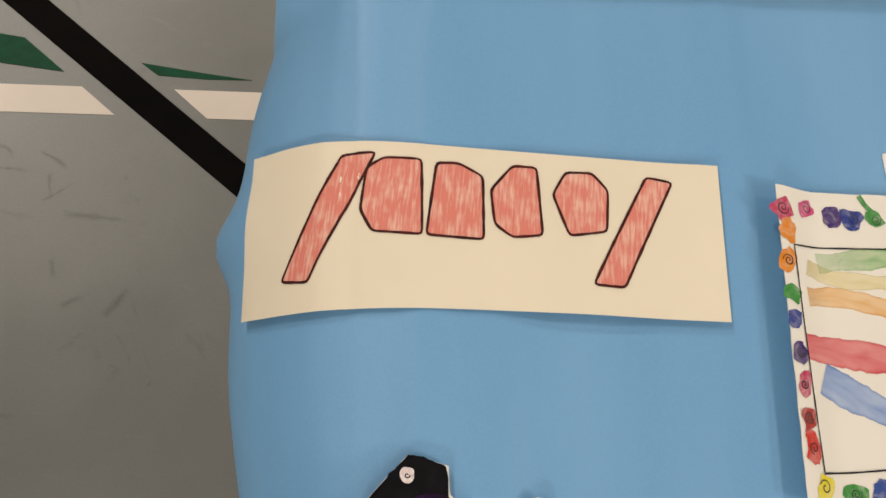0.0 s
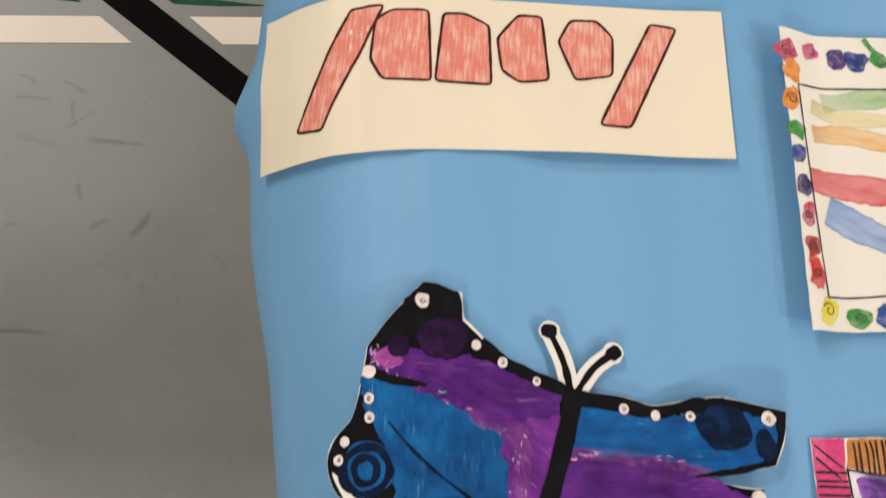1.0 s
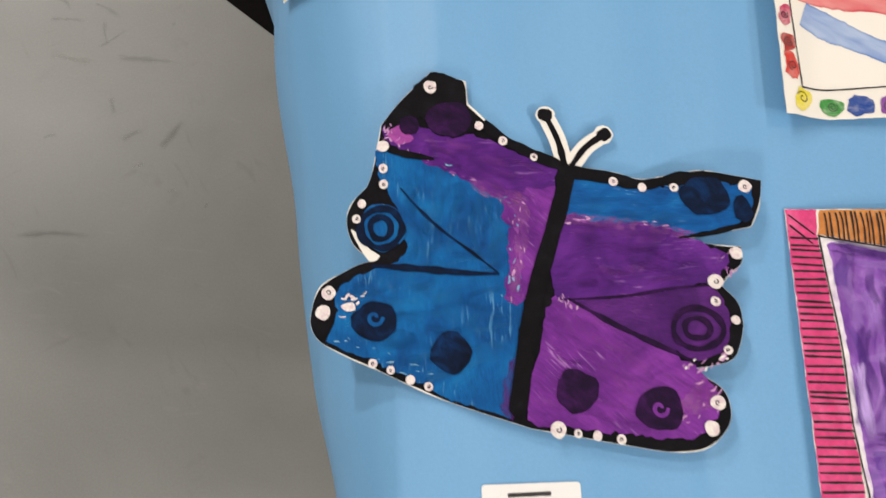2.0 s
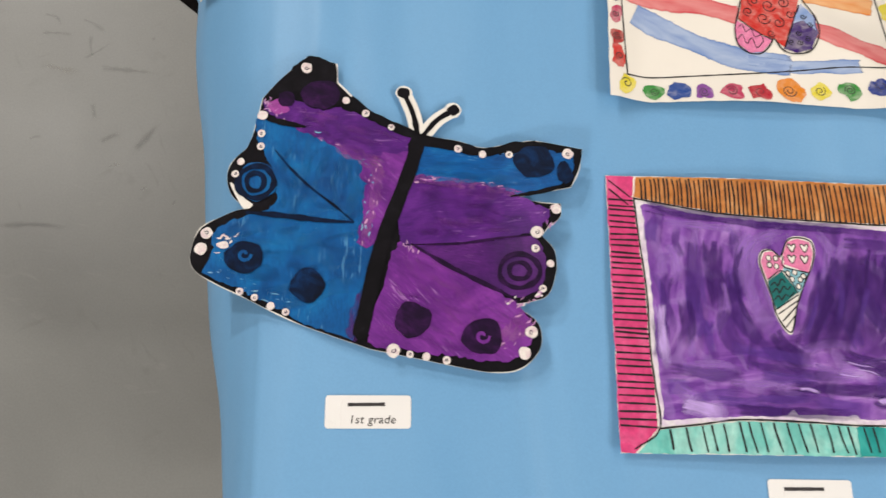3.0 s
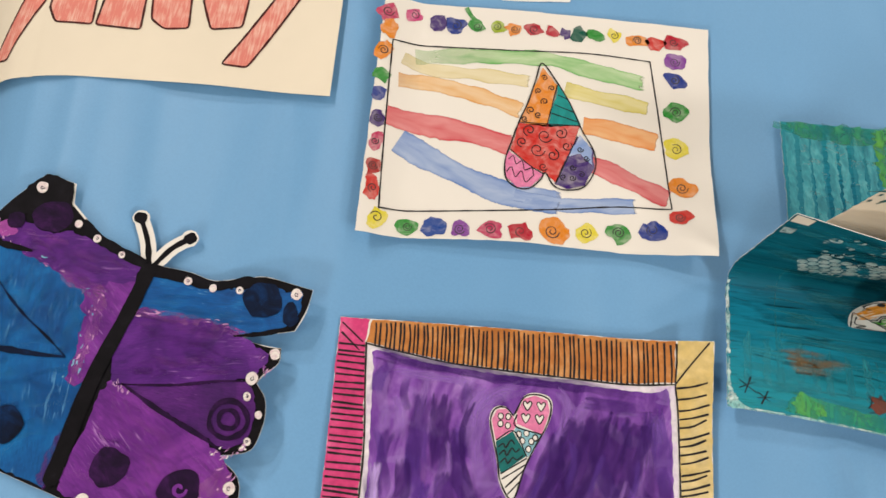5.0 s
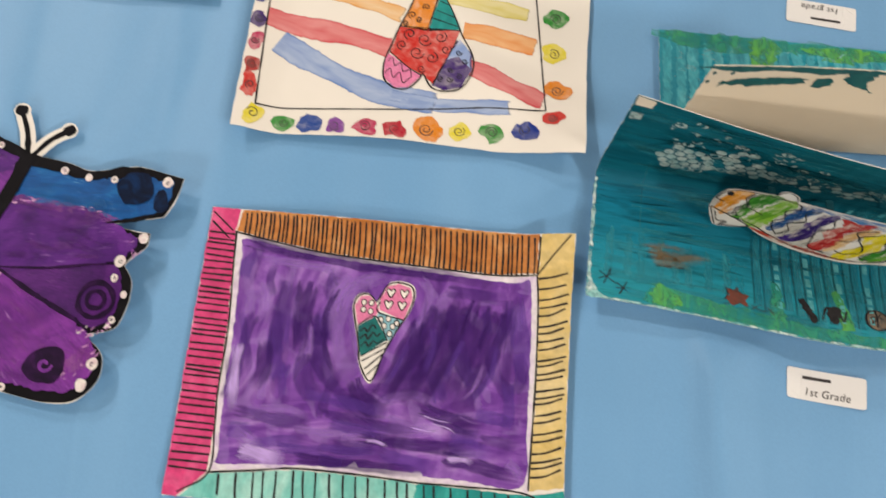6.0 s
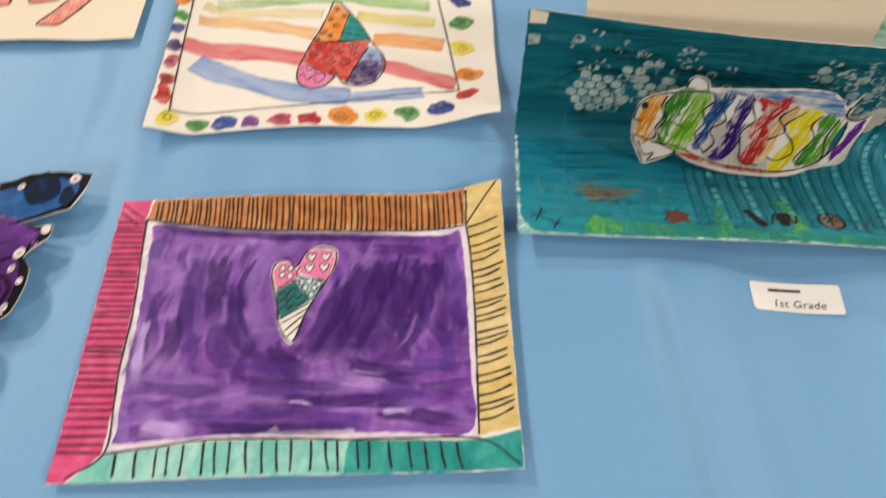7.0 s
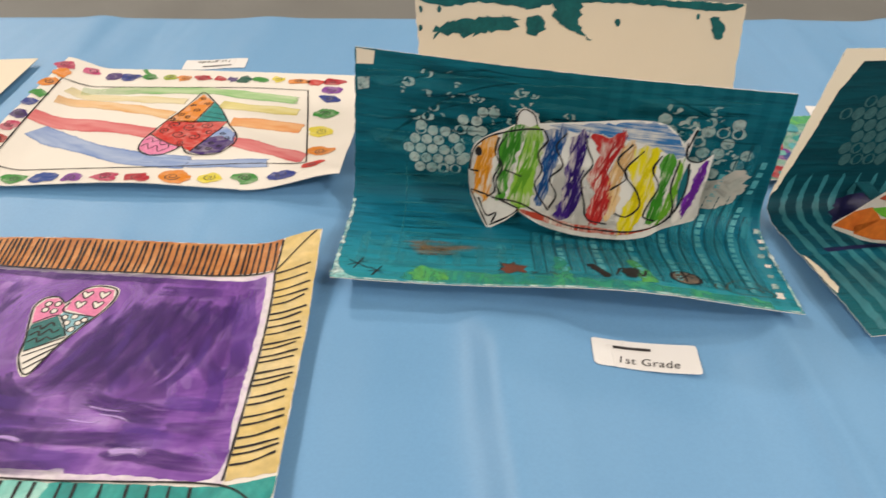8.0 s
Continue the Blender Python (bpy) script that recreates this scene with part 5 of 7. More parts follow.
    dabs = [("-148,93 9 11 rose", 1), ("-124,97 8 9 pink", 1), ("-101,93 8 9 plum", 0), ("-84,92 10 9 navy", 1), ("-64,93 8 7 green", 1), ("-46,95 8 7 lime", 1), ("-29,94 9 7 orange", 1),
            ("-11,96 9 8 crimson", 1), ("5,95 8 5 crimson", 0), ("18,95 5 6 plum", 0), ("31,95 9 8 pine", 0), ("47,96 9 6 green", 0), ("64,98 7 7 yellow", 1), ("86,95 11 7 orange", 1), ("103,94 9 7 red", 0), ("120,97 12 7 crimson", 1),
            ("121,76 11 8 violet", 1), ("121,57 11 8 navy", 1), ("122,24 12 9 green", 1), ("122,-13 12 9 yellow", 1), ("127,-50 12 9 orange", 1), ("124,-79 11 7 red", 1),
            ("-145,75 9 10 orange", 0), ("-148,52 8 9 orange", 1), ("-148,28 7 8 green", 0), ("-147,8 6 7 navy", 0), ("-146,-15 7 8 plum", 1), ("-146,-37 6 9 rose", 1), ("-145,-59 7 9 brick", 1), ("-143,-79 7 11 red", 1),
            ("-137,-104 9 9 yellow", 1), ("-110,-108 11 7 green", 1), ("-87,-107 11 9 blue", 0), ("-65,-107 9 8 violet", 1), ("-39,-105 11 9 rose", 1), ("-13,-105 11 8 crimson", 1), ("14,-102 13 11 orange", 1), ("43,-100 12 9 yellow", 1), ("72,-97 11 9 green", 1), ("101,-92 13 9 navy", 1)]
    for text, curl in dabs:
        place, rx, ry, hue = text.split()
        (x, y), rx, ry = at(place)[0], float(rx) / 1000 * 0.97, float(ry) / 1000 * 0.97
        d = part("dab", fill(bmesh.new(), p, blob(x, y, rx, ry, 9, 0.26, rnd.uniform(-25, 10), rnd), 2, jitter=0.0022), W[hue], ob)
        if curl:
            draw("dab_line", p, [swirl(x, y, min(rx, ry) * 0.62, rnd.uniform(1.2, 1.9), rnd.uniform(0, 6))], 0.0008, 2.7, m_ink, d)
    draw("dab_stem", p, [at("-76,112 -70,103 -64,98")], 0.004, 2.2, W["green"], ob)
    shape = at("-2,61 -7,43 -13,19 -20,-1 -26,-23 -30,-40 -28,-56 -18,-64 -6,-63 3,-53 6,-47 14,-59 26,-62 41,-57 50,-39 48,-22 37,-3 25,23 11,45")
    lay("heart_patch", p, at("-1,57 13,40 5,-3 -20,-1 -12,22"), 3, W["orange"], ob, "orange heart patch", smooth=False, jitter=0.001)
    lay("heart_patch", p, at("14,40 25,24 36,2 6,-3"), 3, m_teal_wash, ob, "teal heart patch", smooth=False, jitter=0.001)
    lay("heart_patch", p, at("-20,-2 35,1 32,-10 16,-56 6,-48 -8,-42 -26,-29"), 3, W["red"], ob, "red heart patch", smooth=False, jitter=0.001)
    lay("heart_patch", p, at("-27,-30 -9,-42 4,-50 -6,-62 -18,-63 -28,-55 -30,-40"), 3, m_rose, ob, "pink heart patch", smooth=False, jitter=0.001)
    lay("heart_patch", p, at("33,-9 47,-20 49,-39 41,-56 26,-61 15,-57 20,-42"), 3, W["plum"], ob, "purple heart patch", smooth=False, jitter=0.001)
    lay("heart_patch", p, at("35,-8 46,-20 47,-36 36,-26 26,-30"), 3.3, m_w_blue, ob, "blue heart patch", smooth=False, jitter=0.001)
    draw("heart_line", p, [shape], 0.0012, 4, m_marker, ob, closed=True)
    draw("heart_line", p, [at("13,40 5,-3"), at("-20,-1 36,1"), at("33,-10 16,-56"), at("-26,-28 -8,-42 5,-49"), at("14,30 24,26"), at("11,20 29,14"), at("9,11 32,5"), at("-27,-38 -23,-34 -20,-42 -15,-38 -12,-47 -6,-44 -4,-52"), at("-28,-50 -24,-45 -20,-54 -15,-48 -11,-58 -5,-52")], 0.0009, 4, m_marker, ob)
    loops = [swirl(*at(f"{x},{y}")[0], r / 1000, 1.3, x) for x, y, r in ((1, 46, 3), (8, 36, 3), (-4, 32, 3), (2, 22, 3.5), (-10, 12, 4), (-3, 8, 3), (-15, 3, 3), (-10, -8, 6), (4, -12, 7), (18, -8, 6), (-16, -20, 5), (-2, -26, 7), (12, -30, 6), (24, -20, 5), (4, -42, 4), (22, -50, 3), (30, -50, 3), (38, -46, 3), (30, -40, 3), (42, -30, 3), (36, -22, 3))]
    draw("heart_scribble", p, loops, 0.0009, 4.2, m_marker, ob, "looped ink scribbles")
    return ob


watercolour()


# ---- folded sea pictures with a paper fish standing out of each ----
def fold(front, bend, top, round_=0.16):
    """A sheet folded along a line: it lies on the table, then stands up. v runs from 0 at its free edge over 1 at the fold to 2."""
    f0, f1, b0, b1, t0, t1 = [Vector(q) for q in (*front, *bend, *top)]

    def at(u, v):
        f, b, t = f0.lerp(f1, u), b0.lerp(b1, u), t0.lerp(t1, u)
        if v < 1 - round_:
            return f.lerp(b, v)
        if v > 1 + round_:
            return b.lerp(t, v - 1)
        a, c = f.lerp(b, 1 - round_), b.lerp(t, round_)
        s = (v - 1 + round_) / (2 * round_)
        return a * (1 - s) ** 2 + b * 2 * s * (1 - s) + c * s * s

    return at


def sea_material(name, seed, ribs=0.7, depth=1.0):
    """Teal tempera dragged sideways with a dry brush: dark above, brighter and ribbed towards the free edge."""
    k = Maker(name, 0.48, 0.14)
    sep = k.node("ShaderNodeSeparateXYZ")
    k.link(k.coords("UV"), sep.inputs[0])
    u, v = sep.outputs[0], sep.outputs[1]
    drag = k.noise(k.coords("UV", (3.2, 11, 1), 2, (seed, 0, 0)), 1, 6, 0.62, 0.9)
    hair = k.noise(k.coords("UV", (5, 26, 1), -3, (seed, 3, 0)), 1, 6, 0.7, 1.6)
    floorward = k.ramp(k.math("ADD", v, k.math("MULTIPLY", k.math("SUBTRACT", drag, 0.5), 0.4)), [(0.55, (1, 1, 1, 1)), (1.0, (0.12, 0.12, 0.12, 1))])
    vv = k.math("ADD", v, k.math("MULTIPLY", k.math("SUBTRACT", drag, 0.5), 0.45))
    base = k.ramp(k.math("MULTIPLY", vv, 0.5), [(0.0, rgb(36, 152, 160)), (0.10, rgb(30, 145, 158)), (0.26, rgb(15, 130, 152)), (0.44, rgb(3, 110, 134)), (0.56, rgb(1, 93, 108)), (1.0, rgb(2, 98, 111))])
    c = k.mix(0.85, base, k.ramp(drag, [(0.3, (0.62, 0.66, 0.70, 1)), (0.5, (1, 1, 1, 1)), (0.72, (1.45, 1.4, 1.4, 1))]), "MULTIPLY")
    c = k.mix(k.ramp(hair, [(0.52, (0, 0, 0, 1)), (0.64, (0.48, 0.48, 0.48, 1))]), c, rgb(2, 68, 82))
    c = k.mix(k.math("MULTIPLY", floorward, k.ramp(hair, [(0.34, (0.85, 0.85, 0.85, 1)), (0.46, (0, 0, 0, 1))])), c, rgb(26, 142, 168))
    wave = k.node("ShaderNodeTexWave", Scale=7.0, Distortion=1.2, Detail=2.0)
    wave.bands_direction = "X"
    k.link(k.coords("UV", (1, 0.08, 1), 0, (seed, 0, 0)), wave.inputs["Vector"])
    rib = k.ramp(wave.outputs[1], [(0.35, (0, 0, 0, 1)), (0.55, (1, 1, 1, 1))])
    reach = k.math("ADD", u, k.math("MULTIPLY", k.math("SUBTRACT", drag, 0.5), 0.35))
    side = k.math("MULTIPLY", k.ramp(reach, [(0.42, (0, 0, 0, 1)), (0.62, (1, 1, 1, 1))]), k.ramp(k.math("SUBTRACT", v, k.math("MULTIPLY", u, 0.35)), [(0.45, (1, 1, 1, 1)), (0.95, (0.15, 0.15, 0.15, 1))]))
    c = k.mix(k.math("MULTIPLY", k.math("MULTIPLY", rib, side), ribs), c, rgb(52, 150, 164))
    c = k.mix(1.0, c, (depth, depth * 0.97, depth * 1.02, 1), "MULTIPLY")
    k.bump(k.math("ADD", drag, k.math("MULTIPLY", hair, 0.6)), 0.55, 0.0012)
    return k.done(c)


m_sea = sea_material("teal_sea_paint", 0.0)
m_sea_two = sea_material("teal_sea_paint_banded", 3.7)
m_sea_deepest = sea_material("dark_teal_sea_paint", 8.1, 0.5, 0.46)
m_bubble = dry("bubble_print_paint", rgb(196, 208, 202), rgb(150, 186, 184), 0.36, (190, 190, 190), 0.16)
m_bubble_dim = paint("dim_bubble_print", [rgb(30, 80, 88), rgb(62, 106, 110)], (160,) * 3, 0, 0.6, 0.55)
m_green_dab = paint("green_tempera", [rgb(36, 140, 122), rgb(70, 166, 96), rgb(110, 190, 80)], (110, 50, 60), 0, 0.6, 0.5)
m_shell = paint("brown_shell_tempera", [rgb(60, 76, 76), rgb(112, 98, 86), rgb(150, 130, 106)], (160, 160, 60), 0, 0.6, 0.5)
m_green_dry = dry("green_dry_tempera", rgb(76, 176, 124), rgb(40, 152, 140), 0.46, (90, 60, 60), 0.2)
m_lime_dry = dry("lime_dry_tempera", rgb(112, 190, 84), rgb(70, 168, 110), 0.44, (120, 60, 60), 0.16)
m_sand = glaze("brown_sand_paint", rgb(160, 118, 60), 0.34, 0.7)
m_scrape = dry("pale_scraped_paint", rgb(222, 208, 196), rgb(192, 190, 180), 0.30, (60, 60, 60), 0.2)
m_worn_glint = dry("worn_white_glint", rgb(228, 240, 236), rgb(150, 210, 208), 0.44, (160, 160, 60), 0.12)
m_bar_faint = dry("faint_teal_dry_bars", rgb(60, 164, 178), rgb(40, 148, 166), 0.54, (160, 40, 60), 0.16)
m_bar_dry = dry("pale_teal_dry_bars", rgb(56, 156, 172), rgb(30, 132, 152), 0.42, (160, 50, 60), 0.2, most=0.75)
m_rib = paint("pale_teal_rib_paint", [rgb(50, 150, 164), rgb(104, 188, 196)], (200,) * 3, 0, 0.6, 0.5)
m_rib_dark = paint("dark_teal_rib_paint", [rgb(4, 70, 84), rgb(8, 92, 104)], (200,) * 3, 0, 0.6, 0.5)
m_sea_deep = veil("deep_teal_stroke", rgb(2, 66, 78), 0.3, 0.30)
m_sea_scratch = glaze("pale_teal_scratch", rgb(48, 148, 160), 0.42, 0.4)
m_sea_line = glaze("dark_teal_line", rgb(0, 58, 70), 0.5, 0.4)
m_sea_light = veil("light_teal_stroke", rgb(52, 156, 172), 0.42, 0.28)
m_fish_sketch = paint("brown_crayon_line", [rgb(52, 80, 76), rgb(88, 88, 72)], (120,) * 3, 0, 0.6, 0.5)
m_rust = paint("rust_tempera", [rgb(84, 62, 56), rgb(132, 64, 48)], (90,) * 3, 0, 0.6, 0.5)
FISH = {n: crayon(n + "_crayon", rgb(*c), rgb(230, 218, 204), 0, 0.44, 0.7, (420, 420, 42)) for n, c in (
    ("orange", (238, 160, 40)), ("green", (70, 150, 40)), ("lime", (140, 190, 60)), ("blue", (20, 90, 150)), ("purple", (60, 24, 120)), ("red", (196, 46, 44)),
    ("peach", (236, 196, 140)), ("yellow", (236, 216, 20)), ("teal", (30, 130, 140)), ("violet", (120, 40, 160)), ("sky", (70, 130, 180)), ("rust", (190, 70, 50)))}


def bubbles(p, spots, layer, seed, material, ob, pitch=0.03):
    """Prints of bubble wrap in patches on the sheet: whole discs where the paint took, rings, arcs and crumbs where it did not."""
    rnd = random.Random(seed)
    for cu, cv, ru, rv, fullness in spots:
        row, k = -rv, 0
        while row <= rv:
            col = -ru + (pitch / 2 if k % 2 else 0)
            while col <= ru:
                reach = (col / ru) ** 2 + (row / rv) ** 2
                if reach < 1 and rnd.random() < 0.35 + fullness * (0.75 - 0.4 * reach):
                    u, v = cu + col + rnd.uniform(-0.1, 0.1) * pitch * (1 - fullness), cv + row
                    r = pitch * 0.46
                    bm = bmesh.new()
                    kind = rnd.random()
                    if kind < fullness * (1.1 - 0.5 * reach):
                        fill(bm, p, blob(u, v, r, r * 2.62, 14, 0.06, 0, rnd), layer, step=0.01, grain=0.03)
                    elif kind < fullness:
                        stroke(bm, p, blob(u, v, r * 0.86, r * 2.25, 12, 0.06, 0, rnd), pitch * rnd.uniform(0.14, 0.3), layer, closed=True, step=0.012, wild=0.5)
                    else:
                        a = rnd.uniform(0, 6)
                        for _ in range(rnd.choice((1, 1, 2, 3))):
                            n = rnd.uniform(0.4, 1.1)
                            arc = [(u + r * 0.8 * math.cos(a + t * n), v + r * 2.1 * math.sin(a + t * n)) for t in (0, 0.5, 1.0, 1.5, 2.0)]
                            stroke(bm, p, arc, pitch * rnd.uniform(0.12, 0.34), layer, step=0.012, wild=0.9)
                            a += rnd.uniform(1.6, 3.0)
                        if rnd.random() < 0.5:
                            fill(bm, p, blob(u + rnd.uniform(-r, r) * 0.5, v + rnd.uniform(-r, r), r * 0.3, r * 0.7, 8, 0.45, 0, rnd), layer, step=0.01, grain=0.03)
                    part("bubble_print", bm, material, ob)
                col += pitch
            row += pitch * 2.62 * 0.86
            k += 1


m_sky_hatch = crayon("sky_blue_hatching", rgb(48, 118, 176), rgb(226, 220, 212), 0, 0.48, 0.7, (36, 36, 640))
FISH_SOLID = {n: crayon(n + "_crayon_mark", rgb(*(int(v * 0.9) for v in c)), rgb(*c), 0, 0.45, 0.7, (300, 300, 60)) for n, c in (
    ("orange", (232, 146, 30)), ("green", (52, 136, 30)), ("lime", (104, 170, 40)), ("blue", (10, 70, 136)), ("purple", (46, 14, 106)), ("red", (186, 34, 36)),
    ("peach", (230, 180, 120)), ("yellow", (234, 212, 10)), ("teal", (16, 110, 120)), ("violet", (104, 28, 146)))}


def scribble(p, poly, layer, material, parent):
    """Back and forth crayon strokes that keep roughly to an outline."""
    rnd = random.Random(int(poly[0][0] * 9000))
    xs, ys = [q[0] for q in poly], [q[1] for q in poly]
    n, tries = 0, 0
    while n < 14 and tries < 300:
        tries += 1
        x, y, h = rnd.uniform(min(xs), max(xs)), rnd.uniform(min(ys), max(ys)), rnd.uniform(0.008, 0.020)
        lean = rnd.uniform(0.05, 0.45)
        if not (inside((x, y), poly) and inside((x + lean * h * 0.6, y + h * 0.6), poly) and inside((x - lean * h * 0.6, y - h * 0.6), poly)):
            continue
        bm = stroke(bmesh.new(), p, [(x - lean * h, y - h), (x + rnd.uniform(-0.001, 0.001), y), (x + lean * h, y + h)], rnd.uniform(0.0008, 0.0017), layer + 0.01 * n, wild=0.5, taper=True)
        part("crayon_mark", bm, material, parent)
        n += 1


def fish_cutout(p, ob, grain=0.006):
    """The striped paper fish, standing clear of its sheet."""
    body = cut("1,50 3,67 7,74 17,82 28,89/33,93 33,101 38,106 46,103/49,96 63,99 88,104 110,108 131,107/144,95/150,109 149,93/148,83 154,81/164,89 164,72 163,54 164,41 162,36 150,30 141,25 133,18 118,13 98,11 77,11 56,15/40,23 33,14/20,3 17,4 9,18 4,30 2,40")
    fish = lay("paper_fish", p, body, 0, m_white, ob, "cut-out white paper fish with crayon stripes", thick=0.0005, grain=grain, smooth=False)
    bands = (("orange", "5,66 12,75 19,80 21,70 18,56 20,42 17,30 9,34 5,48"), ("green", "23,82 33,89 41,90 36,70 33,50 30,34 24,32 24,46 22,60"), ("lime", "41,90 50,90 53,76 50,58 50,40 45,30 33,33 34,50 37,70"),
             ("blue", "53,90 60,92 67,93 66,80 62,62 60,44 57,32 52,38 55,56 52,74"), ("purple", "70,86 79,93 82,90 80,70 84,52 82,34 74,26 66,28 70,44 70,66"), ("red", "82,92 92,90 103,96 106,88 99,70 104,52 104,36 98,26 90,32 92,50 84,60 90,74"),
             ("peach", "104,86 112,90 112,76 106,62 112,46 108,32 102,30 104,46 100,60"), ("yellow", "112,84 122,88 131,86 128,70 132,54 128,36 124,26 114,24 112,36 118,52 112,66"), ("green", "131,80 138,84 141,76 138,58 142,42 134,32 130,40 134,58"),
             ("lime", "142,80 146,78 147,60 145,42 139,33 141,52"), ("teal", "148,74 151,70 151,54 148,50"), ("violet", "155,76 161,82 162,66 158,50 154,42 152,52 156,64"))
    for hue, text in bands:
        poly = mm(text)
        mid = sum(q[0] for q in poly) / len(poly)
        poly = [(mid + (x - mid) * 0.92 + 0.05 * (y - 0.055), 0.054 + (y - 0.055) * 1.10) for x, y in poly]
        lay("crayon_stripe", p, poly, 1.5, FISH[hue], fish, hue + " crayon stripe", smooth=True, jitter=0.003, grain=grain)
        scribble(p, poly, 1.9, FISH_SOLID[hue], fish)
    lay("crayon_stripe", p, mm("56,96 64,97.5 88,103 110,107 130,106 143,95 147,84 138,84 124,90 110,92 88,95 72,94"), 1.4, m_sky_hatch, fish, "blue crayon hatching on the back", jitter=0.003, grain=grain)
    lay("crayon_stripe", p, mm("38,24 56,18 77,15 98,15 118,17 138,27 120,20 98,20 77,20 56,24"), 1.6, FISH["rust"], fish, "rust red crayon belly", jitter=0.001, grain=grain)
    lines = [mm("2,50 4,66 12,77 24,84 40,90 52,92"), mm("33,92 34,100 38,105 45,102 48,94"), mm("22,80 20,68 24,58 20,46 22,36 16,30"), mm("28,84 22,70 26,56 22,44 26,34"), mm("52,92 56,84 50,72 54,60 50,48 54,38 62,28"),
             mm("68,92 62,80 68,66 60,54 66,42 62,30"), mm("80,92 84,80 88,70 82,56 86,40 90,26 104,24"), mm("112,90 104,76 112,64 102,52"), mm("120,86 110,68 120,54 124,42 116,32 108,34"), mm("132,84 128,72 134,60 130,46 128,34 136,32"),
             mm("144,82 142,60 146,46 146,36"), mm("150,80 152,62 148,42 138,28 120,20 98,18 77,18 56,24 40,30 20,30"), mm("4,34 24,30 40,25"), mm("4,33 18,5"), mm("10,28 17,14 24,18 21,8"), mm("20,6 34,17 40,24"), mm("146,96 148,84 156,82 162,88"), mm("150,106 147,92"), mm("3,50 9,50"), mm("28,55 40,52")]
    draw_each("fish_line", p, lines, 0.0012, 2.4, m_marker, fish, wild=0.35)
    lay("fish_eye", p, blob(0.008, 0.066, 0.0024, 0.0036, 10, 0.1), 2.6, m_marker, fish, "black eye")
    return fish


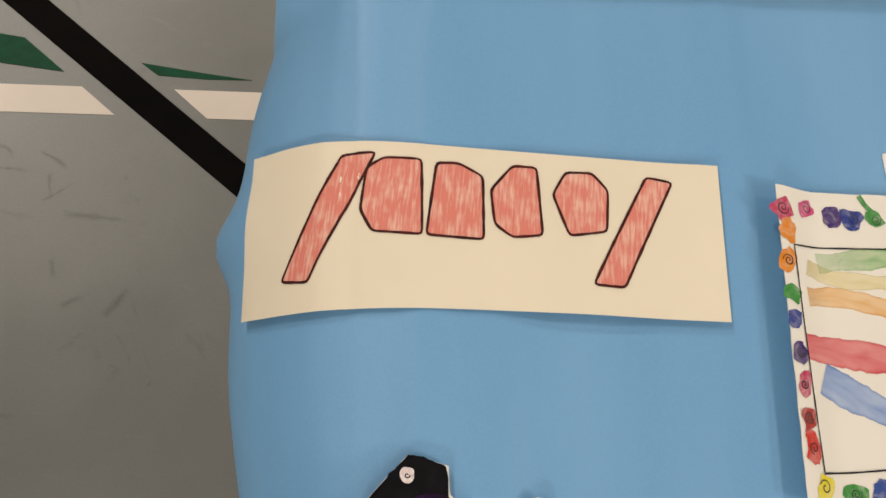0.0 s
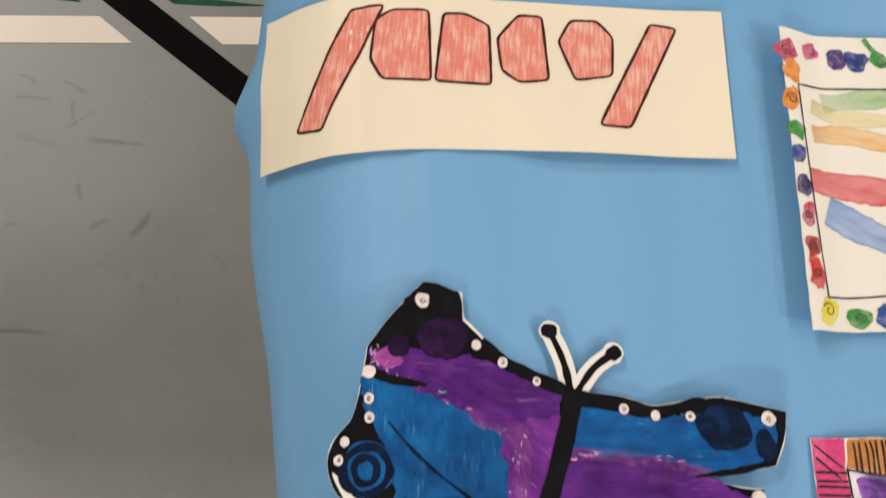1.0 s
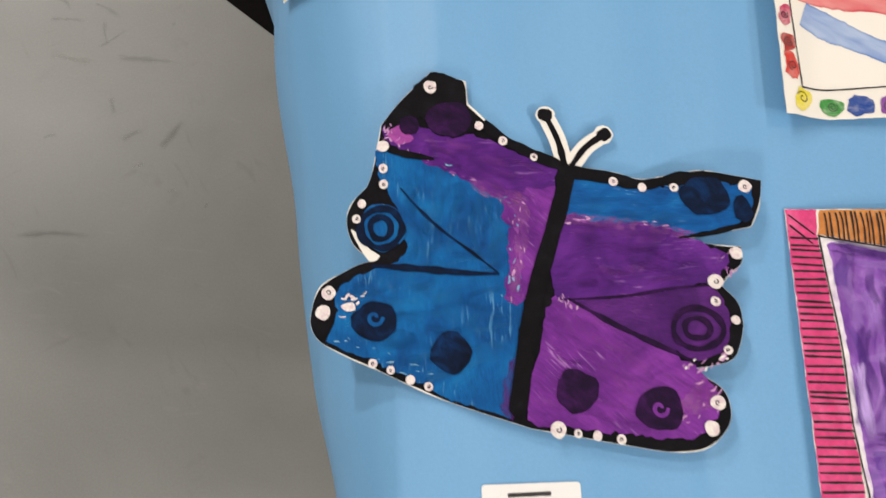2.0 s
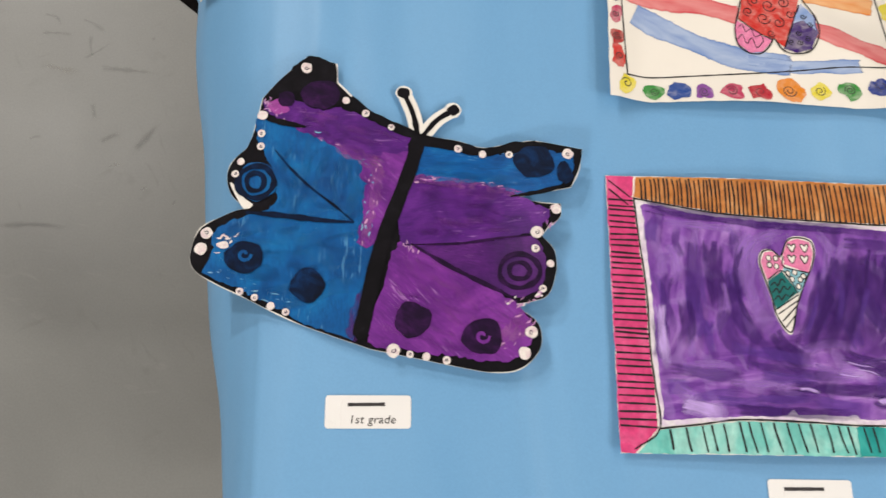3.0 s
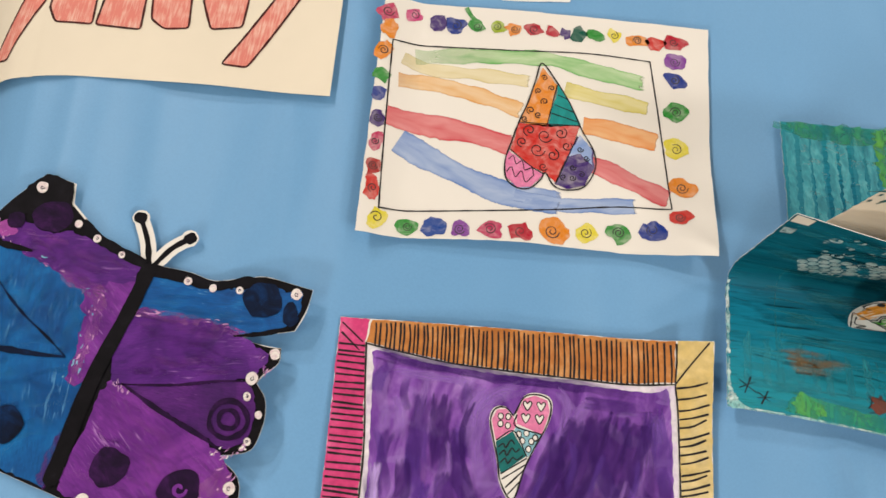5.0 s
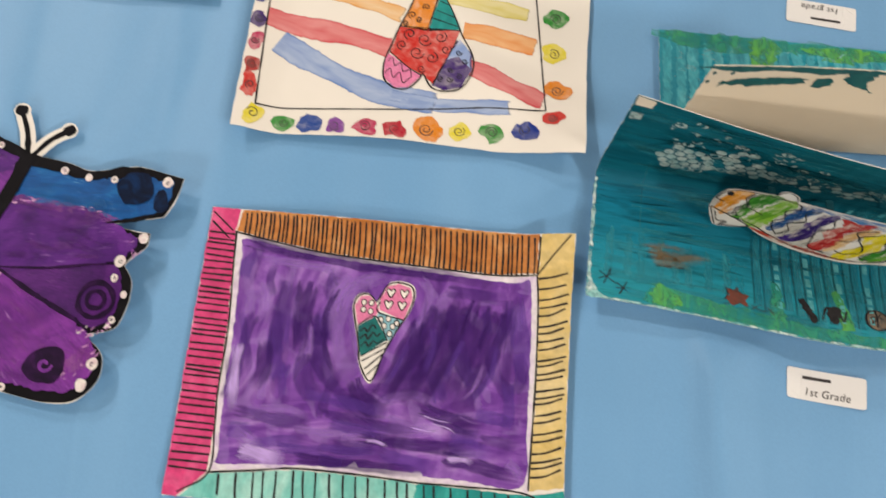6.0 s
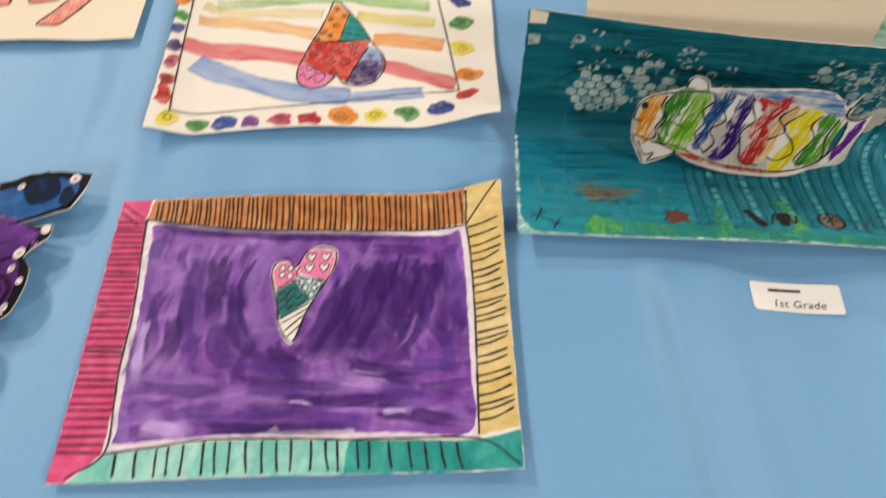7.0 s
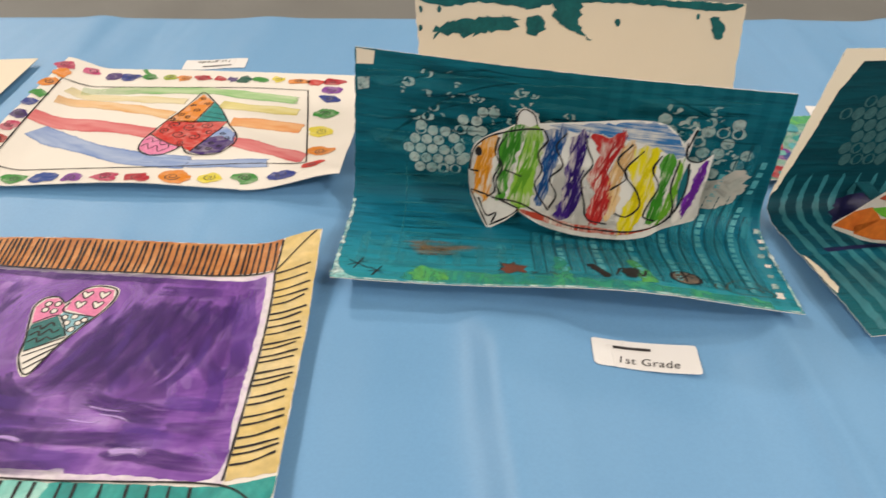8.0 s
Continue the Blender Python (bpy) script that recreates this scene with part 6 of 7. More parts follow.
def sea_picture_front():
    base = Vector((0.612, 0.377, T))
    ob = thing("sea_picture", Matrix.Translation(base), "folded teal sea painting with a striped paper fish standing out", "artwork", "folded sea pictures")
    g = fold(((0.602, 0.264, 0.7535), (0.912, 0.229, 0.747)), ((0.613, 0.380, 0.7425), (0.924, 0.341, 0.7425)), ((0.617, 0.387, 0.8645), (0.9125, 0.319, 0.862)), 0.22)

    def f(u, v):
        q = g(u, v) - base
        lift = 0.017 * math.exp(-((u - 0.62) / 0.29) ** 2) * ease(1 - v, 0.2, 1.0)
        return q + Vector((0, -0.6 * lift, lift)) + Vector((0, -0.006 * math.sin(u * math.pi), 0)) * ease(v, 1.2, 2.0)

    p = Paper(f)
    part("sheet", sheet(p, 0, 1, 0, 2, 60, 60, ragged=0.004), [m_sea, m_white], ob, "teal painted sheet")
    brushwork(p, ob, [(0.02, 1.08), (0.98, 1.08), (0.98, 1.96), (0.02, 1.96)], 34, lambda x, y, q: q.uniform(-14, 10), (0.12, 0.32), (0.04, 0.10), 1.0, [m_sea_deep, m_sea_light], 61, 0.08)
    brushwork(p, ob, [(0.01, 0.05), (0.99, 0.05), (0.99, 0.98), (0.01, 0.98)], 40, lambda x, y, q: q.uniform(-12, 12), (0.08, 0.26), (0.02, 0.09), 1.0, [m_sea_light, m_sea_light, m_sea_deep], 62, 0.10)
    brushwork(p, ob, [(0.02, 1.05), (0.98, 1.05), (0.98, 1.97), (0.02, 1.97)], 60, lambda x, y, q: q.uniform(-10, 14), (0.06, 0.22), (0.008, 0.022), 1.06, [m_sea_scratch, m_sea_line], 63, 0.10, pile=2)
    brushwork(p, ob, [(0.01, 0.30), (0.45, 0.30), (0.45, 1.02), (0.01, 1.02)], 34, lambda x, y, q: q.uniform(-10, 10), (0.05, 0.16), (0.008, 0.022), 1.06, [m_sea_scratch, m_sea_line], 64, 0.10, pile=2)
    bubbles(p, ((0.195, 1.39, 0.075, 0.19, 0.98), (0.33, 1.45, 0.10, 0.16, 0.85), (0.26, 1.61, 0.14, 0.12, 0.42), (0.20, 1.82, 0.10, 0.12, 0.14), (0.42, 1.72, 0.14, 0.14, 0.05), (0.60, 1.42, 0.20, 0.15, 0.6)), 1.2, 3, m_bubble, ob, 0.029)
    bubbles(p, ((0.85, 1.50, 0.09, 0.26, 0.72), (0.80, 1.74, 0.11, 0.13, 0.22)), 1.2, 5, m_bubble, ob, 0.034)
    lay("bare_patch", p, [(0.79, 1.12), (0.85, 1.09), (0.90, 1.14), (0.93, 1.20), (0.945, 1.34), (0.93, 1.44), (0.895, 1.40), (0.87, 1.34), (0.83, 1.33), (0.80, 1.26)], 1.5, m_scrape, ob, "pale scraped patch", jitter=0.02, step=0.02, grain=0.03)
    lay("bare_corner", p, [(0.004, 1.90), (0.045, 1.91), (0.048, 1.99), (0.003, 1.995)], 1.5, m_cream, ob, "bare paper corner", smooth=False, step=0.01, grain=0.02)
    lay("bare_corner", p, [(0.008, 1.74), (0.035, 1.76), (0.035, 1.83), (0.006, 1.82)], 1.5, m_bubble, ob, "bare paper corner", smooth=False, step=0.01, grain=0.02)
    rnd = random.Random(71)
    for i in range(13):
        wide, tall = rnd.uniform(0.26, 0.62), rnd.uniform(0.42, 0.86)
        a0 = rnd.uniform(0.15, 2.2)
        arc = [(0.47 + wide * math.cos(a0 + k * 0.16), 1.14 + tall * math.sin(a0 + k * 0.16)) for k in range(6)]
        arc = [(u, v) for u, v in arc if 0.02 < u < 0.97 and 1.12 < v < 1.97]
        if len(arc) > 2:
            draw("brush_line", p, [arc], rnd.uniform(0.007, 0.016), 1.12, m_sea_line, ob, wild=0.6, step=0.02)
    draw("pencil_line", p, [[(0.128, 1.50), (0.132, 1.1), (0.134, 0.7), (0.133, 0.40), (0.136, 0.24), (0.126, 0.17)]], 0.0040, 1.3, m_sea_scratch, ob, "thin pale line", wild=0.8, step=0.03)
    for i in range(26):
        v = 0.16 + 0.062 * i
        draw("edge_tick", p, [[(0.004, v), (0.022 + rnd.uniform(0, 0.02), v + rnd.uniform(-0.01, 0.02))]], 0.006, 1.25, m_sea_line if i % 2 else m_sea_scratch, ob, step=0.02)
    # sea bed on the lower flap
    lay("sea_weed", p, [(0.16, 0.02), (0.28, 0.015), (0.42, 0.015), (0.66, 0.012), (0.93, 0.012), (0.92, 0.07), (0.80, 0.09), (0.60, 0.10), (0.42, 0.12), (0.30, 0.13), (0.24, 0.15), (0.18, 0.17)], 1.2, m_green_dry, ob, "green painted sea bed", jitter=0.03, step=0.02, grain=0.03)
    lay("sea_weed", p, [(0.175, 0.03), (0.245, 0.025), (0.25, 0.10), (0.215, 0.15), (0.19, 0.19), (0.178, 0.14)], 1.35, m_lime_dry, ob, "lime green painted weed", jitter=0.02, step=0.02, grain=0.03)
    lay("sea_weed", p, [(0.655, 0.10), (0.690, 0.11), (0.675, 0.26), (0.655, 0.38), (0.640, 0.36), (0.650, 0.24)], 1.52, m_lime_dry, ob, "green painted weed", jitter=0.008, step=0.02, grain=0.03)
    lay("sea_weed", p, [(0.475, 0.10), (0.51, 0.10), (0.505, 0.24), (0.495, 0.36), (0.478, 0.36)], 1.52, m_green_dry, ob, "green painted weed", jitter=0.012, step=0.02, grain=0.03)
    for line, wide in (([(0.15, 0.44), (0.20, 0.47), (0.27, 0.46)], 0.07), ([(0.16, 0.39), (0.23, 0.41), (0.31, 0.39)], 0.08), ([(0.17, 0.34), (0.22, 0.35), (0.28, 0.34)], 0.06), ([(0.175, 0.45), (0.20, 0.41), (0.215, 0.36)], 0.04), ([(0.24, 0.37), (0.27, 0.42), (0.33, 0.43)], 0.04)):
        draw("sand_patch", p, [line], wide, 1.36, m_sand, ob, "brown brushed sand", wild=0.5, step=0.02)
    lay("star_mark", p, [(0.362, 0.17), (0.372, 0.21), (0.366, 0.25), (0.384, 0.235), (0.392, 0.265), (0.402, 0.225), (0.420, 0.22), (0.412, 0.18), (0.418, 0.14), (0.398, 0.155), (0.378, 0.13)], 1.6, m_rust, ob, "rust red star", smooth=False, jitter=0.006, step=0.01, grain=0.03)
    draw("star_line", p, [[(0.358, 0.16), (0.368, 0.21), (0.362, 0.25), (0.384, 0.24), (0.404, 0.23)], [(0.372, 0.14), (0.358, 0.13)]], 0.0035, 1.7, m_marker, ob, wild=0.5, step=0.02)
    draw("dark_mark", p, [[(0.428, 0.13), (0.445, 0.17), (0.465, 0.165), (0.482, 0.12)], [(0.425, 0.16), (0.455, 0.13), (0.480, 0.16)]], 0.003, 1.6, m_ink, ob, "thin dark scribble", wild=0.5, step=0.02)
    lay("dark_mark", p, [(0.545, 0.27), (0.560, 0.28), (0.576, 0.22), (0.592, 0.15), (0.580, 0.12), (0.562, 0.19)], 1.6, m_marker, ob, "black crayon mark", jitter=0.006, step=0.01, grain=0.03)
    lay("dark_mark", p, blob(0.636, 0.205, 0.023, 0.050, 9, 0.32), 1.6, m_marker, ob, "black crayon scribble", jitter=0.008, step=0.01, grain=0.03)
    draw("dark_mark", p, [[(0.604, 0.16), (0.620, 0.25), (0.634, 0.14), (0.648, 0.26), (0.660, 0.16), (0.672, 0.24)]], 0.006, 1.7, m_marker, ob, "black crayon scribble", wild=0.4, step=0.02)
    draw("dark_mark", p, [[(0.080, 0.13), (0.112, 0.07)], [(0.088, 0.05), (0.106, 0.15)], [(0.078, 0.09), (0.116, 0.11)]], 0.004, 1.6, m_marker, ob, "black crayon scribble", wild=0.4, step=0.02)
    draw("dark_mark", p, [[(0.03, 0.20), (0.078, 0.12)], [(0.045, 0.11), (0.062, 0.23)], [(0.03, 0.14), (0.074, 0.20)]], 0.0035, 1.6, m_marker, ob, step=0.02)
    lay("shell", p, blob(0.757, 0.21, 0.033, 0.066, 12, 0.08), 1.5, m_shell, ob, "brown shell ringed in black", step=0.02, grain=0.03)
    draw("shell_line", p, [blob(0.757, 0.21, 0.034, 0.068, 12, 0.06)], 0.007, 2.2, m_marker, ob, closed=True, step=0.02)
    draw("shell_line", p, [[(0.735, 0.22), (0.755, 0.235), (0.775, 0.22)], [(0.755, 0.16), (0.757, 0.22), (0.752, 0.28)], [(0.740, 0.18), (0.770, 0.26)]], 0.005, 2.2, m_marker, ob, step=0.02)
    draw("fish_sketch", p, [[(0.842, 0.15), (0.855, 0.22), (0.885, 0.265), (0.918, 0.25), (0.944, 0.18), (0.948, 0.13), (0.90, 0.115), (0.85, 0.12), (0.842, 0.15), (0.822, 0.19), (0.820, 0.13), (0.842, 0.14)], [(0.870, 0.20), (0.892, 0.17), (0.912, 0.20), (0.93, 0.16)]], 0.0042, 2.0, m_fish_sketch, ob, "brown crayon fish outline", step=0.02)
    rnd = random.Random(21)
    for i in range(9):
        u = 0.05 + 0.043 * i + rnd.uniform(-0.008, 0.008)
        lay("painted_bar", p, [(u, 0.20), (u + 0.020, 0.19), (u + 0.021, 0.4), (u + 0.018, 0.52 + rnd.uniform(-0.1, 0.15)), (u + 0.003, 0.5), (u + 0.001, 0.4)], 1.3, m_bar_faint, ob, smooth=False, jitter=0.006, step=0.02, grain=0.04)

    def sweep(u, v):
        """The ribs lean over to the side as they climb the standing half."""
        return u + 0.055 * ease(v, 0.45, 1.6) * (0.4 + u)

    for i in range(19):
        u0 = 0.435 + 0.0272 * i + rnd.uniform(-0.003, 0.003)
        high = min(1.75, 0.66 + 0.05 * i + rnd.uniform(-0.06, 0.06) + max(0, i - 14) * 0.08)
        low = 0.13 + rnd.uniform(0, 0.05)
        while sweep(u0 + 0.018, high) > 0.985:
            high -= 0.05
        rows = [low + (high - low) * k / 6 for k in range(7)]
        if i % 3 == 2:
            # a ladder of small rectangles
            v = low
            while v < high:
                h = rnd.uniform(0.03, 0.07)
                a, b = sweep(u0, v), sweep(u0, v + h)
                if rnd.random() < 0.85:
                    part("painted_rib", fill(bmesh.new(), p, [(a + 0.002, v), (a + 0.015, v), (b + 0.015, v + h), (b + 0.002, v + h)], 1.5, smooth=False, step=0.01, grain=0.04), m_rib, ob)
                v += h + rnd.uniform(0.016, 0.028)
        else:
            draw("painted_bar", p, [[(sweep(u0, v) + 0.009, v) for v in rows]], 0.0155, 1.3, m_bar_dry, ob, wild=0.12, step=0.03)
        draw("rib_line", p, [[(sweep(u0, v) - 0.003, v) for v in rows]], 0.0030, 1.45, m_rib_dark, ob, wild=0.4, step=0.03)
    # edge strokes: worn paper, and glints of light put in as white colour
    draw("worn_edge", p, [[(0.005, 0.02), (0.004, 0.3), (0.005, 0.6), (0.004, 0.95)]], 0.006, 1.9, m_worn_glint, ob, "white worn paper edge with painted-in glints", wild=0.9, step=0.02)
    draw("worn_edge", p, [[(0.996, 0.02), (0.996, 0.5), (0.996, 0.9)]], 0.006, 1.9, m_worn_glint, ob, "white worn paper edge with painted-in glints", wild=0.9, step=0.02)
    lay("worn_edge", p, [(0.002, 0.004), (0.05, 0.005), (0.03, 0.05), (0.012, 0.14), (0.002, 0.16)], 1.95, m_worn_glint, ob, "white worn paper corner with painted-in glints", jitter=0.01, step=0.01, grain=0.03)
    draw("worn_edge", p, [[(0.004, 0.008), (0.3, 0.006), (0.6, 0.008), (0.997, 0.008)]], 0.010, 1.9, m_worn_glint, ob, "white worn paper edge with painted-in glints", wild=0.9, step=0.008)
    for i in range(8):
        u, v = 0.966 + 0.003 * i + rnd.uniform(-0.008, 0.008), 0.16 + 0.105 * i + rnd.uniform(-0.02, 0.02)
        w, q = rnd.uniform(0.006, 0.011), rnd.uniform(0.018, 0.034)
        lay("bare_fleck", p, [(u - w, v - q), (u + w * 0.8, v - q * 0.8), (u + w, v + q), (u - w * 0.7, v + q * 0.9)], 1.8, m_bubble if i % 3 else m_white, ob, smooth=False, jitter=0.006, step=0.01, grain=0.03)
    # the fish is held off the sheet by a folded strip
    a, d = Vector((0.697, 0.341, 0.742)) - base, Vector((0.9592, -0.2828, 0))
    side = Vector((-0.2828, -0.9592, 0))
    fp = Paper(lambda u, v: a + d * u + Vector((0, 0, v)) + side * (0.004 * math.sin(u * 19) + 0.003 * ease(v, 0.07, 0.11)))
    fish_cutout(fp, ob)
    for u in (0.06, 0.11):
        q = a + d * u + Vector((0, 0, 0.055))
        part("paper_spring", box(bmesh.new(), q.x - 0.003, q.x + 0.003, q.y + 0.003, q.y + 0.055 - u * 0.12, q.z - 0.026, q.z - 0.0252), m_rib_dark, ob, "folded paper strip behind the fish")
    return ob


sea_picture_front()


def sea_picture_back():
    base = Vector((0.665, 0.405, T))
    ob = thing("sea_picture", Matrix.Translation(base), "folded sea painting facing away, cream back splashed with teal", "artwork", "folded sea pictures")
    # free edge far from the viewer, painted side turned away
    g = fold(((0.905, 0.514, 0.7435), (0.674, 0.523, 0.7435)), ((0.915, 0.405, 0.7425), (0.672, 0.408, 0.7425)), ((0.8945, 0.393, 0.897), (0.659, 0.393, 0.901)), 0.12)

    def f(u, v):
        return g(u, v) - base + Vector((0, 0.005 * math.sin(u * 3.1), 0)) * ease(v, 1.2, 2)

    p = Paper(f)
    part("sheet", sheet(p, 0, 1, 0, 2, 50, 60, ragged=0.006), [m_sea_two, m_cream], ob, "cream back of the painted sheet")
    back = -4.4
    rnd = random.Random(31)

    def splat(pts, jitter=0.02):
        lay("teal_splash", p, pts, back, m_teal_splash, ob, "teal paint splash", jitter=jitter, step=0.012, grain=0.03)

    splat([(0.955, 1.80), (0.90, 1.82), (0.84, 1.80), (0.78, 1.815), (0.70, 1.85), (0.70, 1.90), (0.80, 1.89), (0.90, 1.87)], 0.03)
    splat(blob(0.645, 1.86, 0.045, 0.045, 9, 0.3, 0, rnd))
    splat([(0.58, 1.98), (0.50, 1.98), (0.50, 1.83), (0.46, 1.80), (0.56, 1.87)], 0.02)
    splat(blob(0.385, 1.885, 0.009, 0.02, 8, 0.2, 0, rnd), 0)
    splat([(0.10, 1.92), (0.075, 1.93), (0.055, 1.87), (0.075, 1.82)], 0.012)
    splat([(0.99, 1.97), (0.90, 1.945), (0.80, 1.965), (0.66, 1.94), (0.55, 1.97), (0.30, 1.975), (0.10, 1.96), (0.01, 1.985), (0.01, 1.999), (0.99, 1.999)], 0.012)
    for u, v in ((0.985, 1.93), (0.99, 1.84), (0.93, 1.93), (0.14, 1.93)):
        splat(blob(u, v, 0.006, 0.016, 8, 0.2, 0, rnd), 0)
    for i in range(19):
        u = 0.015 + i * 0.0520 + rnd.uniform(-0.005, 0.005)
        w = rnd.uniform(0.028, 0.036)
        lay("painted_bar", p, [(u, 0.10), (u + w, 0.09), (u + w + 0.002, 0.5), (u + w, 0.94), (u + 0.003, 0.95), (u + 0.001, 0.5)], 1.2, m_mint_sea, ob, jitter=0.010, step=0.02, grain=0.04)
        draw("bar_edge", p, [[(u + w + 0.004, 0.14), (u + w + 0.006, 0.5), (u + w + 0.004, 0.93)]], 0.004, 1.4, m_glint_dry, ob, wild=0.6, step=0.03)
    lay("green_edge", p, [(0.02, 0.01), (0.97, 0.01), (0.95, 0.12), (0.7, 0.16), (0.5, 0.10), (0.3, 0.14), (0.04, 0.10)], 1.6, m_green_dry, ob, "green painted edge", jitter=0.05, step=0.02, grain=0.04)
    lay("green_edge", p, [(0.05, 0.02), (0.30, 0.02), (0.42, 0.05), (0.30, 0.16), (0.15, 0.12)], 1.8, m_lime_dry, ob, "lime green painted edge", jitter=0.05, step=0.02, grain=0.04)
    lay("green_edge", p, [(0.52, 0.03), (0.62, 0.02), (0.64, 0.40), (0.60, 0.55), (0.56, 0.30)], 1.8, m_lime_dry, ob, "lime green painted weed", jitter=0.04, step=0.02, grain=0.04)
    # the shine on the bars is laid on as patchy pale cyan
    lay("glint", p, [(0.02, 0.06), (0.97, 0.05), (0.97, 0.98), (0.02, 0.98)], 2.0, m_glint_dry, ob, "pale shine painted over the bars", smooth=False, jitter=0.01, step=0.03, grain=0.05)
    return ob


m_teal_splash = paint("teal_splash_paint", [rgb(2, 84, 90), rgb(14, 110, 112)], (90,) * 3, 0, 0.6, 0.5)
# m_glint_dry colours the bars' light edges and their painted shine
m_glint_dry = dry("pale_cyan_glint_paint", rgb(170, 226, 226), rgb(110, 200, 206), 0.66, (90, 160, 60), 0.06)
m_mint_sea = paint("light_teal_bars", [rgb(24, 128, 146), rgb(60, 168, 182), rgb(104, 196, 204)], (40, 90, 40), 80, 0.6, 0.45)
sea_picture_back()


def sea_picture_side():
    base = Vector((0.930, 0.355, T))
    ob = thing("sea_picture", Matrix.Translation(base), "folded teal sea painting with bubble prints and orange green fish", "artwork", "folded sea pictures")
    g = fold(((0.944, 0.204, 0.747), (1.249, 0.217, 0.750)), ((0.937, 0.362, 0.7425), (1.242, 0.374, 0.7425)), ((0.970, 0.378, 0.871), (1.275, 0.390, 0.871)), 0.14)

    def f(u, v):
        return g(u, v) - base + Vector((0, 0, 0.006 * math.exp(-((u - 0.1) / 0.2) ** 2) * ease(1 - v, 0.1, 0.9)))

    p = Paper(f)
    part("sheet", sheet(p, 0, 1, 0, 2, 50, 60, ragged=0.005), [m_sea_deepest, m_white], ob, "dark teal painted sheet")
    lay("bare_margin", p, [(-0.001, 1.10), (0.010, 1.14), (0.026, 1.45), (0.036, 1.75), (0.060, 1.93), (0.5, 1.955), (0.99, 1.96), (1.0, 2.0), (0.5, 2.001), (-0.001, 2.001), (-0.002, 1.5)], 1.2, m_cream, ob, "bare cream paper margin", smooth=False, jitter=0.003, step=0.02, grain=0.03)
    lay("bare_patch", p, [(0.004, 0.28), (0.018, 0.31), (0.016, 0.50), (0.004, 0.58)], 1.2, m_cream, ob, "bare paper patch", jitter=0.004, step=0.02, grain=0.03)
    for i in range(22):
        u = 0.03 + i * 0.044
        lay("painted_bar", p, [(u, 0.03), (u + 0.020, 0.03), (u + 0.020, 0.6), (u + 0.018, 1.12), (u + 0.010, 1.24), (u + 0.003, 1.12), (u + 0.001, 0.6)], 1.2, m_sea_bar, ob, jitter=0.006, step=0.03, grain=0.03)
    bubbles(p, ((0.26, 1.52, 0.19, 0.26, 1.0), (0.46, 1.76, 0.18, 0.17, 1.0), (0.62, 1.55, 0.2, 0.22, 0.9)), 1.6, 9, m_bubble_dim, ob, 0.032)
    lay("purple_blot", p, [(0.16, 0.92), (0.20, 0.78), (0.28, 0.84), (0.36, 1.0), (0.30, 1.10), (0.20, 1.08)], 1.8, m_blot, ob, "dark purple blot", jitter=0.02, step=0.02, grain=0.03)
    draw("purple_blot", p, [[(0.07, 0.62), (0.16, 0.64), (0.26, 0.66)]], 0.03, 1.8, m_blot, ob, "dark purple stroke", step=0.02)
    a = Vector((0.958, 0.302, 0.745)) - base
    fp = Paper(lambda u, v: a + Vector((u, -0.02 * u, v)))
    fish = lay("paper_fish", fp, mm("0,24 12,36 24,48 40,62 60,72 90,76 120,66 140,48 150,60 156,30 148,10 140,22 110,10 70,8 34,10 16,16"), 0, m_white, ob, "cut-out paper fish in orange, green and purple", thick=0.0005, grain=0.008, smooth=True)
    lay("crayon_stripe", fp, mm("0.5,24 12,36 24,40 34,30 20,18"), 1.4, m_fish_orange, fish, "orange crayon stripe", smooth=False)
    lay("crayon_stripe", fp, mm("24,39 50,42 80,46 84,34 40,30 32,33"), 1.5, m_fish_green, fish, "green crayon stripe", smooth=False)
    lay("crayon_stripe", fp, mm("26,47 41,61 60,70 88,74 92,58 60,50 36,44"), 1.4, m_fish_rust, fish, "rust crayon stripe", smooth=False)
    lay("crayon_stripe", fp, mm("16,24 34,30 84,33 86,12 60,10 34,12 18,17"), 1.4, m_fish_orange, fish, "orange crayon stripe", smooth=False)
    lay("crayon_stripe", fp, mm("92,72 118,64 138,46 138,26 110,12 92,12"), 1.4, FISH["purple"], fish, "purple crayon stripe", smooth=False)
    bm = bmesh.new()
    box(bm, a.x + 0.05, a.x + 0.062, a.y + 0.002, a.y + 0.066, a.z + 0.020, a.z + 0.0208)
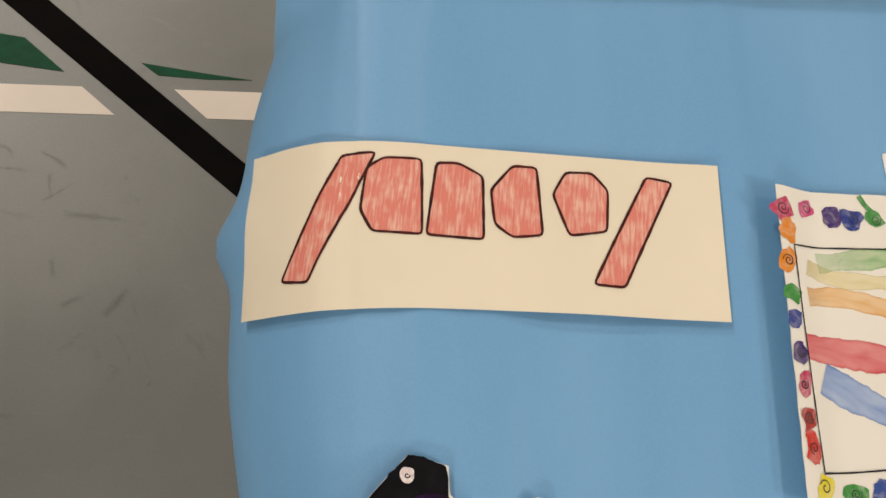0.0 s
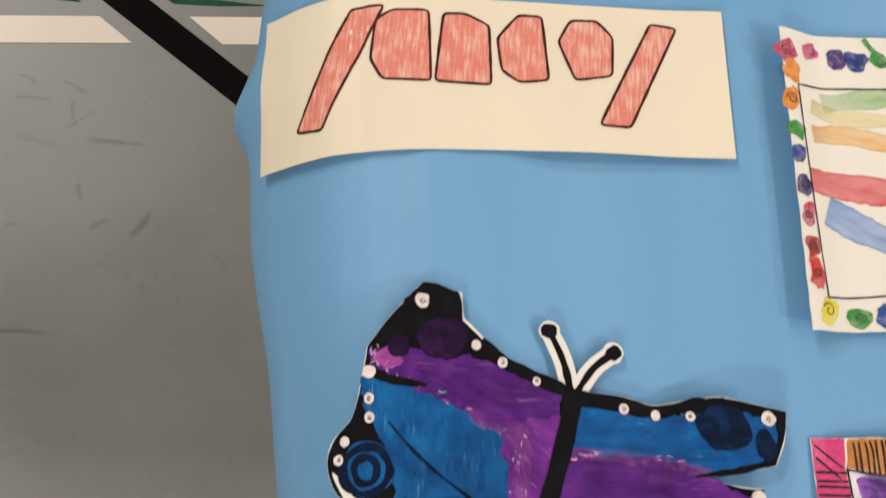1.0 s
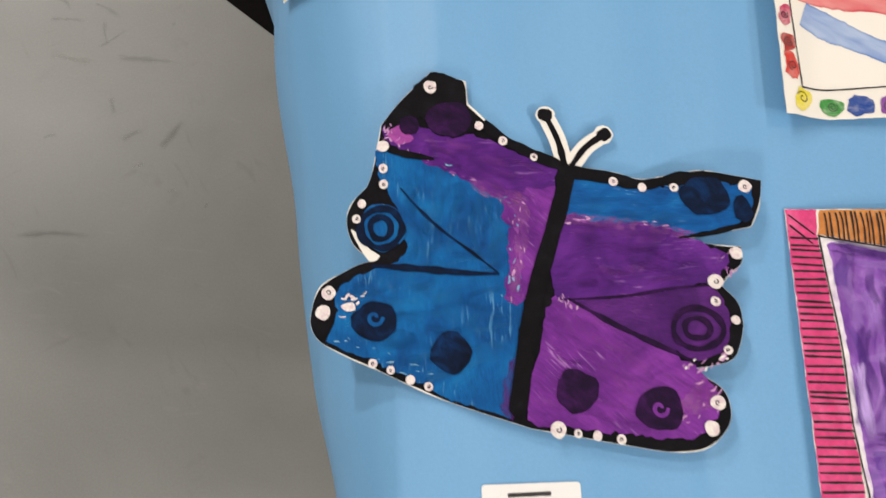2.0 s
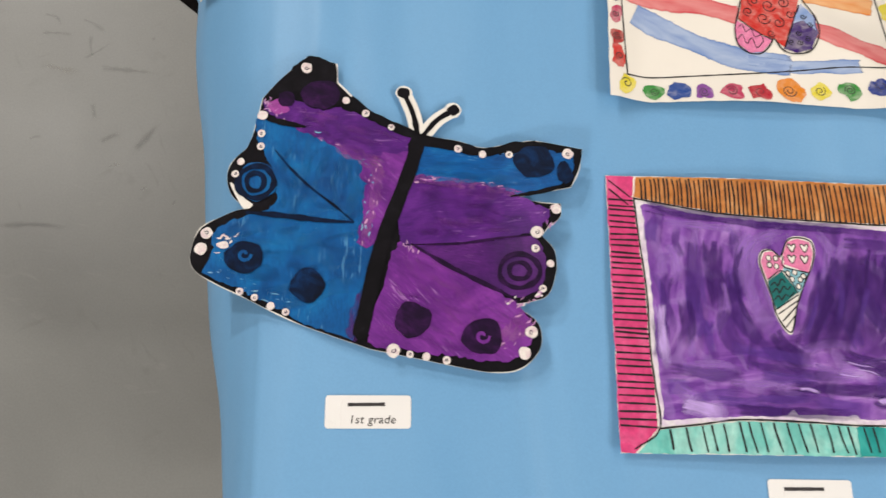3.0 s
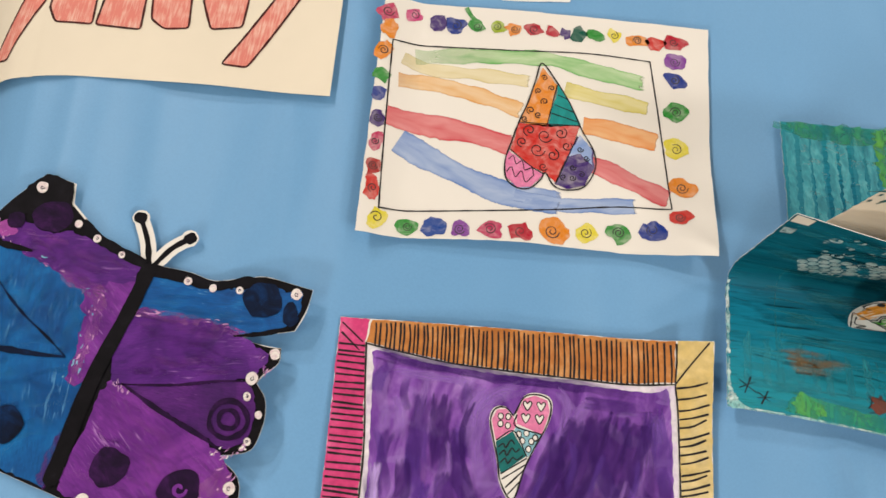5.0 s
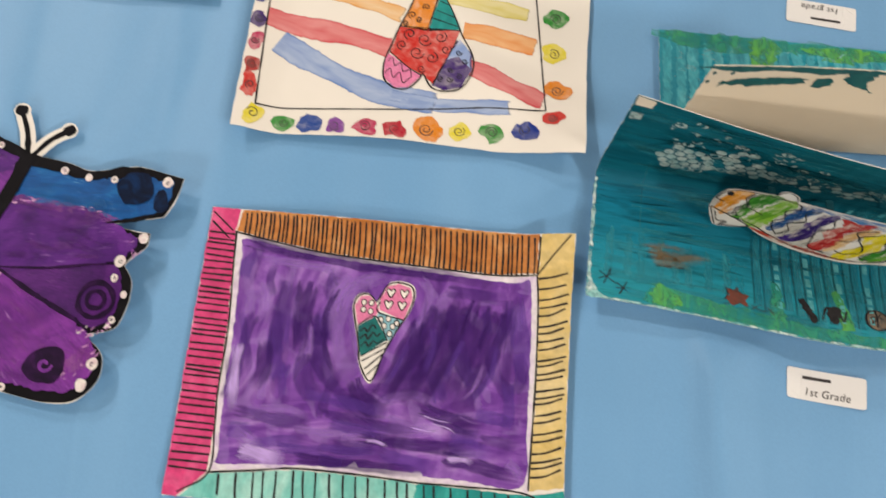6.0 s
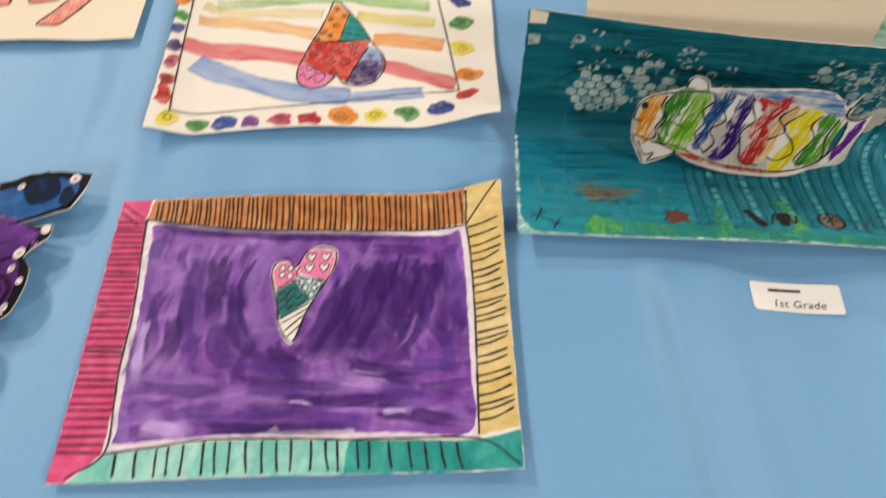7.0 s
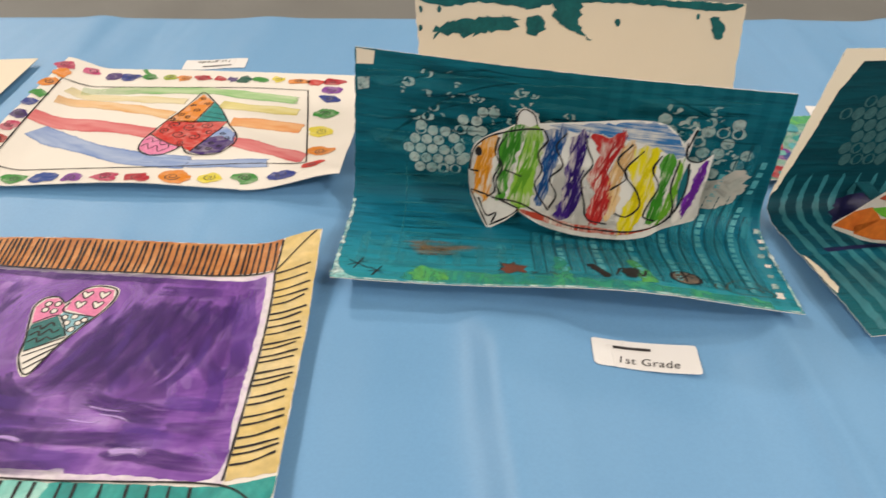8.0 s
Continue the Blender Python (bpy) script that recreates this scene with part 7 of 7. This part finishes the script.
    part("paper_spring", bm, m_rib_dark, ob, "folded paper strip behind the fish")
    return ob


m_sea_bar = paint("light_teal_waves", [rgb(26, 104, 118), rgb(54, 134, 146)], (40, 20, 40), 0, 0.6, 0.45)
m_blot = paint("dark_purple_blot", [rgb(12, 14, 62), rgb(26, 24, 84)], (120,) * 3, 0, 0.6, 0.5)
m_fish_orange = paint("orange_crayon_solid", [rgb(198, 96, 26), rgb(216, 120, 40)], (90, 40, 40), 60, 0.5, 0.55)
m_fish_green = paint("green_crayon_solid", [rgb(86, 160, 40), rgb(120, 190, 60)], (90, 40, 40), 0, 0.5, 0.55)
m_fish_rust = paint("rust_crayon_solid", [rgb(170, 66, 40), rgb(196, 90, 50)], (90, 40, 40), 0, 0.5, 0.55)
sea_picture_side()


m_gaudy = paint("mixed_green_paint", [rgb(40, 130, 110), rgb(96, 168, 140), rgb(150, 190, 176), rgb(190, 150, 170)], (50, 50, 50), 20, 1.4, 0.5)


def flat_picture():
    """A small gaudy painting lying behind the folded ones."""
    ob = thing("abstract_painting", pose(1.07, 0.47, T, 0, 0, 3), "flat painting in green, blue and red dabs on white paper", "painting")
    p = Paper(lambda u, v: Vector((u, v, 0.0022)))
    part("sheet", sheet(p, -0.125, 0.125, -0.055, 0.062, 20, 10), [m_white, m_white], ob)
    rnd = random.Random(17)
    lay("painted_ground", p, mm("-124,-54 124,-54 124,60 -124,60"), 0.6, m_gaudy, ob, "green and blue painted ground", smooth=False)
    lay("green_edge", p, mm("-123,46 -60,44 0,46 60,44 123,46 123,60 -123,60"), 1, m_green_dab, ob, "green painted edge", jitter=0.003)
    for i in range(44):
        x, y = rnd.uniform(-0.115, 0.115), rnd.uniform(-0.05, 0.04)
        m = rnd.choice((W["navy"], W["blue"], W["crimson"], m_teal_wash, m_mint_wash, W["violet"], m_mint_sea))
        lay("dab", p, blob(x, y, rnd.uniform(0.006, 0.014), rnd.uniform(0.004, 0.010), 8, 0.3, rnd.uniform(0, 90), rnd), 1.2 + 0.05 * i, m, ob)
    return ob


flat_picture()
